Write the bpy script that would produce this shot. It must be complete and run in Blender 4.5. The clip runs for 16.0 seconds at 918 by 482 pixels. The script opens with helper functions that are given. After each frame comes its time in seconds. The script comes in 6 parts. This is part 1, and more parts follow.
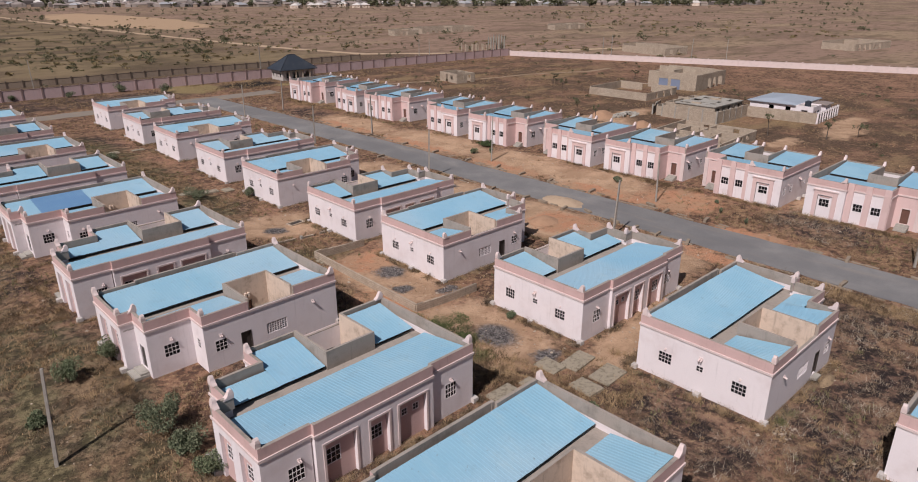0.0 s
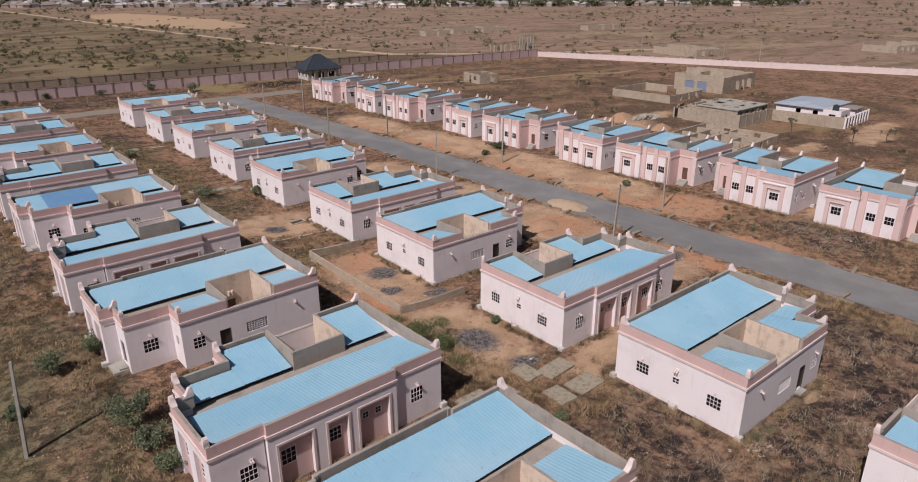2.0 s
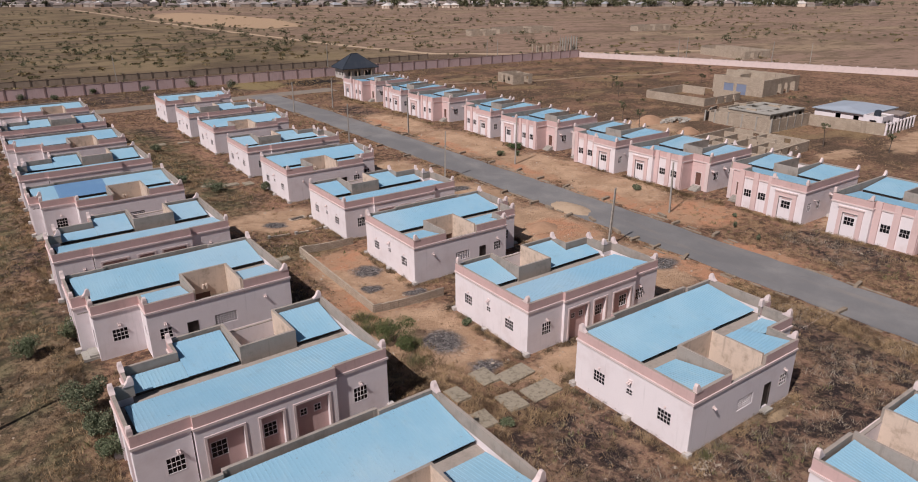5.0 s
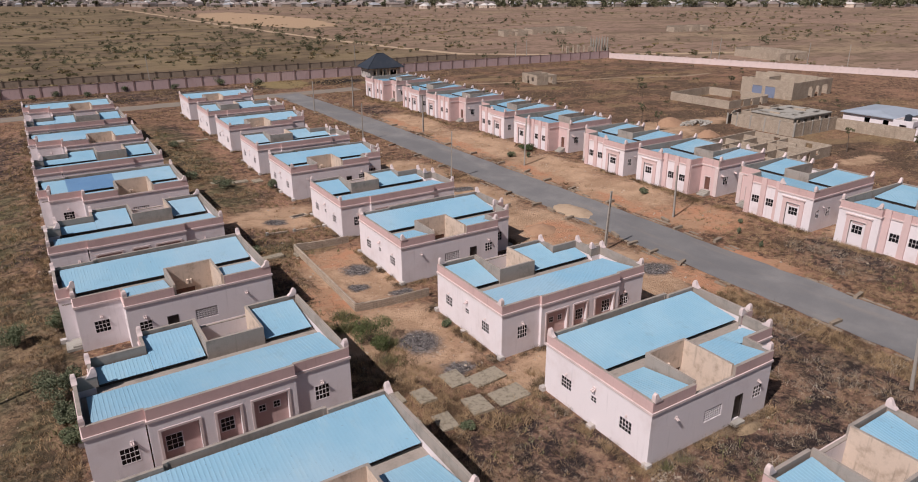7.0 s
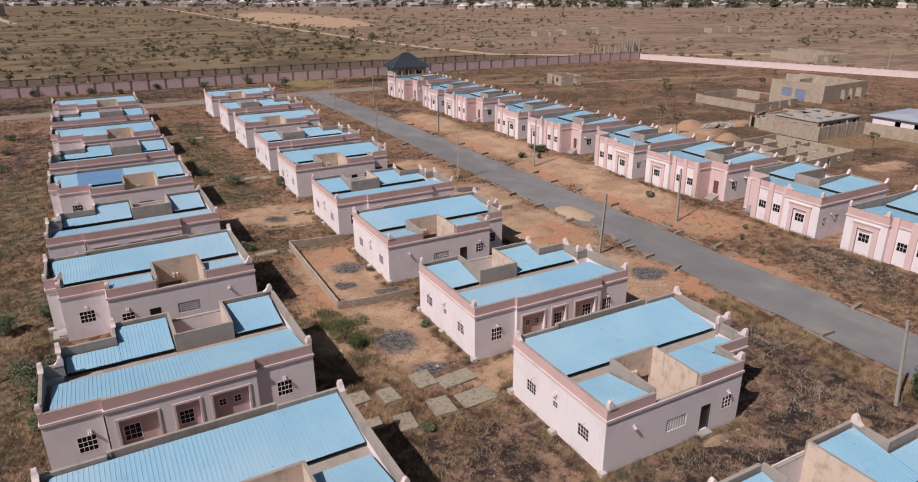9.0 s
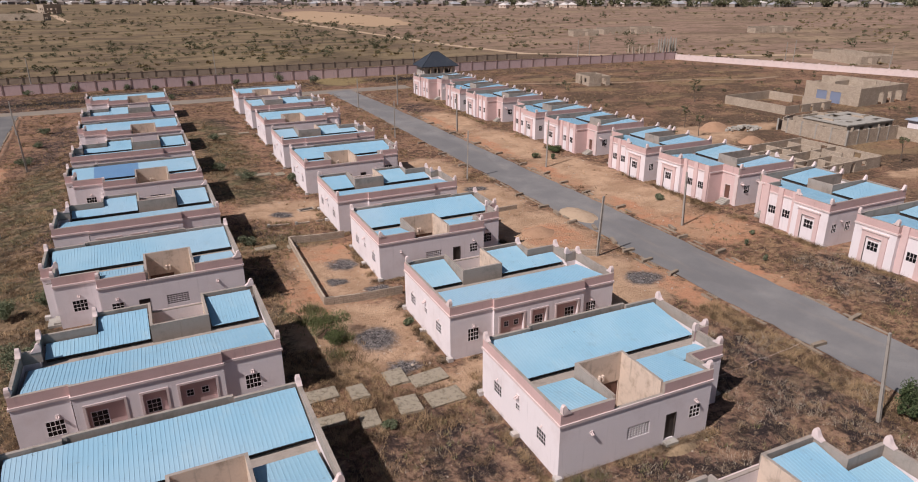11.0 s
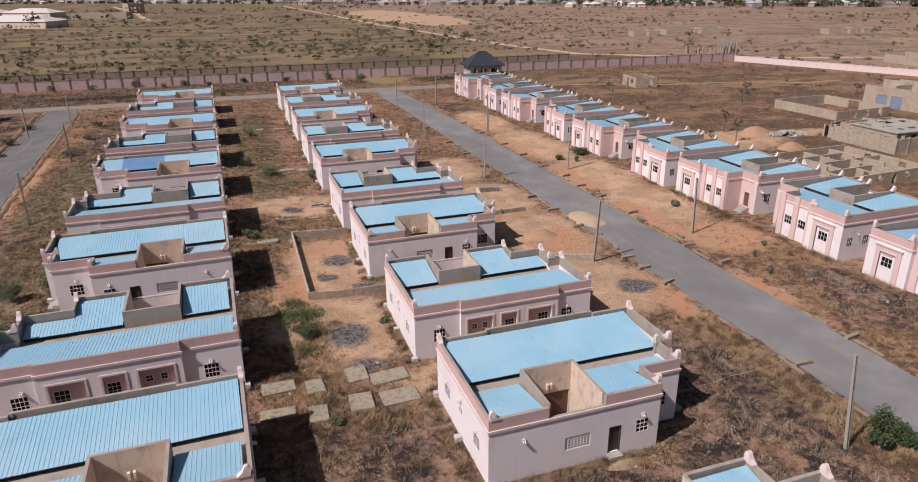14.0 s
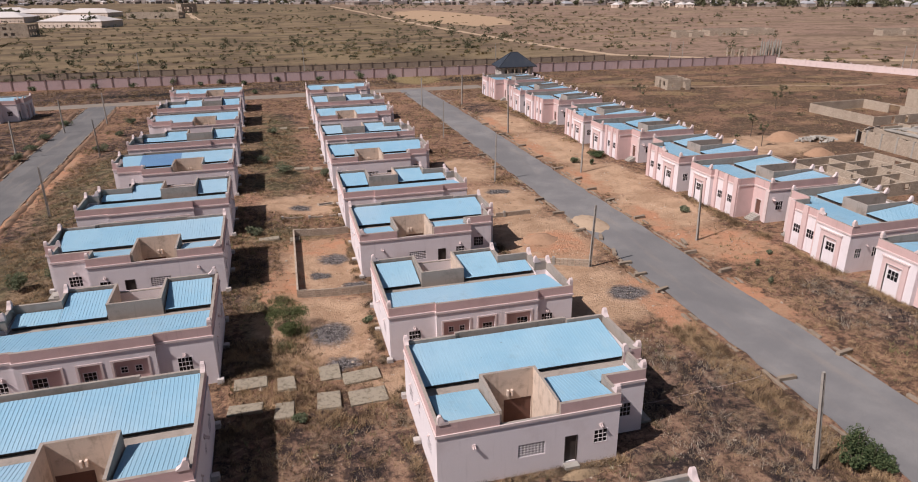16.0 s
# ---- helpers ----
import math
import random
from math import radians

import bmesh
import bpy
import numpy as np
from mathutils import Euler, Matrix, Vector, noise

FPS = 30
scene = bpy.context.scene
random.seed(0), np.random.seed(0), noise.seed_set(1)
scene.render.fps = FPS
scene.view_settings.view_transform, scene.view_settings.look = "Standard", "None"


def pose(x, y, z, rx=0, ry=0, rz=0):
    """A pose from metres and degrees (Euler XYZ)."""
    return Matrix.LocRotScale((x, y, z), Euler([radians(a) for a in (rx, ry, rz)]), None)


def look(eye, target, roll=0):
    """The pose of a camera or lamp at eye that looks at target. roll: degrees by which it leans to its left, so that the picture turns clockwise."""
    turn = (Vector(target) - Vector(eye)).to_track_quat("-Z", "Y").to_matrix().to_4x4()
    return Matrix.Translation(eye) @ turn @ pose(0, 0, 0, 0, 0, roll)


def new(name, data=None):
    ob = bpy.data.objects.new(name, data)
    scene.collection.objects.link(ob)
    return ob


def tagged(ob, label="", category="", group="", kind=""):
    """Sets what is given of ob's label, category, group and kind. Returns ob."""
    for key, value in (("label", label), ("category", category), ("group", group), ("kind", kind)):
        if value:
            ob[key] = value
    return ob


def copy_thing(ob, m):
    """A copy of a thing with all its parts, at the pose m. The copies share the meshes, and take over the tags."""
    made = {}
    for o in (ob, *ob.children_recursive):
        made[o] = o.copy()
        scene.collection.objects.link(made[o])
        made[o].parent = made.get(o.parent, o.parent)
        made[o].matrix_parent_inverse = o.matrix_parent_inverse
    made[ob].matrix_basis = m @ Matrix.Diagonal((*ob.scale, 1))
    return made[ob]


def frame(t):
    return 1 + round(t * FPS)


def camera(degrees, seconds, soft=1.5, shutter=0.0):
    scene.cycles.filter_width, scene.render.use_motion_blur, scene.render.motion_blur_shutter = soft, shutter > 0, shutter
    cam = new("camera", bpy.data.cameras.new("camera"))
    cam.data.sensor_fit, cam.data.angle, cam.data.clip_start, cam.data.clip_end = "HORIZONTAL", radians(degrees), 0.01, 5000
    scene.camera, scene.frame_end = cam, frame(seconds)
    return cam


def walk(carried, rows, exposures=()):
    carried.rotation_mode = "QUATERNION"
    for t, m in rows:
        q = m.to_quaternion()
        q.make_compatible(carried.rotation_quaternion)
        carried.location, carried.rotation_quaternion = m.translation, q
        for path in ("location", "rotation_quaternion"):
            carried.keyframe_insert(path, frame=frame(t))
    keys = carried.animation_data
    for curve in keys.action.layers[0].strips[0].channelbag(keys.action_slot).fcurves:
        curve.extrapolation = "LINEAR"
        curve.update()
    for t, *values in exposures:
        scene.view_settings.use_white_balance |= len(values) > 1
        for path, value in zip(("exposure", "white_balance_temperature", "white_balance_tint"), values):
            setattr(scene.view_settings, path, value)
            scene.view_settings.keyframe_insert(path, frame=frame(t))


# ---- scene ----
cam = camera(68.7, 16.0, 1.0)
PATH = [
    (0.0, -0.093, 0.127, 31.222, 68.782, 0.203, -43.060),
    (0.5, 0.883, -0.580, 31.236, 68.790, 0.234, -42.258),
    (1.0, 1.840, -1.270, 31.259, 68.798, 0.245, -41.487),
    (1.5, 2.896, -2.028, 31.299, 68.797, 0.267, -40.666),
    (2.0, 3.926, -2.732, 31.283, 68.815, 0.269, -39.866),
    (2.5, 4.971, -3.456, 31.250, 68.834, 0.301, -39.086),
    (3.0, 6.005, -4.141, 31.255, 68.853, 0.313, -38.316),
    (3.5, 7.093, -4.887, 31.235, 68.861, 0.325, -37.488),
    (4.0, 8.159, -5.625, 31.198, 68.850, 0.338, -36.699),
    (6.5, 13.788, -9.082, 31.094, 68.876, 0.375, -32.566),
    (7.0, 14.979, -9.731, 31.066, 68.885, 0.389, -31.731),
    (7.5, 16.174, -10.366, 31.025, 68.894, 0.414, -30.896),
    (8.0, 17.378, -10.986, 30.971, 68.924, 0.418, -30.042),
    (8.5, 18.593, -11.611, 30.947, 68.923, 0.423, -29.189),
    (9.0, 19.805, -12.215, 30.940, 68.923, 0.429, -28.326),
    (11.5, 25.933, -15.119, 30.880, 68.882, 0.498, -23.689),
    (12.0, 27.218, -15.651, 30.869, 68.882, 0.525, -22.719),
    (12.5, 28.531, -16.139, 30.863, 68.883, 0.542, -21.760),
    (13.0, 29.816, -16.607, 30.869, 68.883, 0.569, -20.791),
    (13.5, 31.111, -17.037, 30.863, 68.893, 0.586, -19.813),
    (14.0, 32.438, -17.445, 30.886, 68.884, 0.604, -18.835),
    (14.5, 33.789, -17.857, 30.897, 68.894, 0.622, -17.858),
    (15.0, 35.178, -18.246, 30.916, 68.895, 0.650, -16.871),
    (15.5, 36.580, -18.595, 30.939, 68.915, 0.668, -15.875),
    (16.0, 38.017, -18.924, 30.967, 68.936, 0.707, -14.879),
]
walk(cam, [(t, pose(x, y, z, rx, ry, rz)) for t, x, y, z, rx, ry, rz in PATH], [(0.0, -0.26, 6590, 13), (8.0, -0.18, 6640, 14), (16.0, 0.0, 6680, 15)])

# ---- world, sun ----
SUN_EL, SUN_AZ = 50.0, (-0.959, -0.284)          # sun's height, and the way towards it on the ground
world = bpy.data.worlds.new("world")
scene.world = world
world.use_nodes = True
wn = world.node_tree.nodes
sky = wn.new("ShaderNodeTexSky")
sky.sky_type = "NISHITA"
sky.sun_disc = False
sky.sun_elevation = radians(SUN_EL)
sky.sun_rotation = math.atan2(SUN_AZ[0], SUN_AZ[1])
sky.dust_density = 1.6
wn["Background"].inputs["Strength"].default_value = 0.05
world.node_tree.links.new(sky.outputs["Color"], wn["Background"].inputs["Color"])
sun_data = bpy.data.lights.new("sun", "SUN")
sun_data.energy = 5.0
sun_data.angle = radians(0.6)
sun_data.color = (1.0, 0.957, 0.938)
sun = new("sun", sun_data)
ce = math.cos(radians(SUN_EL))
sun.matrix_world = look((SUN_AZ[0] * ce * 100, SUN_AZ[1] * ce * 100, math.sin(radians(SUN_EL)) * 100), (0, 0, 0))


# ---- materials ----
class Nodes:
    """A node material with a few shorthands."""

    def __init__(self, name, rough=0.85, metal=0.0, spec=0.3):
        self.mat = bpy.data.materials.new(name)
        self.mat.use_nodes = True
        self.t = self.mat.node_tree
        self.bsdf = self.t.nodes["Principled BSDF"]
        self.bsdf.inputs["Roughness"].default_value = rough
        self.bsdf.inputs["Metallic"].default_value = metal
        self.bsdf.inputs["Specular IOR Level"].default_value = spec
        self.pos = self.t.nodes.new("ShaderNodeNewGeometry").outputs["Position"]
        self.obj = self.t.nodes.new("ShaderNodeTexCoord").outputs["Object"]
        self.rnd = self.t.nodes.new("ShaderNodeObjectInfo").outputs["Random"]

    def link(self, a, b):
        self.t.links.new(a, b)

    def noise(self, scale, detail=4.0, rough=0.6, at=None, stretch=None, distort=0.0):
        n = self.t.nodes.new("ShaderNodeTexNoise")
        n.inputs["Scale"].default_value = scale
        n.inputs["Detail"].default_value = detail
        n.inputs["Roughness"].default_value = rough
        n.inputs["Distortion"].default_value = distort
        src = at or self.pos
        if stretch:
            mp = self.t.nodes.new("ShaderNodeMapping")
            mp.inputs["Scale"].default_value = stretch
            self.link(src, mp.inputs["Vector"])
            src = mp.outputs["Vector"]
        self.link(src, n.inputs["Vector"])
        return n.outputs["Fac"]

    def ramp(self, fac, lo, hi, a=0.0, b=1.0):
        r = self.t.nodes.new("ShaderNodeMapRange")
        r.interpolation_type = "SMOOTHSTEP"
        for key, v in (("From Min", lo), ("From Max", hi), ("To Min", a), ("To Max", b)):
            r.inputs[key].default_value = v
        self.link(fac, r.inputs["Value"])
        return r.outputs["Result"]

    def math(self, op, a, b=0.0):
        m = self.t.nodes.new("ShaderNodeMath")
        m.operation = op
        for i, v in enumerate((a, b)):
            if isinstance(v, (int, float)):
                m.inputs[i].default_value = v
            else:
                self.link(v, m.inputs[i])
        return m.outputs[0]

    def mix(self, fac, a, b):
        m = self.t.nodes.new("ShaderNodeMix")
        m.data_type = "RGBA"
        for sock, v in ((m.inputs[0], fac), (m.inputs[6], a), (m.inputs[7], b)):
            if isinstance(v, (int, float)):
                sock.default_value = v
            elif isinstance(v, tuple):
                sock.default_value = (*v, 1.0)
            else:
                self.link(v, sock)
        return m.outputs[2]

    def color(self, c):
        if isinstance(c, tuple):
            self.bsdf.inputs["Base Color"].default_value = (*c, 1.0)
        else:
            self.link(c, self.bsdf.inputs["Base Color"])
        return self

    def bump(self, height, strength=0.4, dist=0.02):
        b = self.t.nodes.new("ShaderNodeBump")
        b.inputs["Strength"].default_value = strength
        b.inputs["Distance"].default_value = dist
        self.link(height, b.inputs["Height"])
        self.link(b.outputs["Normal"], self.bsdf.inputs["Normal"])
        return self


def surface(name, base, stain, grain=0.12, scale=0.6, rough=0.85, metal=0.0, spec=0.3, bump=0.3, streak=0.0):
    """A base colour with stains at a large scale, grain at a small one, and streaks that run down."""
    n = Nodes(name, rough, metal, spec)
    big = n.ramp(n.noise(scale, 5, 0.65), 0.45, 0.75)
    col = n.mix(big, base, stain)
    fine = n.ramp(n.noise(9.0, 3, 0.7), 0.3, 0.7)
    dark = tuple(v * (1 - grain * 2) for v in base)
    col = n.mix(n.math("MULTIPLY", fine, 0.5), col, n.mix(0.5, col, dark))
    if streak:
        s = n.ramp(n.noise(1.0, 4, 0.6, stretch=(3.0, 3.0, 0.25)), 0.55, 0.8, 0.0, streak)
        col = n.mix(s, col, tuple(v * 0.45 for v in stain))
    n.color(col).bump(n.noise(14.0, 4, 0.7), bump, 0.02)
    return n.mat


WHITE = surface("white_paint", (0.755, 0.688, 0.706), (0.665, 0.582, 0.588), 0.05, 0.35, streak=0.22)
PINK = surface("pink_paint", (0.575, 0.397, 0.382), (0.49, 0.338, 0.318), 0.06, 0.35, streak=0.25)
ROSE = surface("pale_rose_paint", (0.645, 0.472, 0.458), (0.56, 0.407, 0.388), 0.05, 0.35, streak=0.2)
PALE = surface("pale_pink_trim", (0.65, 0.53, 0.515), (0.54, 0.44, 0.42), 0.05, 0.8)
CREAM = surface("cream_render", (0.68, 0.555, 0.47), (0.50, 0.40, 0.33), 0.08, 0.5, streak=0.5)
WELLWALL = surface("stained_cream_wall", (0.63, 0.505, 0.415), (0.39, 0.30, 0.235), 0.1, 1.1, 0.9, streak=0.6)
CEMENT = surface("bare_cement_render", (0.34, 0.29, 0.255), (0.22, 0.19, 0.165), 0.14, 0.8, 0.95, streak=0.35)


def block_mat():
    """Bare blocks 45 by 22 cm, laid in courses, each a little different."""
    n = Nodes("sandcrete_block", 0.95)
    sep = n.t.nodes.new("ShaderNodeSeparateXYZ")
    n.link(n.pos, sep.inputs[0])
    mixed = n.t.nodes.new("ShaderNodeCombineXYZ")
    n.link(n.math("ADD", sep.outputs["X"], sep.outputs["Y"]), mixed.inputs[0])
    n.link(sep.outputs["Z"], mixed.inputs[1])
    br = n.t.nodes.new("ShaderNodeTexBrick")
    for key, v in (("Scale", 1.0), ("Mortar Size", 0.018), ("Brick Width", 0.45), ("Row Height", 0.225), ("Mortar Smooth", 0.3), ("Bias", 0.0)):
        br.inputs[key].default_value = v
    br.inputs["Color1"].default_value = (0.470, 0.382, 0.302, 1)
    br.inputs["Color2"].default_value = (0.385, 0.310, 0.243, 1)
    br.inputs["Mortar"].default_value = (0.25, 0.205, 0.165, 1)
    n.link(mixed.outputs[0], br.inputs["Vector"])
    stain = n.ramp(n.noise(0.35, 5, 0.65), 0.45, 0.7, 0.0, 0.7)
    col = n.mix(stain, br.outputs["Color"], (0.290, 0.228, 0.178))
    col = n.mix(n.ramp(n.noise(1.0, 4, 0.6, stretch=(2.0, 2.0, 0.3)), 0.58, 0.76, 0.0, 0.4), col, (0.16, 0.13, 0.105))
    n.color(col).bump(n.math("ADD", br.outputs["Fac"], n.noise(12.0, 4, 0.7)), 0.5, 0.02)
    return n.mat


BLOCKS = block_mat()
CONCRETE = surface("cast_concrete", (0.36, 0.335, 0.30), (0.22, 0.195, 0.17), 0.14, 0.9, 0.9)
# dark steel of doors and railings; also the painted shade under roof edges
DOOR_AND_SHADE = surface("dark_steel_door_and_shade", (0.05, 0.042, 0.04), (0.075, 0.055, 0.045), 0.1, 2.0, 0.5)
BROWNDOOR = surface("brown_painted_door", (0.15, 0.075, 0.058), (0.10, 0.055, 0.042), 0.1, 1.5, 0.6)
SLATE = surface("dark_blue_roof_sheet", (0.035, 0.042, 0.055), (0.055, 0.06, 0.07), 0.1, 0.3, 0.45)
BROWNBLOCK = surface("earth_brown_block", (0.32, 0.245, 0.19), (0.22, 0.165, 0.125), 0.14, 0.4, 0.95, streak=0.3)
OLDWASH = surface("old_whitewash", (0.50, 0.455, 0.43), (0.36, 0.31, 0.27), 0.1, 1.5)
GLASS = Nodes("dark_window_glass", 0.12, 0.0, 0.2).color((0.012, 0.012, 0.014)).mat
POLEMAT = surface("weathered_concrete_pole", (0.33, 0.30, 0.27), (0.24, 0.21, 0.19), 0.1, 2.0, 0.9)
STEEL = surface("galvanised_steel", (0.35, 0.35, 0.36), (0.25, 0.22, 0.2), 0.1, 3.0, 0.5, 0.7)


def roof_blue():
    n = Nodes("light_blue_roof_sheet", 0.55, 0.0, 0.28)
    fade = n.ramp(n.noise(0.22, 4, 0.6), 0.35, 0.7)
    col = n.mix(fade, (0.245, 0.428, 0.545), (0.295, 0.470, 0.575))
    col = n.mix(n.math("MULTIPLY", n.rnd, 0.30), col, (0.17, 0.37, 0.55))
    pale = n.ramp(n.noise(0.045, 2, 0.5), 0.48, 0.60, 0.0, 0.40)
    col = n.mix(pale, col, (0.360, 0.475, 0.560))
    dust = n.ramp(n.noise(0.9, 6, 0.7, stretch=(1.0, 0.35, 1.0)), 0.5, 0.8, 0.0, 0.35)
    col = n.mix(dust, col, (0.40, 0.50, 0.53))
    specks = n.ramp(n.noise(3.2, 2, 0.5), 0.70, 0.76, 0.0, 0.55)
    col = n.mix(specks, col, (0.20, 0.27, 0.33))
    grime = n.ramp(n.noise(0.55, 7, 0.72), 0.55, 0.70, 0.0, 0.38)
    col = n.mix(grime, col, (0.215, 0.315, 0.385))
    drops = n.ramp(n.noise(1.3, 6, 0.8), 0.645, 0.70, 0.0, 0.7)
    col = n.mix(drops, col, (0.16, 0.19, 0.21))
    n.color(col).bump(n.noise(5.0, 3), 0.15, 0.01)
    return n.mat


ROOF = roof_blue()
ROOFDARK = surface("darker_blue_roof_sheet", (0.13, 0.25, 0.42), (0.16, 0.29, 0.45), 0.05, 0.4, 0.4)


def asphalt(name="worn_asphalt", k=1.0):
    n = Nodes(name, 0.9)
    col = n.mix(n.ramp(n.noise(0.16, 5, 0.6), 0.35, 0.7), (0.178 * k, 0.172 * k, 0.174 * k), (0.240 * k, 0.230 * k, 0.225 * k))
    patch = n.ramp(n.noise(0.07, 3, 0.5, stretch=(1.6, 0.5, 1.0)), 0.53, 0.57, 0.0, 0.45)
    col = n.mix(patch, col, (0.150 * k, 0.146 * k, 0.148 * k))
    col = n.mix(n.ramp(n.noise(0.5, 6, 0.7, stretch=(1.0, 0.12, 1.0)), 0.5, 0.78, 0.0, 0.5), col, (0.30, 0.25, 0.21))
    col = n.mix(n.ramp(n.noise(24.0, 3, 0.7), 0.4, 0.75, 0.0, 0.4), col, (0.09, 0.088, 0.088))
    n.color(col).bump(n.noise(30.0, 3, 0.8), 0.5, 0.01)
    return n.mat


ASPHALT = asphalt()


# ---- mesh helpers ----
HAND = [0.0]          # when not 0, the meshes are mirrored about half this breadth


def quad(bm, pts, mi=0):
    f = bm.faces.new([bm.verts.new(p) for p in pts])
    f.material_index = mi
    return f


SIDES = {"-x": (0, 4, 7, 3), "+x": (1, 2, 6, 5), "-y": (0, 1, 5, 4), "+y": (3, 7, 6, 2), "-z": (0, 3, 2, 1), "+z": (4, 5, 6, 7)}


def box(bm, x0, x1, y0, y1, z0, z1, m=0, **over):
    """A box; over gives material slots of single sides: xl, xh, yl, yh, zh."""
    c = [(x0, y0, z0), (x1, y0, z0), (x1, y1, z0), (x0, y1, z0), (x0, y0, z1), (x1, y0, z1), (x1, y1, z1), (x0, y1, z1)]
    v = [bm.verts.new(p) for p in c]
    names = {"-x": "xl", "+x": "xh", "-y": "yl", "+y": "yh", "+z": "zh", "-z": "zl"}
    for side, idx in SIDES.items():
        f = bm.faces.new([v[i] for i in idx])
        f.material_index = over.get(names[side], m)
    return v


def slab(bm, axis, c0, c1, a0, a1, z0, z1, holes=(), m=0, out=0):
    """A wall between c0 and c1 across, from a0 to a1 along, with real rectangular holes (a0, a1, z0, z1). axis: 'x' runs along x."""
    xs = sorted({a0, a1, *[h[i] for h in holes for i in (0, 1)]})
    zs = sorted({z0, z1, *[h[i] for h in holes for i in (2, 3)]})
    full = {}
    for i in range(len(xs) - 1):
        for j in range(len(zs) - 1):
            cx, cz = (xs[i] + xs[i + 1]) / 2, (zs[j] + zs[j + 1]) / 2
            full[i, j] = not any(h[0] < cx < h[1] and h[2] < cz < h[3] for h in holes)
    P = (lambda a, c, z: (a, c, z)) if axis == "x" else (lambda a, c, z: (c, a, z))
    flip = axis != "x"

    def put(pts):
        quad(bm, pts[::-1] if flip else pts, m)
    for (i, j), on in full.items():
        if not on:
            continue
        p0, p1, q0, q1 = xs[i], xs[i + 1], zs[j], zs[j + 1]
        put([P(p0, c0, q0), P(p1, c0, q0), P(p1, c0, q1), P(p0, c0, q1)])
        put([P(p1, c1, q0), P(p0, c1, q0), P(p0, c1, q1), P(p1, c1, q1)])
        if not full.get((i - 1, j)):
            put([P(p0, c1, q0), P(p0, c0, q0), P(p0, c0, q1), P(p0, c1, q1)])
        if not full.get((i + 1, j)):
            put([P(p1, c0, q0), P(p1, c1, q0), P(p1, c1, q1), P(p1, c0, q1)])
        if not full.get((i, j - 1)):
            put([P(p0, c1, q0), P(p1, c1, q0), P(p1, c0, q0), P(p0, c0, q0)])
        if not full.get((i, j + 1)):
            put([P(p0, c0, q1), P(p1, c0, q1), P(p1, c1, q1), P(p0, c1, q1)])


def part(name, bm, mats, parent=None, label="", smooth=False):
    """Links a bmesh as one mesh object under a thing or a part."""
    if HAND[0]:
        for v in bm.verts:
            v.co.y = HAND[0] - v.co.y
        bmesh.ops.reverse_faces(bm, faces=bm.faces[:])
    me = bpy.data.meshes.new(name)
    bm.to_mesh(me)
    bm.free()
    for m in mats if isinstance(mats, (list, tuple)) else [mats]:
        me.materials.append(m)
    if smooth:
        me.polygons.foreach_set("use_smooth", [True] * len(me.polygons))
    ob = new(name, me)
    ob.parent = parent
    if label:
        ob["label"] = label
    return ob


def thing(name, label, category, group="", kind=""):
    return tagged(new(name), label, category, group, kind)


def tube(bm, p, q, r0, r1, n=8, m=0):
    """A tapered round bar from p to q, with caps."""
    p, q = Vector(p), Vector(q)
    d = (q - p).normalized()
    a = d.orthogonal().normalized()
    b = d.cross(a)
    rings = [[bm.verts.new(c + r * (math.cos(6.2832 * i / n) * a + math.sin(6.2832 * i / n) * b)) for i in range(n)] for c, r in ((p, r0), (q, r1))]
    for i in range(n):
        bm.faces.new((rings[0][i], rings[0][(i + 1) % n], rings[1][(i + 1) % n], rings[1][i])).material_index = m
    bm.faces.new(rings[0][::-1]).material_index = m
    bm.faces.new(rings[1]).material_index = m


def finial(parent, x, y, z, dx, dy):
    """A rounded horn that stands on the end of a parapet, with a curved skirt towards (dx, dy)."""
    bm = bmesh.new()
    prof = [(-0.18, -0.05), (-0.2, 0.30), (-0.17, 0.50), (-0.08, 0.60), (0.05, 0.60), (0.14, 0.48), (0.20, 0.30), (0.30, 0.16), (0.52, 0.02), (0.52, -0.05)]
    px, py = -dy, dx
    w = 0.17
    sides = [[bm.verts.new((x + dx * (a + 0.10) + s * px * w * (0.75 if h > 0.45 else 1), y + dy * (a + 0.10) + s * py * w * (0.75 if h > 0.45 else 1), z + h)) for a, h in prof] for s in (-1, 1)]
    k = len(prof)
    for i in range(k):
        j = (i + 1) % k
        bm.faces.new((sides[0][i], sides[0][j], sides[1][j], sides[1][i]))
    bm.faces.new(sides[0][::-1])
    bm.faces.new(sides[1])
    bmesh.ops.recalc_face_normals(bm, faces=bm.faces[:])
    return part("finial", bm, PALE, parent, "rounded pale pink corner horn")


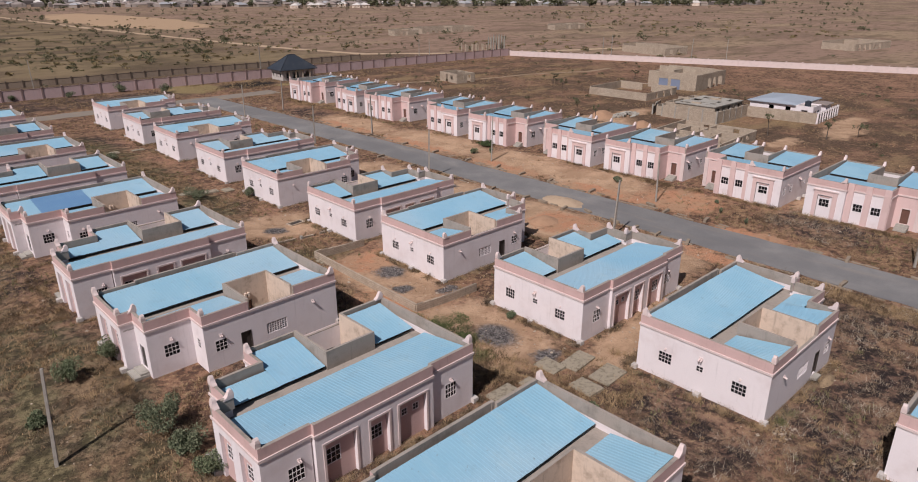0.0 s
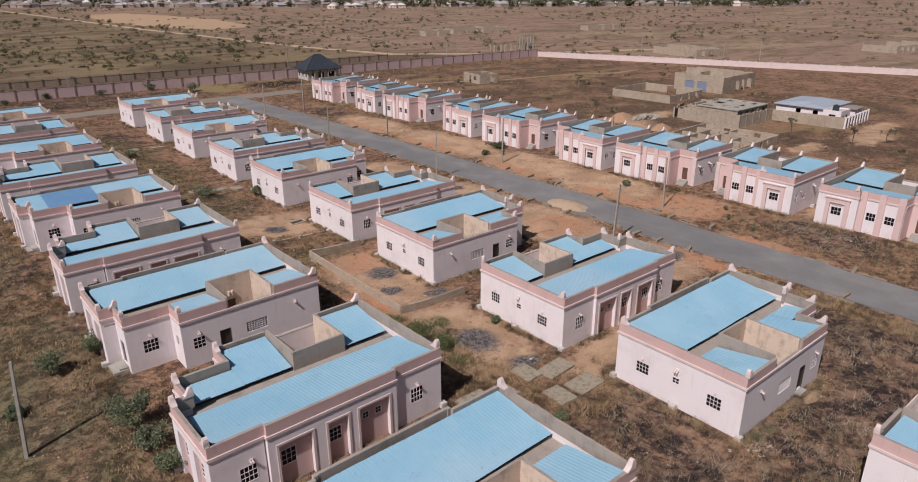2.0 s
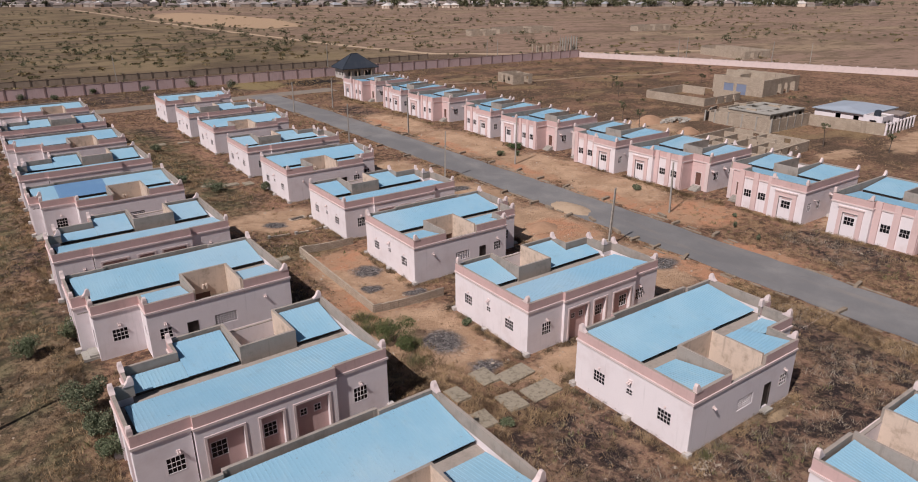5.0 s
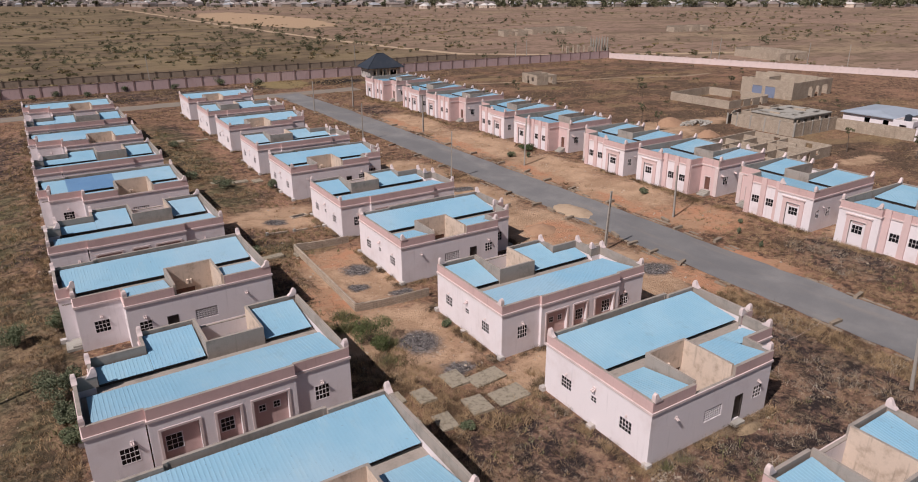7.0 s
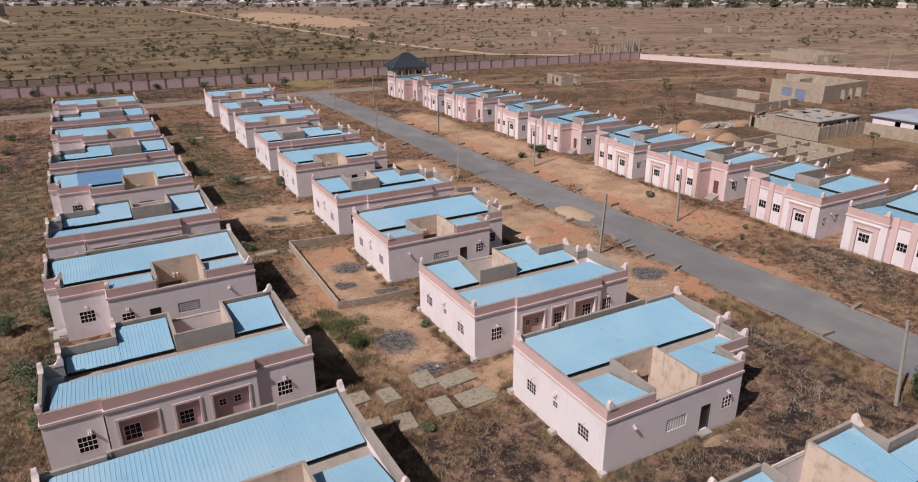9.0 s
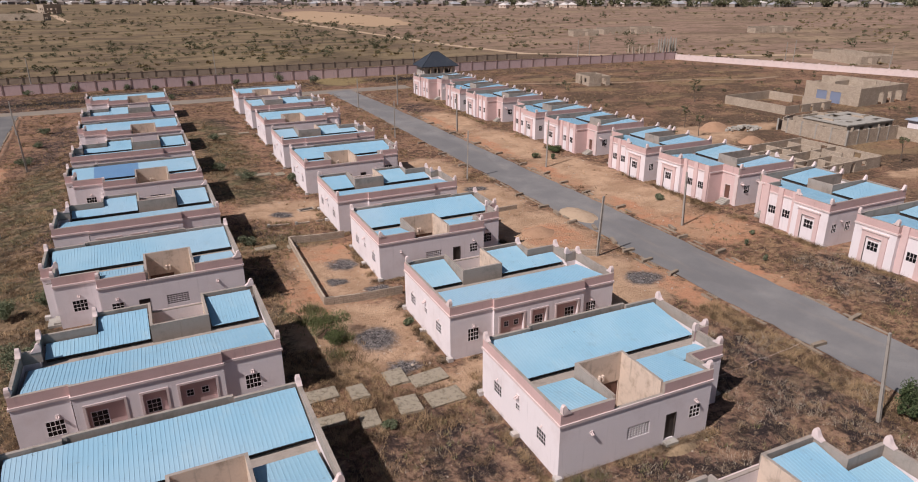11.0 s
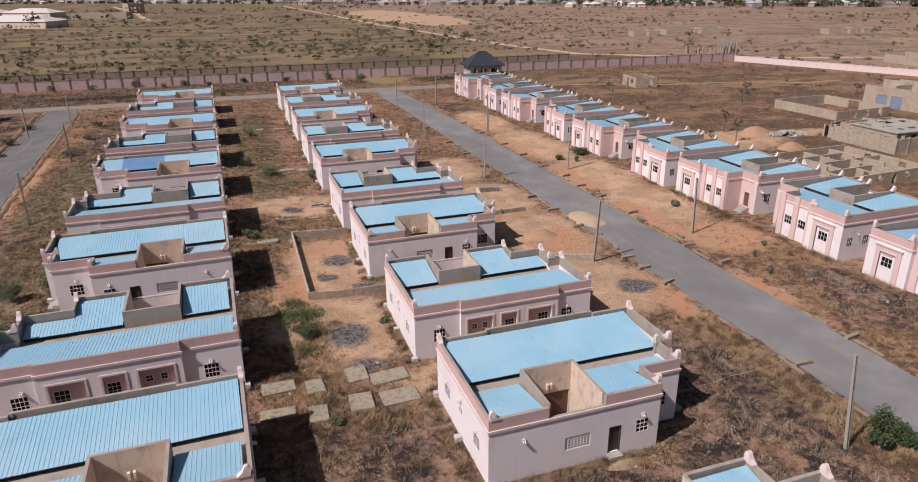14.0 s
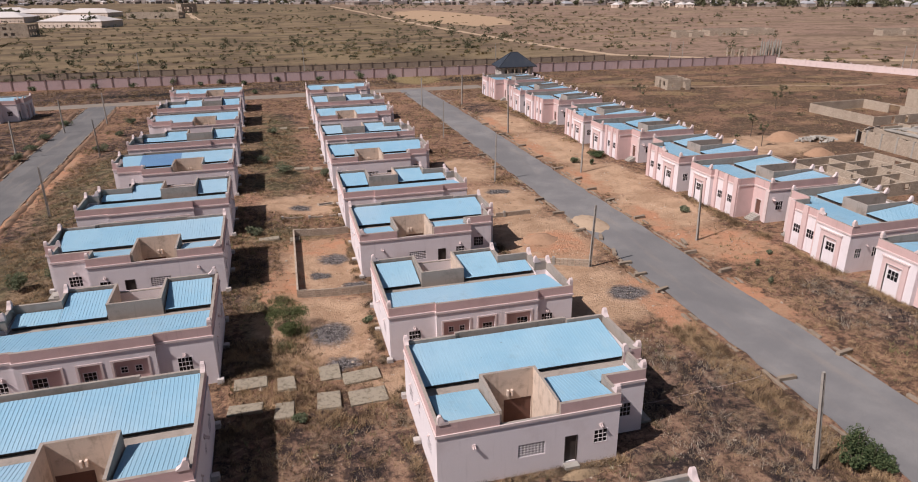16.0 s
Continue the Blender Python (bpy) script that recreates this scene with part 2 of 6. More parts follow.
def window(parent, axis, c, out, a0, a1, z0, z1, cols=3, rows=3, deep=0.10):
    """A barred window in a wall's opening: white surround and bars, dark panes behind. out: the side (-1, 1) that faces outdoors."""
    P = (lambda a, n: (a, n)) if axis == "x" else (lambda a, n: (n, a))

    def bx(bm, p0, p1, n0, n1, q0, q1):
        n0, n1 = sorted((n0, n1))
        (xa, ya), (xb, yb) = P(p0, n0), P(p1, n1)
        box(bm, min(xa, xb), max(xa, xb), min(ya, yb), max(ya, yb), q0, q1)
    bm = bmesh.new()
    f = 0.055
    n0, n1 = sorted((c + out * 0.012, c - out * 0.022))
    g = 0.013
    us = [a0 + (a1 - a0) * k / cols for k in range(cols + 1)]
    ws = [z0 + (z1 - z0) * k / rows for k in range(rows + 1)]
    holes = [(us[i] + (g if i else 0.01), us[i + 1] - (g if i + 1 < cols else 0.01), ws[j] + (g if j else 0.01), ws[j + 1] - (g if j + 1 < rows else 0.01)) for i in range(cols) for j in range(rows)]
    slab(bm, axis, n0, n1, a0 - f, a1 + f, z0 - f, z1 + f, holes)
    bmesh.ops.remove_doubles(bm, verts=bm.verts[:], dist=0.0005)
    w = part("window", bm, WHITE, parent, "white barred window frame")
    bm = bmesh.new()
    bx(bm, a0 - 0.02, a1 + 0.02, c - out * 0.04, c - out * 0.07, z0 - 0.02, z1 + 0.02)
    part("pane", bm, GLASS, w, "dark glass")
    return w


def corrugated(parent, x0, x1, y0, y1, za, zb, pitch=0.25, along="y"):
    """A ribbed roof sheet over x0..x1, y0..y1; it runs from height za at y0 to zb at y1 (or at x0, x1 when its ribs run along x)."""
    bm = bmesh.new()
    a0, a1 = (x0, x1) if along == "y" else (y0, y1)
    b0, b1 = (y0, y1) if along == "y" else (x0, x1)
    n = max(2, round((a1 - a0) / pitch))
    prof = [(a0, 0.0)]
    for i in range(n):
        s = a0 + (a1 - a0) * (i + 0.5) / n
        prof += [(s - 0.023, 0.0), (s - 0.018, 0.019), (s + 0.018, 0.019), (s + 0.023, 0.0)]
    prof.append((a1, 0.0))
    P = (lambda a, b, z: (a, b, z)) if along == "y" else (lambda a, b, z: (b, a, z))
    jag = random.Random(int(x0 * 97 + y1 * 31))
    top, bot = [], []
    for a, h in prof:
        e = jag.uniform(-0.012, 0.012) + 0.02 * math.sin(a * 0.7 + x0)
        top.append([bm.verts.new(P(a, b0 + e, za + h)), bm.verts.new(P(a, b1 + e, zb + h))])
        bot.append([bm.verts.new(P(a, b0 + e, za + h - 0.02)), bm.verts.new(P(a, b1 + e, zb + h - 0.02))])
    k = len(prof)
    for i in range(k - 1):
        bm.faces.new((top[i][0], top[i + 1][0], top[i + 1][1], top[i][1]))
        bm.faces.new((bot[i + 1][0], bot[i][0], bot[i][1], bot[i + 1][1]))
        bm.faces.new((bot[i][0], bot[i + 1][0], top[i + 1][0], top[i][0]))
        bm.faces.new((bot[i + 1][1], bot[i][1], top[i][1], top[i + 1][1]))
    bmesh.ops.recalc_face_normals(bm, faces=bm.faces[:])
    return part("roof_sheet", bm, ROOF, parent, "light blue ribbed metal sheet")


def spout(parent, x, y, z, dx, dy, k=1.0):
    """A pair of stubby drain pipes under a small hood; k scales it."""
    bm = bmesh.new()
    for s in (-1, 1):
        px, py = -dy * 0.11 * s * k, dx * 0.11 * s * k
        tube(bm, (x + px, y + py, z + 0.16 * k), (x + px + dx * 0.42 * k, y + py + dy * 0.42 * k, z - 0.02), 0.075 * k, 0.075 * k, 8)
    xs, ys = sorted((x, x + dx * 0.1 * k)), sorted((y, y + dy * 0.1 * k))
    e = 0.2 * k
    box(bm, min(xs) - abs(dy) * e, max(xs) + abs(dy) * e, min(ys) - abs(dx) * e, max(ys) + abs(dx) * e, z + 0.02, z + 0.30 * k)
    return part("rain_spout", bm, PALE, parent, "pair of stubby drain pipes")


def base_block(parent, x, y, s=0.27, h=0.34):
    bm = bmesh.new()
    vs = box(bm, x - s, x + s, y - s, y + s, -0.1, h)
    for v in vs[4:]:
        v.co.x += (x - v.co.x) * 0.12
        v.co.y += (y - v.co.y) * 0.12
    return part("drain_box", bm, OLDWASH, parent, "small dirty whitewashed block at the wall's foot")


CORN, PTOP, DECK = 4.25, 5.15, 4.06


def cornice(parent, runs):
    """Pale bands round the foot of the parapet: runs (x0, x1, y0, y1)."""
    for x0, x1, y0, y1 in runs:
        bm = bmesh.new()
        vs = box(bm, x0, x1, y0, y1, CORN - 0.10, CORN + 0.09)
        part("cornice", bm, PALE, parent)


def parapet(parent, runs):
    """Parapet walls: runs (x0, x1, y0, y1, outer side, top); pink outside, bare cement inside and on top."""
    key = {"-x": "xl", "+x": "xh", "-y": "yl", "+y": "yh"}
    for x0, x1, y0, y1, outer, top in runs:
        bm = bmesh.new()
        box(bm, x0, x1, y0, y1, CORN, top, 1, **{key[s]: 0 for s in outer.split()})
        part("parapet", bm, [PINK, CEMENT], parent)
# ---- the courtyard bungalow ----
T = 0.23


def plain(name, mats, parent, boxes, label=""):
    bm = bmesh.new()
    for b in boxes:
        box(bm, *b)
    return part(name, bm, mats, parent, label)


def courtyard_house(hand, k=0.0):
    """Front towards +x, light well towards -y (towards +y when mirrored); k moves the back openings along the wall."""
    DECK, K = 3.75, 12.75 - k
    L, D, PR = 16.95, 11.1, 0.28
    HAND[0] = D if hand < 0 else 0.0
    h = thing("courtyard_bungalow", "single-storey white bungalow with pink parapet and blue ribbed roofs", "house", "bungalows of the estate")
    bm = bmesh.new()
    B = -0.4
    slab(bm, "y", 0, T, 0, D, B, CORN, [(1.65, 2.8, 1.55, 2.53), (7.95, 9.1, 1.55, 2.50), (5.2, 5.75, 2.08, 2.55)])
    slab(bm, "x", 0, T, T, K, B, CORN, [(5.5 - k, 7.4 - k, 1.45, 2.45), (8.85 - k, 9.68 - k, 0.4, 2.45), (10.95 - k, 11.9 - k, 1.55, 2.55)])
    slab(bm, "y", K - T, K, T, 2.3 + T, B, CORN, [(0.9, 1.4, 1.9, 2.7)])
    slab(bm, "x", 2.3, 2.3 + T, K, 15.9, B, CORN, [(13.75 - k / 2, 14.9 - k / 2, 1.45, 2.55)])
    slab(bm, "y", 15.9 - T, 15.9, 2.3 + T, 4.9, B, CORN, [(3.2, 4.2, 0.4, 2.5)])
    slab(bm, "x", 4.9, 4.9 + T, 15.9 - T, L, B, CORN)
    slab(bm, "y", L - T, L, 4.9 + T, D, B, CORN, [(5.75, 7.4, B, 3.5), (8.45, 10.1, B, 3.5)])
    slab(bm, "x", D - T, D, T, 4.2, B, CORN, [(1.7, 2.72, 1.5, 2.68)])
    slab(bm, "x", D - T, D, 13.6, L - T, B, CORN, [(14.0 + k / 2, 15.05 + k / 2, 1.5, 2.65)])
    slab(bm, "x", D - 0.4, D + PR, 4.1, 13.5, B, CORN, [(4.73, 7.09, B, 3.28), (7.96, 9.44, B, 3.28), (10.56, 12.84, B, 3.28)])
    part("wall", bm, WHITE, h, "pinkish white rendered walls")
    # recessed pink panels
    for a0, a1, holes in ((4.73, 7.09, [(5.26, 5.7, 2.1, 2.6), (6.26, 6.7, 2.1, 2.6)]), (7.96, 9.44, [(8.4, 9.25, 1.5, 2.52)]), (10.56, 12.84, [(11.65, 12.62, 1.45, 2.6)])):
        bm = bmesh.new()
        slab(bm, "x", D - 0.25, D - 0.02, a0 + 0.002, a1 - 0.002, B, 3.278, holes)
        p = part("bay_panel", bm, PINK, h, "pink wall at the back of a bay")
        for o in holes:
            window(h, "x", D - 0.02, 1, *o, cols=2 if o[1] - o[0] < 0.6 else 3, rows=2 if o[3] - o[2] < 0.7 else 3)
        bm = bmesh.new()
        for b in ((a0 - 0.16, a0, D + PR, D + PR + 0.05, 0, 3.44), (a1, a1 + 0.16, D + PR, D + PR + 0.05, 0, 3.44), (a0, a1, D + PR, D + PR + 0.05, 3.28, 3.44)):
            box(bm, *b)
        part("bay_surround", bm, PALE, h, "pale raised surround")
    for v0, v1 in ((5.75, 7.4), (8.45, 10.1)):
        bm = bmesh.new()
        slab(bm, "y", L - 0.5, L - T - 0.003, v0 - 0.05, v1 + 0.05, B, 3.6, [(v0 + 0.45, v1 - 0.45, 1.7, 2.75)])
        part("niche_panel", bm, PINK, h, "pink wall of a tall niche")
        window(h, "y", L - T - 0.003, 1, v0 + 0.45, v1 - 0.45, 1.7, 2.75, 2, 3)
    # openings
    window(h, "y", 0, -1, 1.65, 2.8, 1.55, 2.53, 4, 3)
    window(h, "y", 0, -1, 7.95, 9.1, 1.55, 2.50, 4, 3)
    window(h, "y", 0, -1, 5.2, 5.75, 2.08, 2.55, 2, 2)
    window(h, "x", 0, -1, 10.95 - k, 11.9 - k, 1.55, 2.55, 3, 3)
    window(h, "y", K, 1, 0.9, 1.4, 1.9, 2.7, 2, 3)
    window(h, "x", 2.3, -1, 13.75 - k / 2, 14.9 - k / 2, 1.45, 2.55, 4, 3)
    window(h, "x", D, 1, 1.7, 2.72, 1.5, 2.68, 4, 3)
    window(h, "x", D, 1, 14.0 + k / 2, 15.05 + k / 2, 1.5, 2.65, 4, 3)
    d = plain("door", DOOR_AND_SHADE, h, [(8.85 - k, 9.68 - k, 0.10, 0.15, 0.4, 2.45)], "dark steel back door")
    plain("door_frame", DOOR_AND_SHADE, d, [(8.81 - k, 8.87 - k, -0.02, 0.1, 0.4, 2.49), (9.66 - k, 9.72 - k, -0.02, 0.1, 0.4, 2.49), (8.87 - k, 9.66 - k, -0.02, 0.1, 2.43, 2.49)])
    plain("step", CONCRETE, h, [(8.75 - k, 9.8 - k, -0.5, 0, -0.2, 0.3)])
    plain("door", DOOR_AND_SHADE, h, [(15.76, 15.81, 3.2, 4.2, 0.4, 2.5)], "dark steel entrance door")
    plain("step", CONCRETE, h, [(15.9, 17.1, 2.9, 4.7, -0.2, 0.18), (15.9, 16.6, 3.0, 4.6, 0.18, 0.36)])
    # vent of pierced blocks
    bm = bmesh.new()
    for i in range(9):
        x = 5.5 - k + 1.9 * i / 8
        box(bm, x - 0.028, x + 0.028, 0.02, 0.12, 1.45, 2.45)
    for j in range(6):
        z = 1.45 + 1.0 * j / 5
        for i in range(8):
            x = 5.5 - k + 1.9 * i / 8
            box(bm, x + 0.028, x + 1.9 / 8 - 0.028, 0.03, 0.11, z - 0.024, z + 0.024)
    vent = part("vent_block_screen", bm, WHITE, h, "white screen of pierced vent blocks")
    # dark sheet added for the unlit room behind the slots
    plain("backing", GLASS, vent, [(5.46 - k, 7.44 - k, 0.17, 0.2, 1.4, 2.5)])
    # roof deck and light well
    bm = bmesh.new()
    box(bm, T, 4.2, T, 4.9, DECK - 0.15, DECK)
    box(bm, 8.4, K - T, T, 4.9, DECK - 0.15, DECK)
    box(bm, 4.2, 8.4, 4.62, 4.9, DECK - 0.15, DECK)
    box(bm, K - T, 15.9 - T, 2.3 + T, 4.9, DECK - 0.15, DECK)
    box(bm, T, L - T, 4.9, D - T, DECK - 0.15, DECK)
    box(bm, 4.1 + T, 13.5 - T, D - T, D + 0.12, DECK - 0.15, DECK)
    part("gutter", bm, CEMENT, h, "bare cement valley gutter between the roofs")
    bm = bmesh.new()
    W0, W1, WV, WT = 4.2, 8.4, 4.75, 5.28
    slab(bm, "y", W0, W0 + 0.2, T, WV, 0.3, WT)
    slab(bm, "y", W1 - 0.2, W1, T, WV, 0.3, WT)
    slab(bm, "x", WV - 0.2, WV, W0 + 0.2, W1 - 0.2, 0.3, WT, [(6.0, 8.1, 0.3, 2.9)])
    box(bm, W0, W1, T, WV, 0.2, 0.3, 1)
    for f in bm.faces:
        c = f.calc_center_median()
        n = f.normal if f.normal.length else Vector((0, 0, 0))
        f.normal_update()
        n = f.normal
        outer = (n.x < -0.5 and c.x < W0 + 0.05) or (n.x > 0.5 and c.x > W1 - 0.05) or (n.y > 0.5 and c.y > WV - 0.05) or n.z > 0.5
        f.material_index = 1 if outer else 0
    part("light_well", bm, [WELLWALL, CEMENT], h, "open light well with stained cream walls")
    plain("door", BROWNDOOR, h, [(6.0, 8.1, WV - 0.12, WV - 0.06, 0.3, 2.9)], "brown doors at the back of the light well")
    plain("drain_pipe", CREAM, h, [(6.2, 6.34, WV - 0.42, WV - 0.2, 3.3, 3.75), (6.5, 6.64, WV - 0.42, WV - 0.2, 3.3, 3.75)], "stub pipes in the light well")
    # parapets
    runs = [(0, T, 0, D, "-x -y +y", PTOP), (T, 4.2, 0, T, "-y", PTOP), (8.4, K - T, 0, T, "-y", PTOP), (K - T, K, 0, 2.3 + T, "+x -y", PTOP),
            (K, 15.9, 2.3, 2.3 + T, "-y", PTOP), (15.9 - T, 15.9, 2.3 + T, 4.9, "+x", PTOP), (15.5, L, 4.9, 4.9 + T, "-y", PTOP + 0.1), (L - T, L, 4.9 + T, D, "+x +y", PTOP),
            (T, 4.1, D - T, D, "+y", PTOP - 0.05), (13.5, L - T, D - T, D, "+y", PTOP - 0.05), (4.1, 13.5, D + PR - T, D + PR, "+y -x +x", PTOP),
            (4.1, 4.1 + T, D, D + PR - T, "-x", PTOP), (13.5 - T, 13.5, D, D + PR - T, "+x", PTOP)]
    parapet(h, runs)
    plain("sill", CEMENT, h, [(4.2, 8.4, 0.0, T, CORN, CORN + 0.07)])
    o = 0.08
    cornice(h, [(-o, 0, -o, D + o), (0, K + o, -o, 0), (K, K + o, 0, 2.3 - o), (K, 15.9 + o, 2.3 - o, 2.3), (15.9, 15.9 + o, 2.3, 4.9 - o), (15.9, L + o, 4.9 - o, 4.9),
                (L, L + o, 4.9, D + o), (0, 4.1 - o, D, D + o), (13.5 + o, L, D, D + o), (4.1 - o, 13.5 + o, D + PR, D + PR + o), (4.1 - o, 4.1, D, D + PR), (13.5, 13.5 + o, D, D + PR)])
    for x, y, dx, dy in ((0.2, 0.12, 1, 0), (0.12, D - 0.2, 0, -1), (L - 0.12, D - 0.2, 0, -1), (L - 0.12, 5.1, 0, 1), (15.55, 5.0, 1, 0), (15.8, 2.5, 0, 1), (K - 0.15, 0.2, 0, 1)):
        finial(h, x, y, PTOP, dx, dy)
    # roof sheets, falling to the valley gutter
    corrugated(h, 0.34, L - 0.6, 5.92, D - 0.28, 4.14, 4.84)
    corrugated(h, 0.5, 4.08, 0.40, 4.68, 4.86, 4.14)
    corrugated(h, 8.52, K - 0.3, 0.40, 4.68, 4.88, 4.14)
    corrugated(h, K - 0.28, 15.45, 2.70, 4.68, 4.482, 4.14)
    # added dark strips, set back, that paint the shade in the eaves gap
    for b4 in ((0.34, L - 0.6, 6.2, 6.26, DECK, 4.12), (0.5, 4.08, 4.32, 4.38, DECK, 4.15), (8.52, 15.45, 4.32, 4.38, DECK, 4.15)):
        plain("eaves_board", DOOR_AND_SHADE, h, [b4], "dark strip standing in for the shaded gap under the roof's edge")
    spout(h, 2.45, 0, 3.0, 0, -1, 0.62)
    for x, y, dy in ((11.4 - k, 0, -1), (14.3 - k / 2, 2.3, -1), (2.2, D, 1), (14.5, D, 1)):
        spout(h, x, y, 2.9, 0, dy, 0.6)
    spout(h, 0, 2.2, 2.8, -1, 0, 0.4)
    spout(h, 0, 8.55, 2.8, -1, 0, 0.4)
    spout(h, 0, 5.45, 3.15, -1, 0, 0.8)
    for x, y in ((-0.05, -0.05), (-0.3, 5.3), (-0.1, D + 0.05), (L + 0.1, D + 0.1), (L + 0.25, 5.1)):
        base_block(h, x, y)
    HAND[0] = 0.0
    return h


# ---- the street bungalow ----
def street_house(hand):
    """Facade towards -x: a raised portal block at y = 0, two window bays set back, and a recessed entrance wing at the other end (mirrored when hand < 0)."""
    W, P, F, S, E, V = 13.4, 13.8, 10.2, 5.0, 3.2, 0.75
    HAND[0] = W if hand < 0 else 0.0
    h = thing("street_bungalow", "single-storey pink and white bungalow with pilasters and blue ribbed roofs", "house", "bungalows of the estate")
    B, T2 = -0.6, T
    bm = bmesh.new()
    slab(bm, "y", 0, T, 0, S, B, CORN, [(1.9, 3.15, 1.65, 2.62)])
    slab(bm, "y", V, V + T, S, F, B, CORN, [(5.95, 7.05, 1.65, 2.62), (8.15, 9.25, 1.65, 2.62)])
    slab(bm, "x", S - T, S, T, V, B, CORN)
    slab(bm, "x", 0, T, T, P, B, CORN, [(0.95, 1.75, 1.6, 2.65), (3.3, 4.15, 1.6, 2.65), (8.2, 8.8, 2.0, 2.65), (11.0, 11.9, 1.6, 2.65)])
    slab(bm, "y", P - T, P, T, W - T, B, CORN)
    slab(bm, "x", W - T, W, E, P, B, CORN, [(4.45, 5.5, 1.6, 2.7), (8.2, 8.9, 2.0, 2.7)])
    slab(bm, "x", F - T, F, V + T, E + T, B, CORN)
    part("wall", bm, WHITE, h, "pinkish white rendered walls")
    bm = bmesh.new()
    slab(bm, "y", E, E + T, F, W - T, B, CORN, [(11.05, 12.05, 0.7, 2.6)])
    part("entrance_wall", bm, ROSE, h, "pink wall of the recessed entrance")
    for q0, q1 in ((5.0, 5.75), (7.2, 7.95), (9.4, 10.18)):
        plain("pilaster", ROSE, h, [(V - 0.22, V, q0, q1, B, PTOP + 0.04)], "pink pilaster up to the parapet")
    plain("front_block_side", ROSE, h, [(V, E, F - 0.02, F + 0.06, B, CORN - 0.1)], "pink side of the front block")
    plain("pier", PALE, h, [(E - 0.14, E, W - 0.62, W, B, CORN - 0.1)], "white corner pier")
    bm = bmesh.new()
    slab(bm, "y", -0.14, 0, 1.1, 4.1, B, 3.72, [(1.65, 3.5, B, 3.15)])
    part("portal", bm, ROSE, h, "pink raised surround of the front panel")
    plain("portal_lintel", PALE, h, [(-0.22, 0, 1.0, 4.2, 3.72, 3.86)])
    plain("transom", PINK, h, [(-0.06, 0, 1.9, 3.15, 2.86, 3.0)])
    bm = bmesh.new()
    for q0, q1 in ((1.57, 1.65), (3.5, 3.58)):
        box(bm, -0.18, 0, q0, q1, 0, 3.23)
    box(bm, -0.18, 0, 1.65, 3.5, 3.15, 3.23)
    part("portal_edge", bm, PALE, h)
    for a0, a1 in ((1.9, 3.15),):
        window(h, "y", 0, -1, a0, a1, 1.65, 2.62, 3, 2)
    for a0, a1 in ((5.95, 7.05), (8.15, 9.25)):
        window(h, "y", V, -1, a0, a1, 1.65, 2.62, 3, 2)
    for a0, a1, z0, z1 in ((0.95, 1.75, 1.6, 2.65), (3.3, 4.15, 1.6, 2.65), (8.2, 8.8, 2.0, 2.65), (11.0, 11.9, 1.6, 2.65)):
        window(h, "x", 0, -1, a0, a1, z0, z1, 3, 2)
    window(h, "x", W, 1, 4.45, 5.5, 1.6, 2.7, 3, 2)
    window(h, "x", W, 1, 8.2, 8.9, 2.0, 2.7, 2, 2)
    d = plain("door", BROWNDOOR, h, [(E + 0.06, E + 0.12, 11.05, 12.05, 0.7, 2.6)], "dark brown steel entrance door")
    plain("door_frame", PALE, d, [(E - 0.05, E + 0.06, 10.95, 11.07, 0.7, 2.7), (E - 0.05, E + 0.06, 12.03, 12.15, 0.7, 2.7), (E - 0.05, E + 0.06, 11.07, 12.03, 2.58, 2.7)])
    for k in range(4):
        plain("step", CONCRETE, h, [(E - 0.3 * (4 - k) - 0.2, E - 0.3 * (3 - k) - 0.2 if k < 3 else E, 10.85, 12.3, -0.4, 0.16 * (k + 1))])
    # roofs and the open light well
    Q0, Q1, QX = 5.3, 9.0, 7.1
    bm = bmesh.new()
    box(bm, T, V + T, T, S - T, DECK - 0.15, DECK)
    box(bm, V + T, E + T, T, F - T, DECK - 0.15, DECK)
    box(bm, E + T, P - T, T, Q0, DECK - 0.15, DECK)
    box(bm, E + T, QX, Q0, Q1, DECK - 0.15, DECK)
    box(bm, E + T, P - T, Q1, W - T, DECK - 0.15, DECK)
    part("gutter", bm, CEMENT, h, "bare cement valley gutter between the roofs")
    bm = bmesh.new()
    slab(bm, "x", Q0, Q0 + 0.2, QX, P - T, 0.3, 5.3)
    slab(bm, "x", Q1 - 0.2, Q1, QX, P - T, 0.3, 5.3)
    slab(bm, "y", QX, QX + 0.2, Q0 + 0.2, Q1 - 0.2, 0.3, 5.3)
    box(bm, QX + 0.2, P - T, Q0 + 0.2, Q1 - 0.2, 0.2, 0.3)
    part("light_well", bm, CEMENT, h, "open light well with bare cement walls")
    runs = [(0, T, 0, S, "-x -y +y", PTOP), (V, V + T, S, F, "-x +y", PTOP - 0.02), (T, V + T, S - T, S, "+y", PTOP), (T, P, 0, T, "-y", PTOP + 0.12), (P - T, P, T, Q0, "+x", PTOP), (P - T, P, Q0, Q1, "+x", CORN + 0.2), (P - T, P, Q1, W, "+x +y", PTOP),
            (E, P - T, W - T, W, "+y", PTOP + 0.12), (E, E + T, F, W - T, "-x", PTOP + 0.12), (V + T, E, F - T, F, "+y", PTOP - 0.02)]
    parapet(h, runs)
    o = 0.08
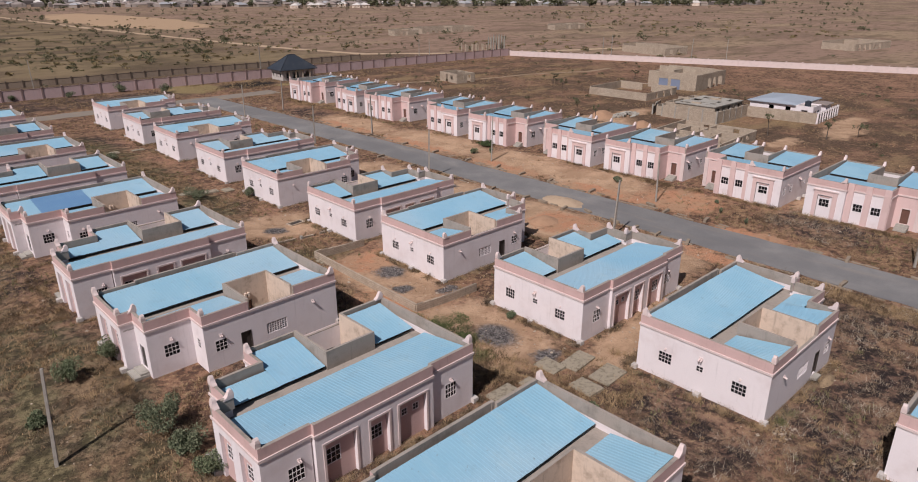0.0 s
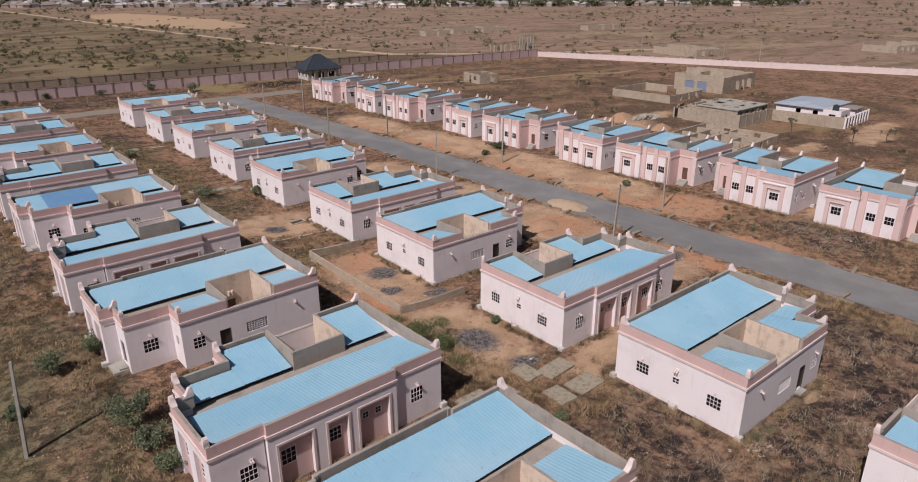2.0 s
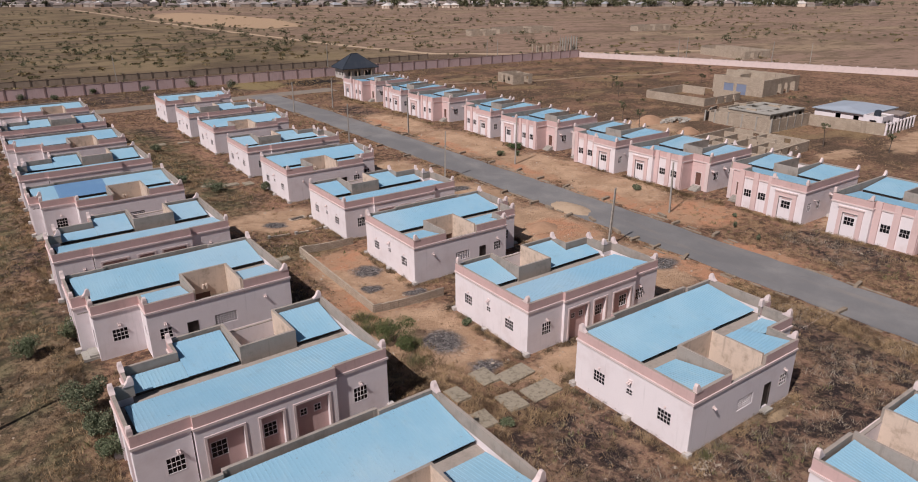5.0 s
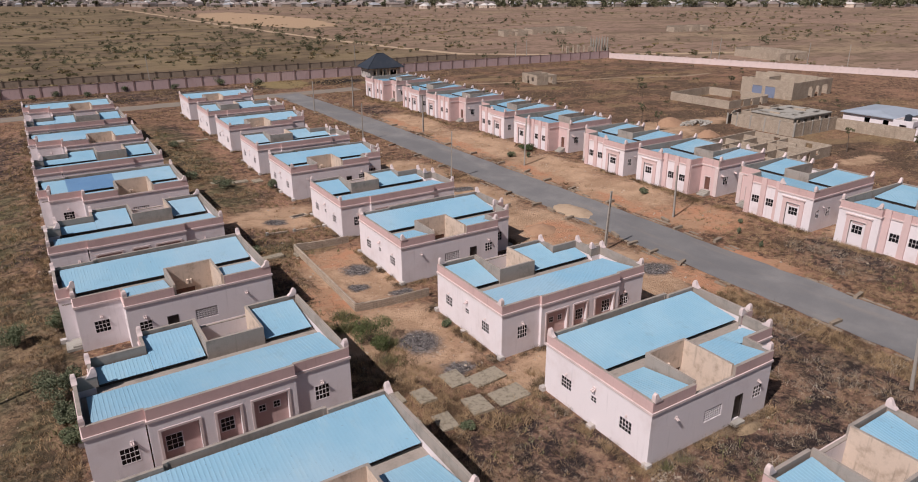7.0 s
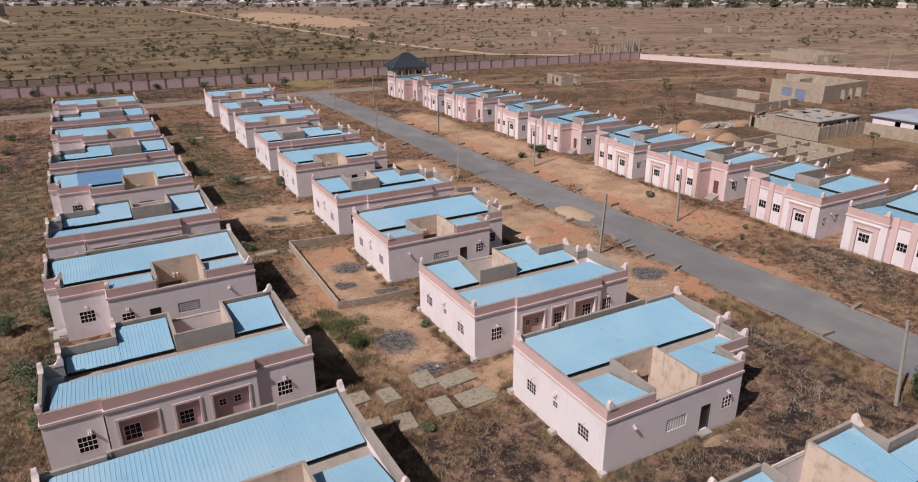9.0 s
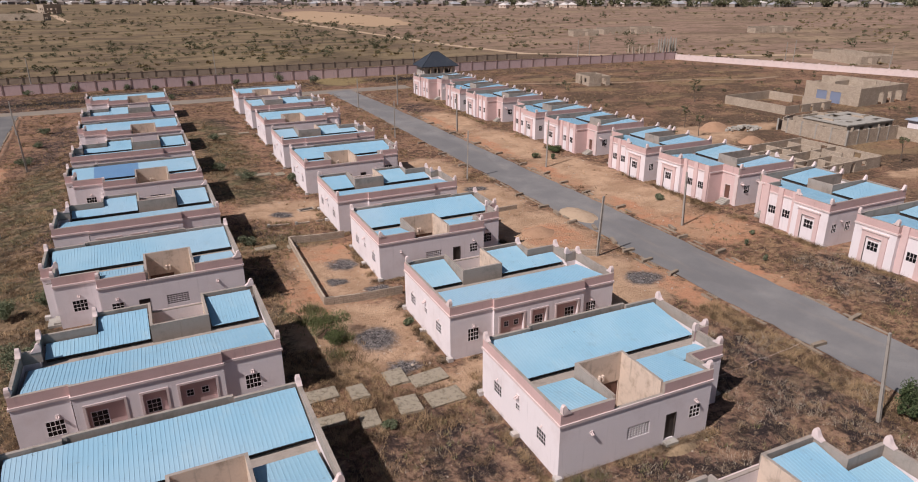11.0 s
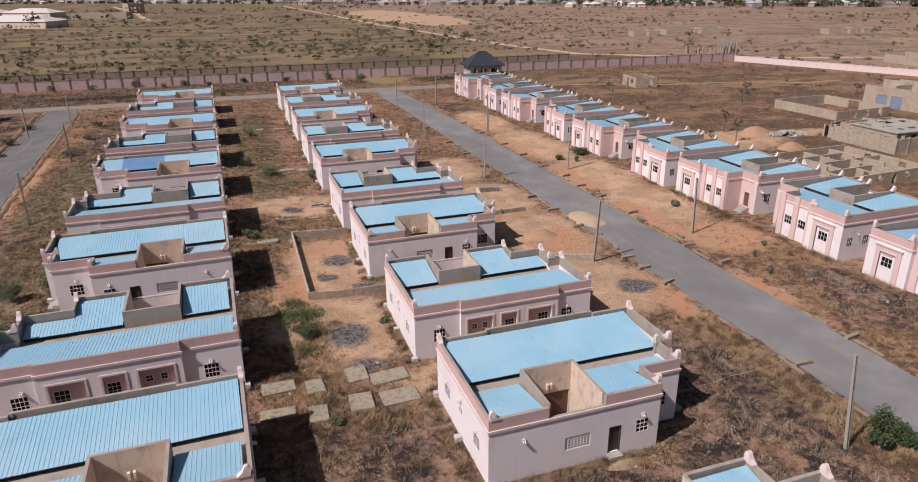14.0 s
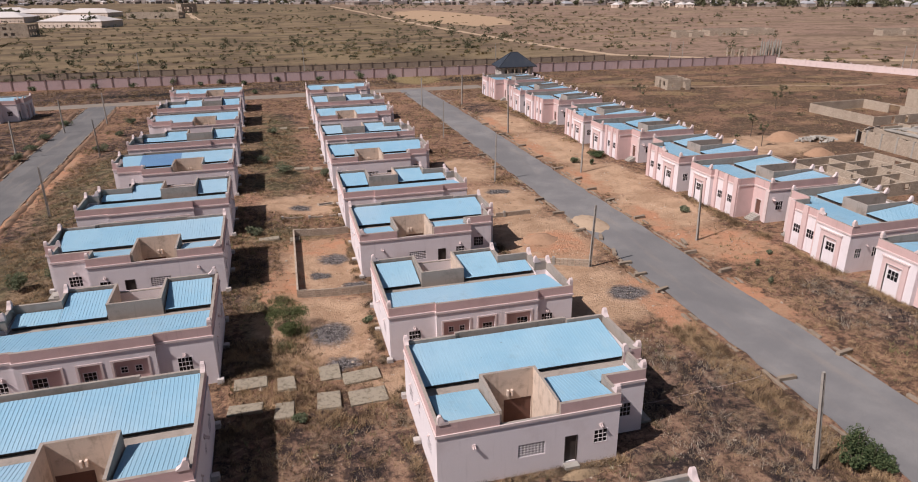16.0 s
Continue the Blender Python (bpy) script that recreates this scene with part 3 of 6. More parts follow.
    cornice(h, [(-o, 0, -o, S + o), (0, V - o, S, S + o), (V - o, V, 5.75, 7.2), (V - o, V, 7.95, 9.4), (0, P + o, -o, 0), (P, P + o, 0, W + o), (E - o, P, W, W + o), (E - o, E, F + 0.06, W), (V, E - o, F + 0.06, F + 0.06 + o)])
    for x, y, dx, dy in ((0.2, 0.12, 1, 0), (0.12, S - 0.2, 0, -1), (E + 0.2, W - 0.12, 1, 0), (P - 0.2, 0.12, -1, 0), (P - 0.2, Q0 + 0.1, -1, 0), (P - 0.2, Q1 - 0.1, -1, 0), (P - 0.12, Q1 + 1.2, 0, 1), (P - 0.2, W - 0.12, -1, 0)):
        finial(h, x, y, PTOP + 0.1, dx, dy)
    corrugated(h, 0.9 + T, 6.3, 0.35, F - 0.3, 4.62, 4.34, along="x")
    corrugated(h, E + 0.45, 6.3, F - 0.28, W - 0.3, 4.49, 4.34, along="x")
    corrugated(h, 7.0, P - 0.35, 0.35, Q0 - 0.1, 4.45, 5.02, along="x")
    corrugated(h, 7.0, P - 0.35, Q1 + 0.1, W - 0.3, 4.45, 5.02, along="x")
    # dark strip added as the shade below the back sheets' low edge
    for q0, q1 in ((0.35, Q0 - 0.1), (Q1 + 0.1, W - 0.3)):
        plain("eaves_board", DOOR_AND_SHADE, h, [(7.2, 7.27, q0, q1, DECK, 4.4)], "dark strip standing in for the shaded gap under the roof's edge")
    spout(h, 3.9, W, 2.95, 0, 1)
    spout(h, 6.9, W, 3.0, 0, 1)
    spout(h, 6.4, 0, 3.0, 0, -1)
    spout(h, 2.4, 0, 2.9, 0, -1, 0.5)
    for x, y in ((6.6, -0.35), (8.6, -0.35), (P, W + 0.1)):
        base_block(h, x, y)
    HAND[0] = 0.0
    return h


HOUSE_LABELS = {
    "mid": "white bungalow, pink parapet, blue ribbed roofs, beside a tarred street",
    "left": "white bungalow, pink parapet, blue ribbed roofs, on a dry lane",
    "right": "pink and white bungalow with pilasters facing the tarred street",
}


def place_all(src, places, label):
    """Puts the first at its place and copies it to the others."""
    src["label"] = label
    for m in places[1:]:
        copy_thing(src, m)
    src.matrix_basis = places[0]


def lift(x, y):
    """Height of the ground: flat along the middle, with low terraces under the outer rows."""
    def ramp(v, lo, hi):
        t = np.clip((np.asarray(v, float) - lo) / (hi - lo), 0, 1)
        return t * t * (3 - 2 * t)
    west = 0.6 * ramp(-x, -43.0, -33.0) * ramp(x, 1.5, 11.0)
    east = 0.32 * ramp(x, 86.0, 95.0) * ramp(-x, -124.0, -112.0)
    return (west + east) * ramp(-y, -186.0, -168.0)


LEFT_LIFT, STREET_LIFT = 0.66, 0.35
MID_XS = [45.4, 45.3, 45.05, 44.9, 44.85, 44.85, 44.9, 45.1, 45.2, 45.1]
MID_X, MID_Y = 45.0, [-3.8, 15.35, 32.2, 50.9, 67.6, 87.0, 104.6, 124.6, 143.0, 163.3]
LEFT_Y = [None, 14.45, 31.85, 50.15, 67.7, 86.3, 104.5, 123.3, 142.0, 161.9]
DEP = 11.1
spots = {(1, "mid"): [], (-1, "mid"): [], (1, "left"): [], (-1, "left"): []}
for n in range(10):
    spots[1 if n % 2 else -1, "mid"].append(pose(MID_XS[n], MID_Y[n], 0))
    if LEFT_Y[n] is not None:
        y = LEFT_Y[n]
        x = 30.85 - 0.0150 * (y - 20)
        spots[-1 if n % 2 else 1, "left"].append(pose(x, y + DEP, LEFT_LIFT, 0, 0, 180.9) @ Matrix.Diagonal((1.047, 1, 1, 1)))
# one more of this kind stands beyond the far street
spots[1, "left"].append(pose(-41.0, 168.0, 0, 0, 0, 0))
for (hand, row), places in spots.items():
    place_all(courtyard_house(hand, 0.42 if row == "left" else 0.0), places, HOUSE_LABELS[row])
for ob in [o for o in scene.objects if o.name.startswith("courtyard_bungalow")]:
    if abs(ob.matrix_basis.translation.y - (LEFT_Y[5] + DEP)) < 0.1:
        sheet = corrugated(ob, 7.9, 13.6, 0.28, 5.25, 4.86, 4.16) if ob.matrix_basis.translation.x > 0 else None
        sheet.data.materials[0] = ROOFDARK
        sheet["label"] = "darker blue replaced roof sheets"

# street row: y of the pier end, and which way it is built
STREET = [(32.7, -1, 96.3), (36.1, 1, 96.3), (66.2, -1, 96.0), (68.8, 1, 95.6), (100.0, -1, 95.8), (103.5, 1, 95.8), (136.2, -1, 95.5), (139.7, 1, 95.5), (171.3, -1, 95.2)]
STREET_W = 13.4
house_b = {1: street_house(1), -1: street_house(-1)}
for hand in (1, -1):
    src, first = house_b[hand], None
    for y, way, front in STREET:
        if way != hand:
            continue
        m = pose(front, y - (STREET_W if way < 0 else 0), STREET_LIFT) @ Matrix.Diagonal((1, 1, 1.05, 1))
        if first is None:
            first = m
        else:
            copy_thing(src, m)
    src.matrix_basis = first
    for o in scene.objects:
        if o.name.startswith("street_bungalow"):
            o["label"] = HOUSE_LABELS["right"]
# ---- ground ----
# ellipses on the plan: x, y, half breadth, half length
SAND = [(89.5, 63, 6, 9), (89.5, 80, 6, 11), (89.5, 104, 6, 14), (88.5, 130, 5, 13), (39.5, 40, 6, 7), (41, 56, 5, 8), (40, 80, 6.5, 5), (54, 29, 12, 3.2), (67, 41, 7, 8), (69, 57, 6, 10), (69, 73, 5.5, 9), (68, 92, 5, 8), (128, 93, 13, 8), (55, 65, 8, 2.5), (106, 34, 8, 1.8), (160, 49, 9, 3.5), (172, 52, 9, 2.5), (141, 54, 6, 2.2), (146, 94, 9, 3), (118, 60, 3.5, 9), (118, 36, 4, 12)]
RED = [(90, 48, 5, 6), (86, 58, 2, 8), (86, 80, 1.6, 9), (86, 106, 1.6, 11), (86, 130, 1.4, 10), (-1.2, 100, 1.2, 30), (70, 54, 4, 5), (42, 61.5, 5, 3), (73.2, 36, 1.8, 6), (84.0, 34, 1.4, 5), (36, 49, 2, 6)]
DARK = [(66, 17, 8.5, 12.5), (53, 10.5, 12, 4.5), (40, 20, 5, 7), (92.6, 28.5, 5.2, 7.2), (38, 6, 7, 6), (8, 50, 5, 5), (-1, 68, 7, 9), (26, 47, 9, 3), (30, 15, 4, 8), (3, 80, 4, 7), (36, 71, 3, 4), (94, 15.5, 5, 3.0), (38, 92, 5, 4), (0, 209, 85, 12), (36, 118, 4, 9), (39, 150, 4, 8), (88, 150, 4, 9), (-17, 100, 5, 25), (-20, 150, 7, 32), (-14, 130, 3, 45), (7, 64, 6, 9), (6.5, 96, 5, 9), (6, 128, 5, 10), (6, 32, 6, 9), (34, 54, 4, 4), (7, 150, 5, 16), (6, 112, 4, 8), (8, 82, 5, 6), (-8, 196, 40, 3)]
SCRUB = [(165, 70, 48, 50), (150, 150, 60, 60), (150, 125, 36, 38), (60, 212, 150, 12), (182, 40, 40, 26), (190, 170, 40, 30)]
BLACK = [(101, 208, 9, 6), (10, 205, 30, 4)]
ASH = [(40.3, 38.4, 2.2, 2.2), (42.3, 57.2, 2.0, 1.7), (40.2, 52.5, 1.2, 1.1), (39.2, 78.2, 1.7, 1.2), (71.7, 39.0, 2.2, 1.7), (70.0, 78.0, 1.9, 1.3), (44.0, 49.0, 1.3, 0.8), (41.2, 32.9, 1.6, 1.1)]


def ground_mat():
    n = Nodes("dry_savanna_ground", 0.97, 0.0, 0.1)
    t, L = n.t, n.link
    wob = t.nodes.new("ShaderNodeTexNoise")
    wob.inputs["Scale"].default_value = 0.33
    wob.inputs["Detail"].default_value = 6
    wob.inputs["Roughness"].default_value = 0.7
    L(n.pos, wob.inputs["Vector"])
    off = t.nodes.new("ShaderNodeVectorMath")
    off.operation = "MULTIPLY_ADD"
    off.inputs[1].default_value = (7.0, 7.0, 0.0)
    L(wob.outputs["Color"], off.inputs[0])
    L(n.pos, off.inputs[2])

    def mask(spots, soft=0.55, at=None, shift=3.5):
        """1 inside any of the ellipses, fading out over their edge."""
        least = None
        for cx, cy, rx, ry in spots:
            mp = t.nodes.new("ShaderNodeVectorMath")
            mp.operation = "MULTIPLY_ADD"
            mp.inputs[1].default_value = (1 / rx, 1 / ry, 0)
            mp.inputs[2].default_value = (-(cx + shift) / rx, -(cy + shift) / ry, 0)
            L(at or off.outputs[0], mp.inputs[0])
            ln = t.nodes.new("ShaderNodeVectorMath")
            ln.operation = "LENGTH"
            L(mp.outputs[0], ln.inputs[0])
            least = ln.outputs["Value"] if least is None else n.math("MINIMUM", least, ln.outputs["Value"])
        return n.ramp(least, 1.0 - soft / 2, 1.0 + soft / 2, 1.0, 0.0)

    fine = n.noise(3.0, 4, 0.62)
    g1 = n.noise(0.85, 5, 0.62, distort=0.5)
    g2 = n.noise(0.27, 6, 0.64, distort=0.4)
    g3 = n.noise(0.085, 5, 0.6)
    mid = g2
    grit = n.ramp(fine, 0.42, 0.60)
    speck = n.noise(1.9, 5, 0.75, distort=0.3)
    straw = n.mix(n.ramp(g1, 0.42, 0.58), (0.249, 0.143, 0.095), (0.089, 0.052, 0.039))
    straw = n.mix(n.ramp(g2, 0.50, 0.62, 0.0, 0.8), straw, n.mix(grit, (0.200, 0.114, 0.073), (0.385, 0.234, 0.151)))
    straw = n.mix(n.ramp(g3, 0.50, 0.62, 0.0, 0.7), straw, n.mix(grit, (0.385, 0.217, 0.149), (0.229, 0.120, 0.082)))
    straw = n.mix(n.ramp(g2, 0.30, 0.44, 0.8, 0.0), straw, n.mix(grit, (0.051, 0.034, 0.028), (0.150, 0.090, 0.062)))
    sand = n.mix(n.ramp(g2, 0.38, 0.62), (0.480, 0.322, 0.215), (0.352, 0.228, 0.148))
    sand = n.mix(n.ramp(fine, 0.50, 0.66, 0.0, 0.3), sand, (0.295, 0.176, 0.114))
    sand = n.mix(n.ramp(g1, 0.58, 0.70, 0.0, 0.55), sand, (0.193, 0.116, 0.072))
    red = n.mix(n.ramp(g2, 0.40, 0.60), (0.451, 0.229, 0.139), (0.400, 0.243, 0.155))
    red = n.mix(n.ramp(fine, 0.50, 0.66, 0.0, 0.35), red, (0.295, 0.164, 0.101))
    red = n.mix(n.ramp(g1, 0.55, 0.68, 0.0, 0.6), red, (0.175, 0.108, 0.065))
    dark = n.mix(n.ramp(g1, 0.40, 0.54), (0.164, 0.101, 0.077), (0.032, 0.024, 0.025))
    dark = n.mix(n.ramp(g2, 0.48, 0.58, 0.0, 0.85), dark, n.mix(n.ramp(g1, 0.42, 0.58), (0.290, 0.192, 0.138), (0.100, 0.066, 0.050)))
    dark = n.mix(n.ramp(fine, 0.50, 0.64, 0.0, 0.5), dark, (0.116, 0.075, 0.058))
    scrub = n.mix(grit, (0.060, 0.040, 0.030), (0.172, 0.110, 0.076))
    scrub = n.mix(n.ramp(g2, 0.48, 0.60, 0.0, 0.8), scrub, n.mix(n.ramp(g1, 0.42, 0.58), (0.205, 0.132, 0.085), (0.078, 0.053, 0.036)))
    scrub = n.mix(n.ramp(n.noise(0.05, 5, 0.6, stretch=(0.7, 1.6, 1.0)), 0.52, 0.60, 0.0, 0.85), scrub, n.mix(grit, (0.300, 0.205, 0.118), (0.190, 0.130, 0.076)))
    # high values paint the shade of grass tufts, low values are pale straw
    tuft_and_shade = n.noise(1.15, 6, 0.8, distort=0.8)
    straw = n.mix(n.ramp(speck, 0.54, 0.61, 0.0, 0.75), straw, (0.045, 0.032, 0.025))
    straw = n.mix(n.ramp(speck, 0.38, 0.45, 0.6, 0.0), straw, (0.375, 0.262, 0.152))
    straw = n.mix(n.ramp(tuft_and_shade, 0.58, 0.66, 0.0, 0.8), straw, (0.040, 0.030, 0.026))
    straw = n.mix(n.ramp(tuft_and_shade, 0.34, 0.42, 0.7, 0.0), straw, (0.400, 0.285, 0.165))
    scrub = n.mix(n.ramp(tuft_and_shade, 0.57, 0.64, 0.0, 0.7), scrub, (0.036, 0.029, 0.024))
    scrub = n.mix(n.ramp(tuft_and_shade, 0.35, 0.43, 0.6, 0.0), scrub, (0.300, 0.215, 0.130))
    sand = n.mix(n.ramp(tuft_and_shade, 0.61, 0.68, 0.0, 0.5), sand, (0.190, 0.130, 0.085))
    sand = n.mix(n.ramp(tuft_and_shade, 0.33, 0.41, 0.5, 0.0), sand, (0.560, 0.415, 0.285))
    dark = n.mix(n.ramp(speck, 0.53, 0.60, 0.0, 0.75), dark, (0.020, 0.017, 0.016))
    dark = n.mix(n.ramp(speck, 0.36, 0.44, 0.6, 0.0), dark, (0.312, 0.225, 0.155))
    sand = n.mix(n.ramp(speck, 0.58, 0.66, 0.0, 0.4), sand, (0.177, 0.112, 0.074))
    red = n.mix(n.ramp(speck, 0.57, 0.65, 0.0, 0.45), red, (0.172, 0.105, 0.066))
    green = n.mix(n.ramp(g1, 0.42, 0.58), (0.172, 0.142, 0.082), (0.075, 0.062, 0.036))
    green = n.mix(n.ramp(speck, 0.52, 0.60, 0.0, 0.7), green, (0.042, 0.036, 0.022))
    col = n.mix(n.math("MULTIPLY", mask(SCRUB, 0.6), n.ramp(g3, 0.44, 0.58, 1.0, 0.35)), straw, scrub)
    col = n.mix(n.math("MULTIPLY", mask(DARK, 0.8), n.ramp(g2, 0.46, 0.60, 1.0, 0.55)), col, dark)
    col = n.mix(n.math("MULTIPLY", mask([(6, 52, 7, 24), (6, 100, 5, 22), (35, 42, 3, 9), (35, 128, 6, 30), (37, 66, 6, 3), (36, 95, 5, 10)], 0.7), n.ramp(g2, 0.40, 0.58, 0.95, 0.45)), col, green)
    col = n.mix(mask(SAND), col, sand)
    col = n.mix(mask(RED), col, red)
    col = n.mix(mask([(84, 212, 8, 11), (113, 200, 7, 3)], 0.3), col, n.mix(grit, (0.270, 0.205, 0.105), (0.192, 0.140, 0.075)))
    col = n.mix(mask(BLACK), col, (0.031, 0.025, 0.022))
    ash = n.mix(n.ramp(n.noise(2.6, 5, 0.7), 0.4, 0.66), (0.057, 0.050, 0.048), (0.229, 0.20, 0.19))
    near = t.nodes.new("ShaderNodeVectorMath")
    near.operation = "MULTIPLY_ADD"
    near.inputs[1].default_value = (3.6, 3.6, 0.0)
    L(wob.outputs["Color"], near.inputs[0])
    L(n.pos, near.inputs[2])
    am = mask(ASH, 0.65, near.outputs[0], 1.8)
    col = n.mix(am, col, ash)
    n.color(col).bump(n.math("ADD", fine, n.math("MULTIPLY", n.noise(9.0, 3, 0.6), 0.4)), 0.9, 0.22)
    return n.mat


def field_mat():
    """The open plain beyond the boundary walls."""
    n = Nodes("dry_open_plain", 0.97, 0.0, 0.1)
    t, L = n.t, n.link
    sep = t.nodes.new("ShaderNodeSeparateXYZ")
    L(n.pos, sep.inputs[0])
    wob = n.noise(0.03, 5, 0.6)
    grit = n.ramp(n.noise(3.0, 4, 0.62), 0.42, 0.60)
    scrub = n.mix(grit, (0.058, 0.041, 0.031), (0.150, 0.100, 0.068))
    field = n.mix(n.ramp(n.noise(0.02, 6, 0.62), 0.40, 0.58), (0.296, 0.213, 0.144), (0.212, 0.143, 0.107))
    field = n.mix(n.ramp(n.noise(0.006, 6, 0.65, stretch=(1.0, 2.2, 1.0)), 0.45, 0.56, 0.0, 0.85), field, (0.280, 0.186, 0.142))
    field = n.mix(n.ramp(n.noise(0.05, 5, 0.6, stretch=(0.6, 1.6, 1.0)), 0.50, 0.62, 0.0, 0.75), field, (0.156, 0.112, 0.076))
    field = n.mix(n.ramp(n.noise(0.22, 4, 0.6), 0.52, 0.64, 0.0, 0.7), field, (0.109, 0.080, 0.055))
    west = n.ramp(n.math("ADD", sep.outputs["X"], n.math("ADD", n.math("MULTIPLY", sep.outputs["Y"], 0.05), n.math("MULTIPLY", wob, 60.0))), 170, 270, 0.75, 0.0)
    pasture = n.mix(n.ramp(n.noise(0.035, 6, 0.65, stretch=(0.7, 1.5, 1.0)), 0.42, 0.58), (0.198, 0.150, 0.087), (0.082, 0.063, 0.039))
    field = n.mix(west, field, pasture)
    between = n.ramp(n.math("ADD", sep.outputs["Y"], n.math("MULTIPLY", sep.outputs["X"], 0.068)), 262, 285, 0.75, 0.0)
    between = n.math("MULTIPLY", between, n.ramp(sep.outputs["X"], 190, 235, 1.0, 0.0))
    col = n.mix(between, field, scrub)
    # bare ploughed patch far out
    mp = t.nodes.new("ShaderNodeMapping")
    mp.inputs["Location"].default_value = (-200 / 42, -650 / 170, 0)
    mp.inputs["Scale"].default_value = (1 / 42, 1 / 170, 0)
    L(n.pos, mp.inputs["Vector"])
    ln = t.nodes.new("ShaderNodeVectorMath")
    ln.operation = "LENGTH"
    L(mp.outputs[0], ln.inputs[0])
    col = n.mix(n.ramp(n.math("ADD", ln.outputs["Value"], n.math("MULTIPLY", wob, 0.8)), 1.3, 1.42, 0.9, 0.0), col, (0.42, 0.29, 0.19))
    n.color(col).bump(n.noise(3.0, 4, 0.62), 0.9, 0.22)
    return n.mat


GROUND = ground_mat()
bm = bmesh.new()
corner, side, edge, off_east = (224.6, 210.2, 0), (-3000, 444, 0), (538, -600, 0), (3500, -600, 0)
quad(bm, [(-3000, -600, 0), edge, corner, side])
quad(bm, [edge, off_east, (3500, 4500, 0), corner], 1)
quad(bm, [corner, (3500, 4500, 0), (-3000, 4500, 0), side], 1)
bmesh.ops.remove_doubles(bm, verts=bm.verts[:], dist=0.01)
for axis, cuts in (("x", (1.5, 3, 4.5, 6, 7.5, 9, 11, 33, 35, 37, 39, 41, 43, 86, 88, 90, 92, 95, 112, 115, 118, 121, 124)), ("y", (-20, 168, 172, 177, 182, 186))):
    for c in cuts:
        bmesh.ops.bisect_plane(bm, geom=bm.verts[:] + bm.edges[:] + bm.faces[:], plane_co=(c, c, 0), plane_no=(1, 0, 0) if axis == "x" else (0, 1, 0))
for v in bm.verts:
    v.co.z = float(lift(v.co.x, v.co.y))
tagged(part("ground", bm, [GROUND, field_mat()]), "dry red-brown earth with parched grass", "ground", kind="structure")


def strip(name, pts, width, z, mat, label, jag=0.25, step=2.0, seed=1):
    """A road of even breadth with a slightly ragged edge, with real thickness, along a bent line."""
    rng = random.Random(seed)
    bm = bmesh.new()
    line = []
    for (x0, y0), (x1, y1) in zip(pts, pts[1:]):
        k = max(1, int(math.hypot(x1 - x0, y1 - y0) / step))
        line += [(x0 + (x1 - x0) * i / k, y0 + (y1 - y0) * i / k) for i in range(k)]
    line.append(pts[-1])
    rows = []
    for i, (x, y) in enumerate(line):
        a, b = line[max(0, i - 1)], line[min(len(line) - 1, i + 1)]
        d = Vector((b[0] - a[0], b[1] - a[1])).normalized()
        nx, ny = -d.y, d.x
        l, r = width / 2 + rng.uniform(-jag, jag), width / 2 + rng.uniform(-jag, jag)
        rows.append([bm.verts.new((x + nx * l, y + ny * l, z - 0.25)), bm.verts.new((x + nx * l, y + ny * l, z)), bm.verts.new((x - nx * r, y - ny * r, z)), bm.verts.new((x - nx * r, y - ny * r, z - 0.25))])
    for p, q in zip(rows, rows[1:]):
        for i in range(3):
            bm.faces.new((p[i], q[i], q[i + 1], p[i + 1]))
    bmesh.ops.recalc_face_normals(bm, faces=bm.faces[:])
    return tagged(part(name, bm, mat), label, "road", kind="structure")


strip("road_1", [(79.35, -160), (79.35, 55), (79.0, 150), (77.6, 190)], 7.8, 0.06, ASPHALT, "grey worn tarred street", 0.18, seed=3)
strip("road_2", [(-2.6, -160), (-3.4, 20), (-5.2, 83), (-6.9, 124), (-9.1, 171), (-9.8, 187)], 7.1, 0.06, asphalt("old_dark_asphalt", 0.72), "grey worn tarred street behind the bungalows", 0.18, seed=4)
DUSTROAD = surface("dusty_cross_street", (0.225, 0.190, 0.160), (0.29, 0.225, 0.165), 0.12, 0.25, 0.95)
TRACK = surface("pale_earth_track", (0.44, 0.32, 0.22), (0.36, 0.25, 0.165), 0.1, 0.2, 0.97)
strip("road_3", [(-70, 188.5), (30, 190), (77, 189.5), (100, 189)], 7.0, 0.045, DUSTROAD, "dusty grey cross street", 0.4, seed=5)
strip("road_4", [(125, 1060), (140, 780), (152, 520), (165, 390), (172, 320), (184, 262), (225, 226), (300, 190)], 5.0, 0.05, TRACK, "pale earth track across the field", 0.8, 6.0, seed=6)
FOOTPATH = surface("trodden_earth", (0.30, 0.215, 0.145), (0.22, 0.155, 0.105), 0.12, 0.2, 0.97)
strip("road_5", [(118, 190), (131, 179), (147, 173), (163, 165), (186, 161), (205, 152), (219, 151)], 1.9, 0.03, FOOTPATH, "pale earth footpath", 0.6, 4.0, seed=7)
strip("road_6", [(-30, 700), (-60, 900), (-120, 1200)], 6.0, 0.05, TRACK, "pale earth track far off", 0.8, 20.0, seed=8)


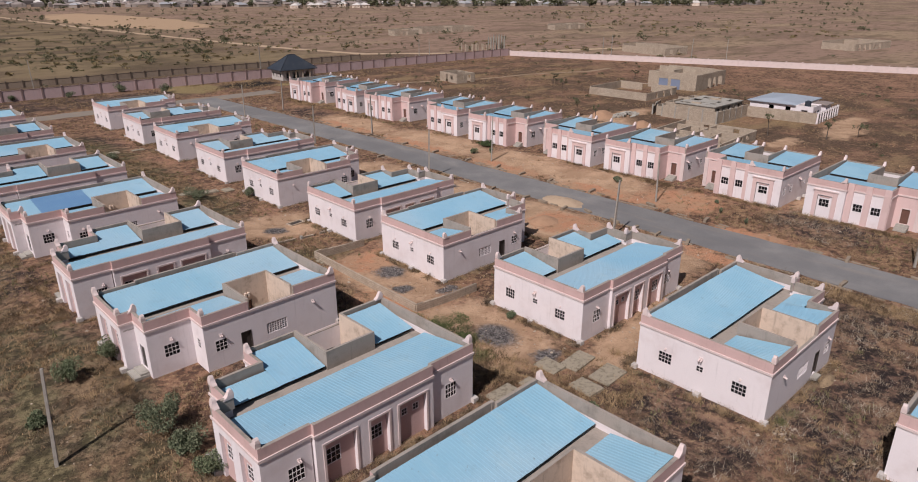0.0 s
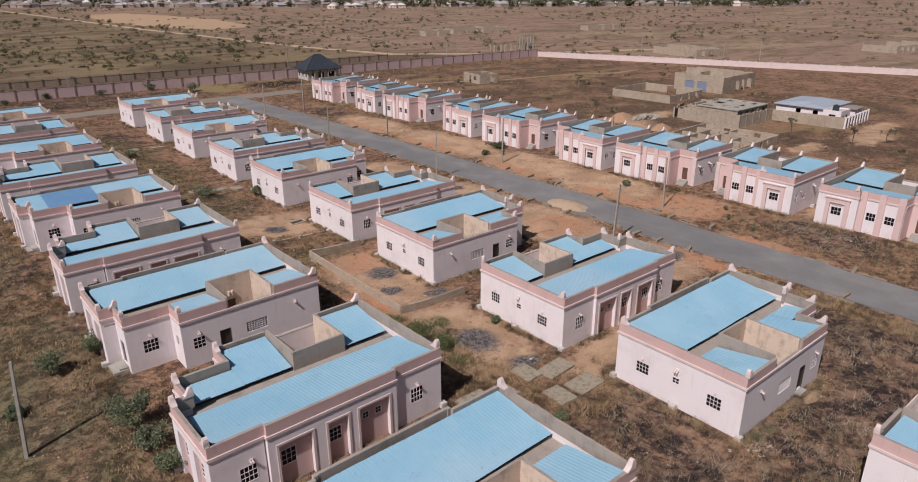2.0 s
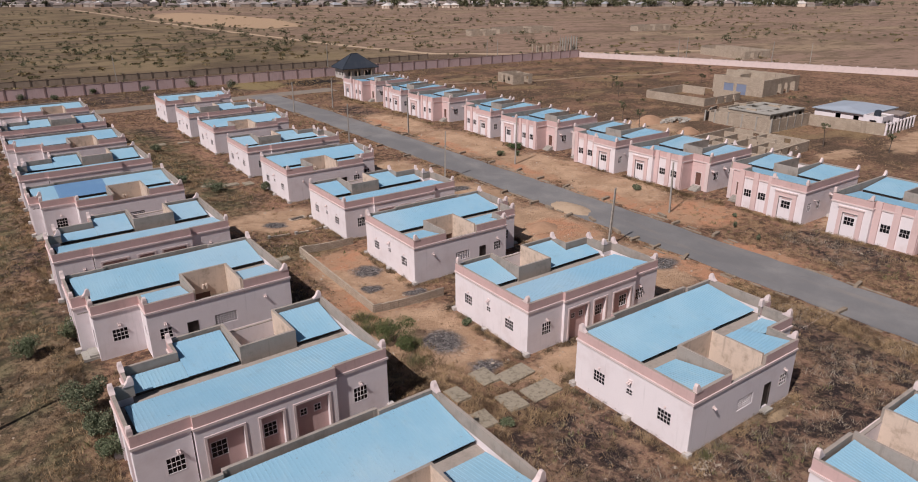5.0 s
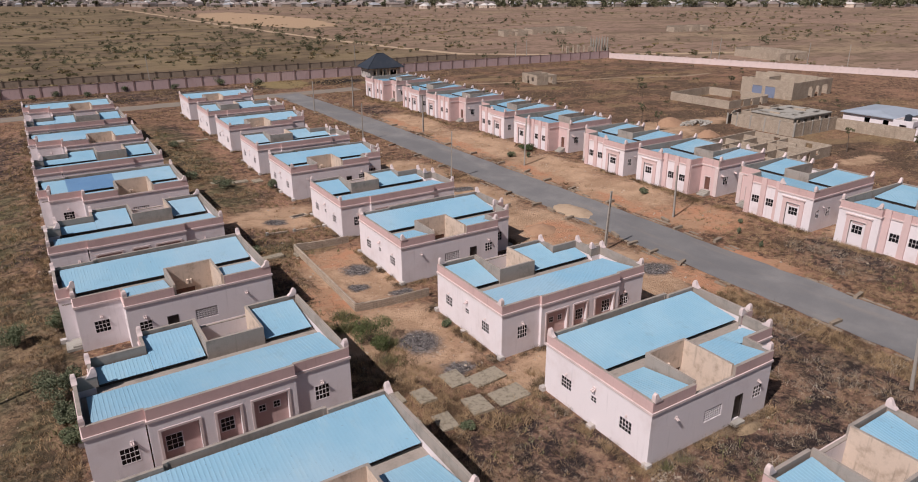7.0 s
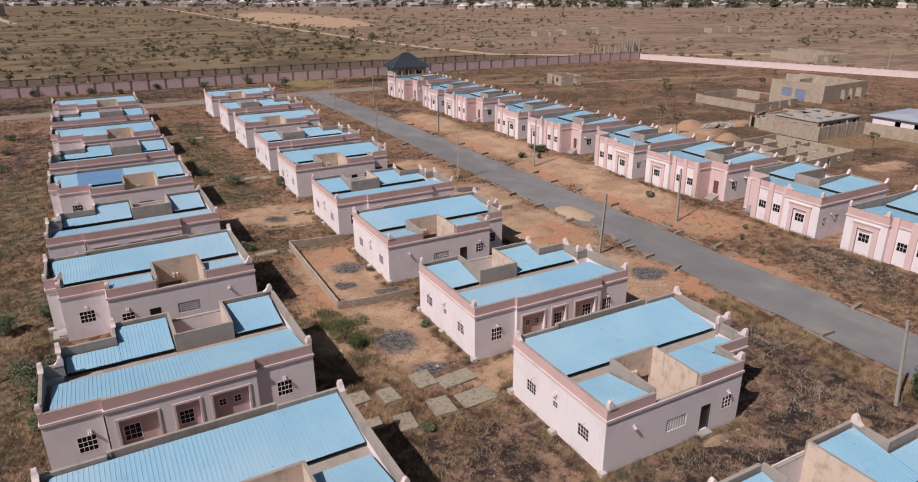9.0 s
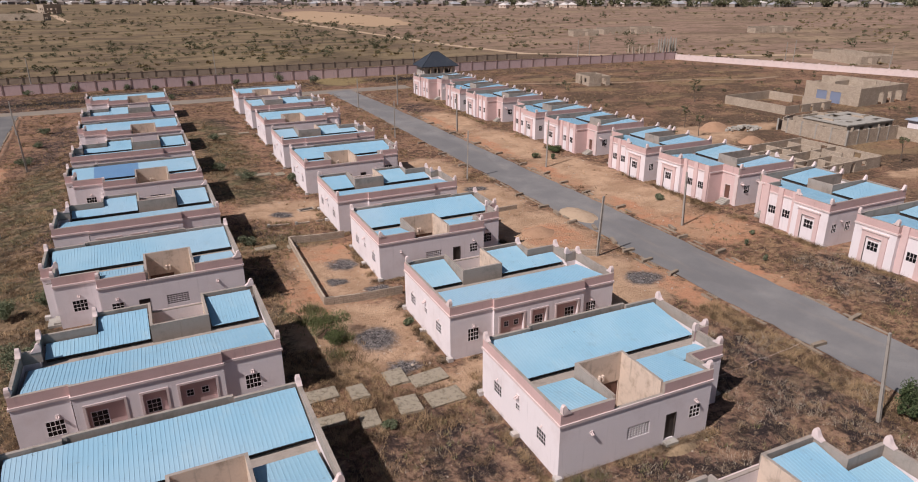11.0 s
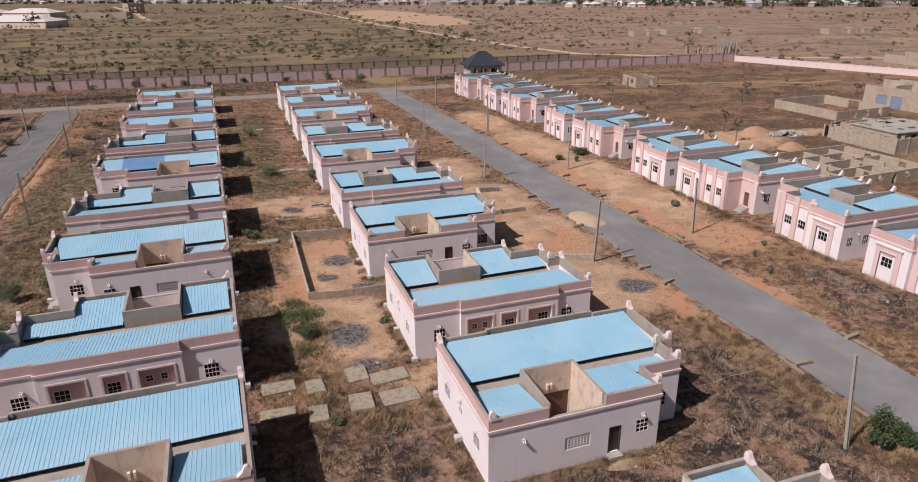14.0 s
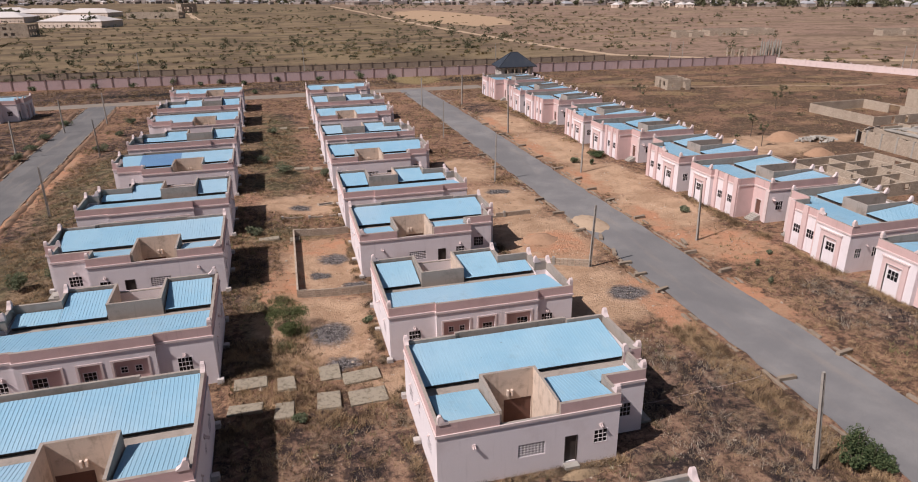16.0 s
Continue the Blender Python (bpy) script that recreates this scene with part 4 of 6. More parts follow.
# ---- boundary walls ----
def straight_wall(name, p, q, height, mat, post_mat, label, post=5.0, cap=0.25, coping=True):
    p, q = Vector((*p, 0)), Vector((*q, 0))
    n = round((q - p).length / post)
    w = tagged(new(name), label, "wall", kind="structure")
    w.matrix_basis = pose(p.x, p.y, 0, 0, 0, math.degrees(math.atan2(q.y - p.y, q.x - p.x)))
    step = (q - p).length / n
    bm = bmesh.new()
    box(bm, 0.2, step - 0.2, -0.12, 0.12, -0.3, height)
    panel = part("wall_panel", bm, mat, w)
    bm = bmesh.new()
    box(bm, 0.28, step - 0.28, -0.17, 0.17, height, height + 0.1)
    top = part("coping", bm, post_mat, w)
    bm = bmesh.new()
    box(bm, -0.2, 0.2, -0.25, 0.25, -0.3, height + cap)
    box(bm, -0.27, 0.27, -0.32, 0.32, height + cap, height + cap + 0.12)
    post_ob = part("post", bm, post_mat, w)
    for i in range(1, n + 1):
        for src in (panel, top, post_ob):
            if src is not post_ob and i == n:
                continue
            o = src.copy()
            scene.collection.objects.link(o)
            o.location = (step * i, 0, 0)
    return w


WALLPINK = surface("dusty_pink_wall", (0.50, 0.365, 0.365), (0.42, 0.30, 0.29), 0.08, 0.3, streak=0.35)
POSTPINK = surface("dark_pink_post", (0.27, 0.185, 0.175), (0.20, 0.14, 0.125), 0.1, 0.5)
POSTBROWN = surface("dark_block_post", (0.15, 0.112, 0.088), (0.11, 0.082, 0.065), 0.1, 0.5)
straight_wall("wall_north", (-90, 233), (226, 210), 2.9, WALLPINK, POSTPINK, "long pink boundary wall with posts")
straight_wall("wall_east", (226, 209), (330, -60), 2.05, PALE, PALE, "long pale pink boundary wall with posts", 5.5)
straight_wall("wall_outer", (-150, 265), (170, 244), 1.9, BROWNBLOCK, POSTBROWN, "bare block wall with posts beyond the boundary", 4.6, 0.3, False)


# ---- soil banks along the old street; their shaded flanks stand in for ditches ----
def bank(name, pts, half, height, mat, label, seed):
    rng = random.Random(seed)
    bm = bmesh.new()
    rows = []
    for (x0, y0), (x1, y1) in zip(pts, pts[1:]):
        k = int((y1 - y0) / 1.2)
        for i in range(k):
            x, y = x0 + (x1 - x0) * i / k, y0 + (y1 - y0) * i / k
            w, h, d = half * rng.uniform(0.7, 1.3), height * rng.uniform(0.4, 1.3), rng.uniform(-0.2, 0.2)
            rows.append([bm.verts.new((x + d + a * w, y, b * h - 0.05)) for a, b in ((-1, 0), (-0.45, 0.8), (0.1, 1.0), (0.6, 0.55), (1, 0))])
    for p, q in zip(rows, rows[1:]):
        for i in range(4):
            bm.faces.new((p[i], p[i + 1], q[i + 1], q[i]))
    return tagged(part(name, bm, mat, smooth=True), label, "soil bank", kind="structure")


BANKSOIL = surface("dug_red_soil", (0.225, 0.132, 0.085), (0.125, 0.085, 0.060), 0.15, 0.5, 0.97, bump=0.9)
bank("verge_1", [(-8.2, 22), (-10.0, 83), (-11.7, 124), (-14.0, 171), (-14.6, 182)], 0.7, 0.55, BANKSOIL, "low red soil bank added for the shade line of a roadside ditch", 11)
bank("verge_2", [(0.9, 30), (-0.7, 83), (-2.4, 124), (-4.6, 171), (-5.2, 182)], 0.55, 0.35, BANKSOIL, "low ragged soil bank added for the shade line of a roadside ditch", 12)
# ---- poles, drains, slabs ----
def concrete_pole(height=7.4):
    p = thing("utility_pole", "slim grey concrete power pole with slots", "pole", "power poles along the streets")
    bm = bmesh.new()
    for s in (-1, 1):
        a = [(s * 0.16, 0.12), (s * 0.07, 0.12), (s * 0.07, -0.12), (s * 0.16, -0.12)]
        lo = [bm.verts.new((x, y, -0.5)) for x, y in a]
        hi = [bm.verts.new((x * 0.62, y * 0.7, height)) for x, y in a]
        for i in range(4):
            bm.faces.new((lo[i], lo[(i + 1) % 4], hi[(i + 1) % 4], hi[i]))
        bm.faces.new(hi)
    k = 11
    for i in range(k):
        z = i * height / k
        w = 0.10 * (1 - 0.38 * z / height)
        box(bm, -w, w, -0.075, 0.075, z - 0.28, z + 0.10)
    box(bm, -0.1, 0.1, -0.08, 0.08, height - 0.12, height + 0.01)
    bmesh.ops.recalc_face_normals(bm, faces=bm.faces[:])
    part("shaft", bm, POLEMAT, p)
    return p


pole_src = concrete_pole()
POLES = [(70.7, 46.5, 4, 1.5), (87.3, 50.4, -3, 1.0), (87.0, 84.7, 2, 1.12), (71.1, 83.9, 3, 1.1), (71.0, 119.6, 2, 1.05), (85.7, 120.0, -1, 1.1), (85.6, 158.6, 2, 1.05), (74.2, 157.0, 1, 1.05),
         (5.2, 46.4, 9, 1.0), (4.1, 85.0, 2, 1.0), (3.1, 122.3, -2, 1.0), (-10.2, 150.7, 1, 1.0), (-12.6, 126.4, 3, 1.0), (-3.2, 160.0, 1, 1.0), (70.4, 10.6, -10, 1.0), (87.2, 16.4, -2, 1.0),
         (-10, 250, 1, 1.2), (48, 246, -1, 1.2), (120, 236, 1, 1.2), (255, 176, 1, 1.2), (194, 233.5, 1, 1.0), (199.5, 233, -1, 1.0), (260, 184, 1, 1.0), (262, 142, 2, 1.2), (268, 130, -2, 1.2)]
for k, (x, y, lean, s) in enumerate(POLES):
    m = pose(x, y, float(lift(x, y)), lean * 0.4, lean * 0.35, 20 * k % 90) @ Matrix.Diagonal((1, 1, s if s < 1.4 else 1.02, 1))
    if k:
        copy_thing(pole_src, m)
    else:
        first_pole = m
pole_src.matrix_basis = first_pole


def rough_block(name, x, y, w, d, h, rz, mat, label, category, group, seed, z=-0.05, skew=0.06):
    rng = random.Random(seed)
    bm = bmesh.new()
    vs = box(bm, -w / 2, w / 2, -d / 2, d / 2, 0, h)
    for v in vs:
        v.co.x += rng.uniform(-skew, skew)
        v.co.y += rng.uniform(-skew, skew)
    bmesh.ops.bevel(bm, geom=bm.edges[:], offset=min(0.03, h * 0.25), segments=1, affect="EDGES")
    ob = tagged(part(name, bm, mat), label, category, group)
    ob.matrix_basis = pose(x, y, z + float(lift(x, y)), rng.uniform(-1.5, 1.5), rng.uniform(-1.5, 1.5), rz)
    return ob


DIRTY = surface("dirty_drain_concrete", (0.27, 0.215, 0.165), (0.20, 0.145, 0.10), 0.14, 0.9, 0.95)
# drain edges and culvert headwalls along the street
rng = random.Random(11)
for side, x0 in (("w", 75.0), ("e", 83.7), ("lane_e", -1.5), ("lane_w", -8.9)):
    e = tagged(new("kerb_" + side), "broken concrete edging of an open roadside drain", "kerb", kind="structure")
    src_meshes = []
    for k in range(5):
        bm = bmesh.new()
        vs = box(bm, -0.14, 0.14, 0, 1.45, -0.2, 0.10 + 0.02 * k)
        for v in vs[4:]:
            v.co.z += rng.uniform(-0.05, 0.05)
            v.co.x += rng.uniform(-0.04, 0.04)
        me = bpy.data.meshes.new("kerb_stone")
        bm.to_mesh(me)
        bm.free()
        me.materials.append(DIRTY)
        src_meshes.append(me)
    y = -12.0
    while y < 184:
        miss = rng.random()
        if miss > (0.55 if side == "w" and 52 < y < 95 else 0.40 if side == "e" and 4 < y < 32 else 0.55 if len(side) == 1 else 0.35):
            for lane in (0.0, (-0.9 if x0 in (75.0, -8.9) else 0.9)):
                if lane and rng.random() < 0.55:
                    continue
                o = new("kerb_stone", rng.choice(src_meshes))
                o.parent = e
                o.matrix_basis = pose(x0 + lane + rng.uniform(-0.08, 0.08) - (max(0, y - 150) * 0.028 if len(side) == 1 else (y - 83) * 0.044), y, rng.uniform(-0.06, 0.03), 0, rng.uniform(-8, 8), rng.uniform(-3, 3))
        y += 1.55
HEADS = [(76.0, 20.3, 0), (75.2, 38.4, 20), (74.9, 46.0, 5), (75.3, 49.5, 70), (76.0, 54.6, 70), (83.7, 22.4, 10), (84.1, 46.8, 5), (84.8, 41.0, 12), (85.2, 50.0, 75), (84.7, 80.8, 20), (84.2, 88.0, 10), (74.3, 72.0, 20), (74.0, 92.0, 10), (84.0, 14.5, 20), (75.0, 42.6, 8), (74.6, 57.8, 12), (74.8, 62.0, 80), (74.6, 65.2, 5), (84.6, 60.2, 8), (84.3, 68.5, 15), (84.2, 74.6, 5), (84.0, 97.0, 10), (84.0, 106.5, 5), (74.2, 101.5, 8), (74.0, 112.0, 12), (83.6, 118.0, 10), (83.5, 130.0, 5), (73.9, 128.0, 8)]
for k, (x, y, r) in enumerate(HEADS):
    rough_block("culvert_headwall", x, y, 1.7, 0.4, 0.42, r, DIRTY, "grey concrete culvert headwall beside the street", "concrete block", "culvert headwalls", k)

SLABMAT = surface("weathered_slab", (0.315, 0.268, 0.205), (0.120, 0.100, 0.068), 0.25, 2.4, 0.95, bump=0.7)
# septic covers in the lane
SLABS = [(39.7, 31.4, 1.8, 2.2, 2), (42.2, 30.4, 3.1, 1.8, 4), (39.3, 27.3, 1.9, 2.3, -3), (42.4, 27.3, 3.0, 2.0, 3), (36.1, 30.2, 1.4, 2.0, 2), (35.9, 26.4, 1.5, 2.0, -3), (33.3, 30.8, 2.6, 1.6, 3), (33.0, 27.2, 2.6, 1.2, -2),
         (34.8, 65.0, 2.6, 1.0, 2), (38.0, 64.6, 1.2, 1.4, 0), (40.5, 101.5, 2.6, 1.4, 2), (43.2, 100.8, 1.6, 1.8, 5), (37.0, 102.0, 2.0, 1.2, 0), (42.5, 139.0, 2.4, 1.2, 3), (38.0, 138.5, 1.6, 1.4, 0)]
for k, (x, y, w, d, r) in enumerate(SLABS):
    s = rough_block("septic_cover", x, y, w, d, 0.24, r, SLABMAT, "weathered concrete septic tank cover in the lane", "concrete slab", "septic covers", 40 + k)

# open soakaway pit with loose stones
bm = bmesh.new()
for x0, x1, y0, y1 in ((-1.2, 1.2, -0.62, -0.45), (-1.2, 1.2, 0.45, 0.62), (-1.2, -1.02, -0.45, 0.45), (1.02, 1.2, -0.45, 0.45)):
    box(bm, x0, x1, y0, y1, -0.1, 0.16)
pit = tagged(part("soakaway_pit", bm, BLOCKS), "open block-lined soakaway pit in sandy soil", "pit")
pit.matrix_basis = pose(43.0, 79.4, float(lift(43.0, 79.4)), 0, 0, 8)
# level dark plate: the pit's depth is only shade put into its colour
bm = bmesh.new()
box(bm, -1.02, 1.02, -0.45, 0.45, -0.05, 0.03)
part("pit_floor", bm, DOOR_AND_SHADE, pit, "dark plate standing in for the shaded depth of the pit")


def block_run(name, pts, h, label, low=0.0, seed=1, mat=None, thick=0.2, posts=True):
    """A wall of separate blocks in courses, along a bent line."""
    rng = random.Random(seed)
    w = tagged(new(name), label, "wall", kind="structure")
    meshes = {}
    for (x0, y0), (x1, y1) in zip(pts, pts[1:]):
        ln = math.hypot(x1 - x0, y1 - y0)
        ang = math.degrees(math.atan2(y1 - y0, x1 - x0))
        n = max(1, round(ln / 0.9))
        rows = max(1, round(h / 0.42))
        for j in range(rows):
            for i in range(n):
                if j == rows - 1 and rng.random() < low:
                    continue
                bl, bh = ln / n, h / rows
                key = (round(bl, 3), round(bh, 3))
                if key not in meshes:
                    bm = bmesh.new()
                    box(bm, 0.012, bl - 0.012, -thick / 2, thick / 2, 0.012, bh)
                    me = bpy.data.meshes.new("block")
                    bm.to_mesh(me)
                    bm.free()
                    me.materials.append(mat or BLOCKS)
                    meshes[key] = me
                o = new("block", meshes[key])
                o.parent = w
                f = i / n
                bx, by = x0 + (x1 - x0) * f, y0 + (y1 - y0) * f
                o.matrix_basis = pose(bx, by, bh * j - 0.06 + float(lift(bx, by)), 0, 0, ang + rng.uniform(-0.8, 0.8))
        m = max(1, round(ln / 3.2)) if posts else 0
        for i in range(m):
            f = i / m
            if ("post", h) not in meshes:
                bm = bmesh.new()
                box(bm, -0.16, 0.16, -0.17, 0.17, -0.1, h + 0.12)
                me = bpy.data.meshes.new("post")
                bm.to_mesh(me)
                bm.free()
                me.materials.append(CONCRETE)
                meshes["post", h] = me
            o = new("post", meshes["post", h])
            o.parent = w
            bx, by = x0 + (x1 - x0) * f, y0 + (y1 - y0) * f
            o.matrix_basis = pose(bx, by, float(lift(bx, by)), 0, 0, ang)
    return w


block_run("wall_yard", [(46.0, 46.9), (37.7, 47.0), (37.9, 66.1), (45.0, 66.1)], 0.95, "low bare block wall round a back yard", 0.02, 2, posts=False)
block_run("wall_low_1", [(63.0, 49.2), (66.9, 48.3), (70.6, 46.6)], 0.9, "low unfinished block wall beside the street", 0.1, 3)
block_run("wall_low_2", [(63.0, 66.2), (70.8, 66.5)], 0.7, "low unfinished block wall in front of a bungalow", 0.15, 4)
block_run("wall_low_3", [(36.6, 73.0), (44.0, 73.6)], 0.3, "few courses of block in the lane", 0.3, 5)


# ---- heaps ----
def heap(name, x, y, rx, ry, h, mat, label, seed):
    rng = random.Random(seed)
    bm = bmesh.new()
    rings = [(1.0, -0.05), (0.8, 0.25), (0.55, 0.6), (0.28, 0.88)]
    prev = None
    for r, z in rings:
        ring = [bm.verts.new((rx * r * math.cos(a) * rng.uniform(0.85, 1.12), ry * r * math.sin(a) * rng.uniform(0.85, 1.12), h * z * rng.uniform(0.85, 1.1))) for a in [6.2832 * i / 18 for i in range(18)]]
        if prev:
            for i in range(18):
                bm.faces.new((prev[i], prev[(i + 1) % 18], ring[(i + 1) % 18], ring[i]))
        prev = ring
    top = bm.verts.new((0.1, 0, h))
    for i in range(18):
        bm.faces.new((prev[i], prev[(i + 1) % 18], top))
    ob = tagged(part(name, bm, mat, smooth=True), label, "heap")
    ob.matrix_basis = pose(x, y, float(lift(x, y)))
    return ob


SANDMAT = surface("pale_building_sand", (0.42, 0.31, 0.22), (0.33, 0.23, 0.155), 0.1, 1.5, 0.97, bump=0.8)
REDSAND = surface("red_laterite_sand", (0.37, 0.225, 0.145), (0.30, 0.18, 0.115), 0.1, 1.5, 0.97, bump=0.8)
heap("mound", 77.2, 60.2, 2.5, 4.0, 0.6, SANDMAT, "pale heap of building sand spilt on the street", 1)
heap("mound", 137.2, 96.1, 4.2, 2.8, 1.7, REDSAND, "reddish heap of building sand", 2)
heap("mound", 134.5, 83.2, 3.2, 2.0, 1.3, REDSAND, "red heap of laterite beside unfinished walls", 3)
rubble = bmesh.new()
rr = random.Random(4)
for k in range(90):
    a, q = rr.uniform(0, 6.28), rr.random() ** 0.6
    m = pose(5.0 * q * math.cos(a), 2.2 * q * math.sin(a), 0.75 * (1 - q) + 0.1, rr.uniform(-40, 40), rr.uniform(-40, 40), rr.uniform(0, 180)) @ Matrix.Diagonal((rr.uniform(0.3, 1.0), rr.uniform(0.2, 0.6), rr.uniform(0.15, 0.35), 1))
    bmesh.ops.create_cube(rubble, size=1.0, matrix=m)
tagged(part("rubble", rubble, CONCRETE), "pale heap of broken concrete rubble", "rubble").matrix_basis = pose(142.5, 93.0, 0)
heap("mound", 119.5, 78.5, 2.2, 1.4, 1.0, SANDMAT, "low pale heap behind a bungalow", 5)
WEEDHEAP = surface("cut_dry_weeds", (0.30, 0.215, 0.135), (0.12, 0.085, 0.058), 0.2, 3.0, 0.97, bump=1.0)
heap("heap_of_cut_grass", 54.9, 14.3, 1.5, 0.5, 0.4, WEEDHEAP, "pile of cut dry weeds beside a back step", 8)
heap("mound", 68.5, 56.5, 2.4, 2.0, 0.7, REDSAND, "low red heap of soil in front of a bungalow", 6)


# ---- unfinished buildings ----
def shell(name, label, x0, y0, walls, rz=0.0, mat=None):
    """A roofless block shell: walls (axis, across, from, to, height, holes) in its own plan."""
    h = thing(name, label, "unfinished building", "unfinished buildings")
    for axis, c, a0, a1, z, holes in walls:
        bm = bmesh.new()
        slab(bm, axis, c - 0.12, c + 0.12, a0, a1, -0.3, z, holes)
        part("wall", bm, mat or BLOCKS, h)
    h.matrix_basis = pose(x0, y0, 0, 0, 0, rz)
    return h


def door_hole(a, w=0.95, z=2.2):
    return (a, a + w, -0.3, z)


win_hole = lambda a, w=1.3: (a, a + w, 1.0, 2.3)
# roofless rooms behind the street row
low_door = lambda a, w=0.95: (a, a + w, -0.3, 1.7)
low_hole = lambda a, w=1.3: (a, a + w, 0.8, 1.7)
shell("roofless_shell", "roofless bare block shell with many small rooms", 121.4, 58.0,
      [("x", 0, 0.12, 17.6, 2.0, [low_hole(2.2), low_hole(6.2), low_door(9.6), low_hole(12.4)]), ("x", 15.6, 0.12, 17.6, 2.3, []), ("y", 0, -0.12, 15.7, 2.0, [low_hole(2), low_hole(7), low_door(10.6)]), ("y", 17.6, -0.12, 15.7, 2.1, [low_hole(3.4), low_hole(10)]),
       ("x", 4.2, 0.14, 10.4, 2.0, [low_door(3), low_door(7.4)]), ("x", 8.4, 3.6, 17.4, 2.0, [low_door(5.4), low_door(11.6)]), ("x", 12.0, 0.14, 12.6, 2.1, [low_door(2.0), low_door(9.2)]),
       ("y", 3.6, 4.4, 11.8, 2.0, [low_door(6.0)]), ("y", 6.6, 0.14, 4.0, 1.9, [low_door(1.6)]), ("y", 7.6, 8.6, 15.4, 2.0, [low_door(12.6)]), ("y", 10.4, 0.14, 8.2, 2.1, [low_door(5.4)]), ("y", 13.6, 4.4, 15.4, 2.0, [low_door(9.4)])], 3)
# block house under a bare slab, behind its own yard wall
u = shell("unfinished_bungalow", "unfinished bare block bungalow with a flat concrete slab", 149.9, 73.9,
          [("x", 0, 0.12, 13.4, 3.45, [(1.0 + 2.6 * i, 2.3 + 2.6 * i, 2.1, 3.05) for i in range(5)]), ("x", 12.6, 0.12, 13.4, 3.45, []), ("y", 0, -0.12, 12.7, 3.45, [(1.4, 2.6, 1.2, 2.6), (4.6, 5.8, 1.2, 2.6), (8.6, 9.6, -0.3, 2.5)]), ("y", 13.4, -0.12, 12.7, 3.45, []),
           ("x", 6.4, 0.14, 13.2, 3.4, [door_hole(4), door_hole(9)]), ("y", 5.0, 0.14, 12.4, 3.4, [door_hole(3), door_hole(9.6)]), ("y", 9.4, 0.14, 12.4, 3.4, [door_hole(2.4)]),
           ("x", 14.6, -0.6, 4.2, 2.5, [door_hole(1.4)]), ("y", -0.6, 12.8, 14.7, 2.2, [])], 0)


def pierced_slab(parent, x0, x1, y0, y1, z0, z1, holes, mat, label):
    """A level slab with rectangular holes (x0, x1, y0, y1) right through it."""
    bm = bmesh.new()
    slab(bm, "x", z0, z1, x0, x1, y0, y1, holes)
    for v in bm.verts:
        v.co = Vector((v.co.x, v.co.z, z0 + z1 - v.co.y))
    bmesh.ops.remove_doubles(bm, verts=bm.verts[:], dist=0.001)
    bmesh.ops.recalc_face_normals(bm, faces=bm.faces[:])
    return part("roof_slab", bm, mat, parent, label)


pierced_slab(u, -0.3, 13.7, -0.3, 10.2, 3.46, 3.66, [(0.9, 2.6, 6.9, 9.6), (3.2, 4.5, 1.6, 3.0), (5.6, 8.6, 7.2, 9.4), (5.9, 8.2, 2.0, 3.1), (10.0, 12.2, 6.9, 8.6), (10.2, 12.6, 1.4, 2.4), (3.2, 4.3, 4.4, 5.6)], CONCRETE, "bare concrete roof slab with open holes")
for x0, x1, y0, y1, z in ((0.1, 4.6, 10.6, 10.85, 4.0), (5.2, 5.45, 9.4, 12.4, 4.1), (9.3, 9.55, 3.4, 6.2, 4.0), (1.2, 1.45, 4.2, 6.6, 4.0), (10.4, 12.8, 4.6, 4.85, 3.95)):
    plain("wall_stub", BLOCKS, u, [(x0, x1, y0, y1, 3.3, z)], "low stub of block wall above the slab")
block_run("wall_site", [(148.3, 86.4), (148.2, 72.3), (163.2, 72.2)], 2.9, "bare block yard wall of an unfinished house", 0.04, 9)
block_run("wall_panels", [(149.0, 89.5), (153.2, 91.0), (157.4, 92.4)], 2.4, "bare block wall panels between posts", 0.1, 10)
shell("walled_compound", "low bare block compound wall with an earth floor", 164.8, 101.3,
      [("y", 0, -0.12, 18.6, 2.1, []), ("y", 16.5, -0.12, 18.6, 2.2, [door_hole(8, 3, 2.0)]), ("x", 18.5, 0.12, 16.4, 2.2, []), ("x", 0, 0.12, 16.4, 2.0, [(5, 6, 0.2, 1.8), (9, 10, 0.2, 1.8), (13, 14.2, -0.3, 1.8)])], 2)
u = shell("block_garage_house", "grey block house with two blue steel doors and no roof", 190.0, 100.5,
          [("y", 0, -0.12, 15.6, 5.0, [(5.0, 8.0, -0.3, 3.0), (9.0, 12.0, -0.3, 3.0)]), ("x", 0, 0.12, 20, 4.6, [(8, 10, -0.3, 3), (11.5, 13.5, -0.3, 3), (15, 18, -0.3, 3)]), ("x", 15.5, 0.12, 20, 4.6, []), ("y", 20, -0.12, 15.6, 4.4, []),
           ("y", 6, 0.14, 15.3, 6.0, []), ("y", 12, 0.14, 15.3, 5.6, []), ("x", 7.5, 0.14, 5.8, 5.6, [])], 3)
BLUEDOOR = surface("blue_grey_steel_door", (0.20, 0.235, 0.33), (0.16, 0.19, 0.26), 0.1, 1.0, 0.5)
for a in (5.0, 9.0):
    plain("garage_door", BLUEDOOR, u, [(-0.06, 0.02, a, a + 3.0, -0.3, 3.0)], "blue-grey steel garage door")
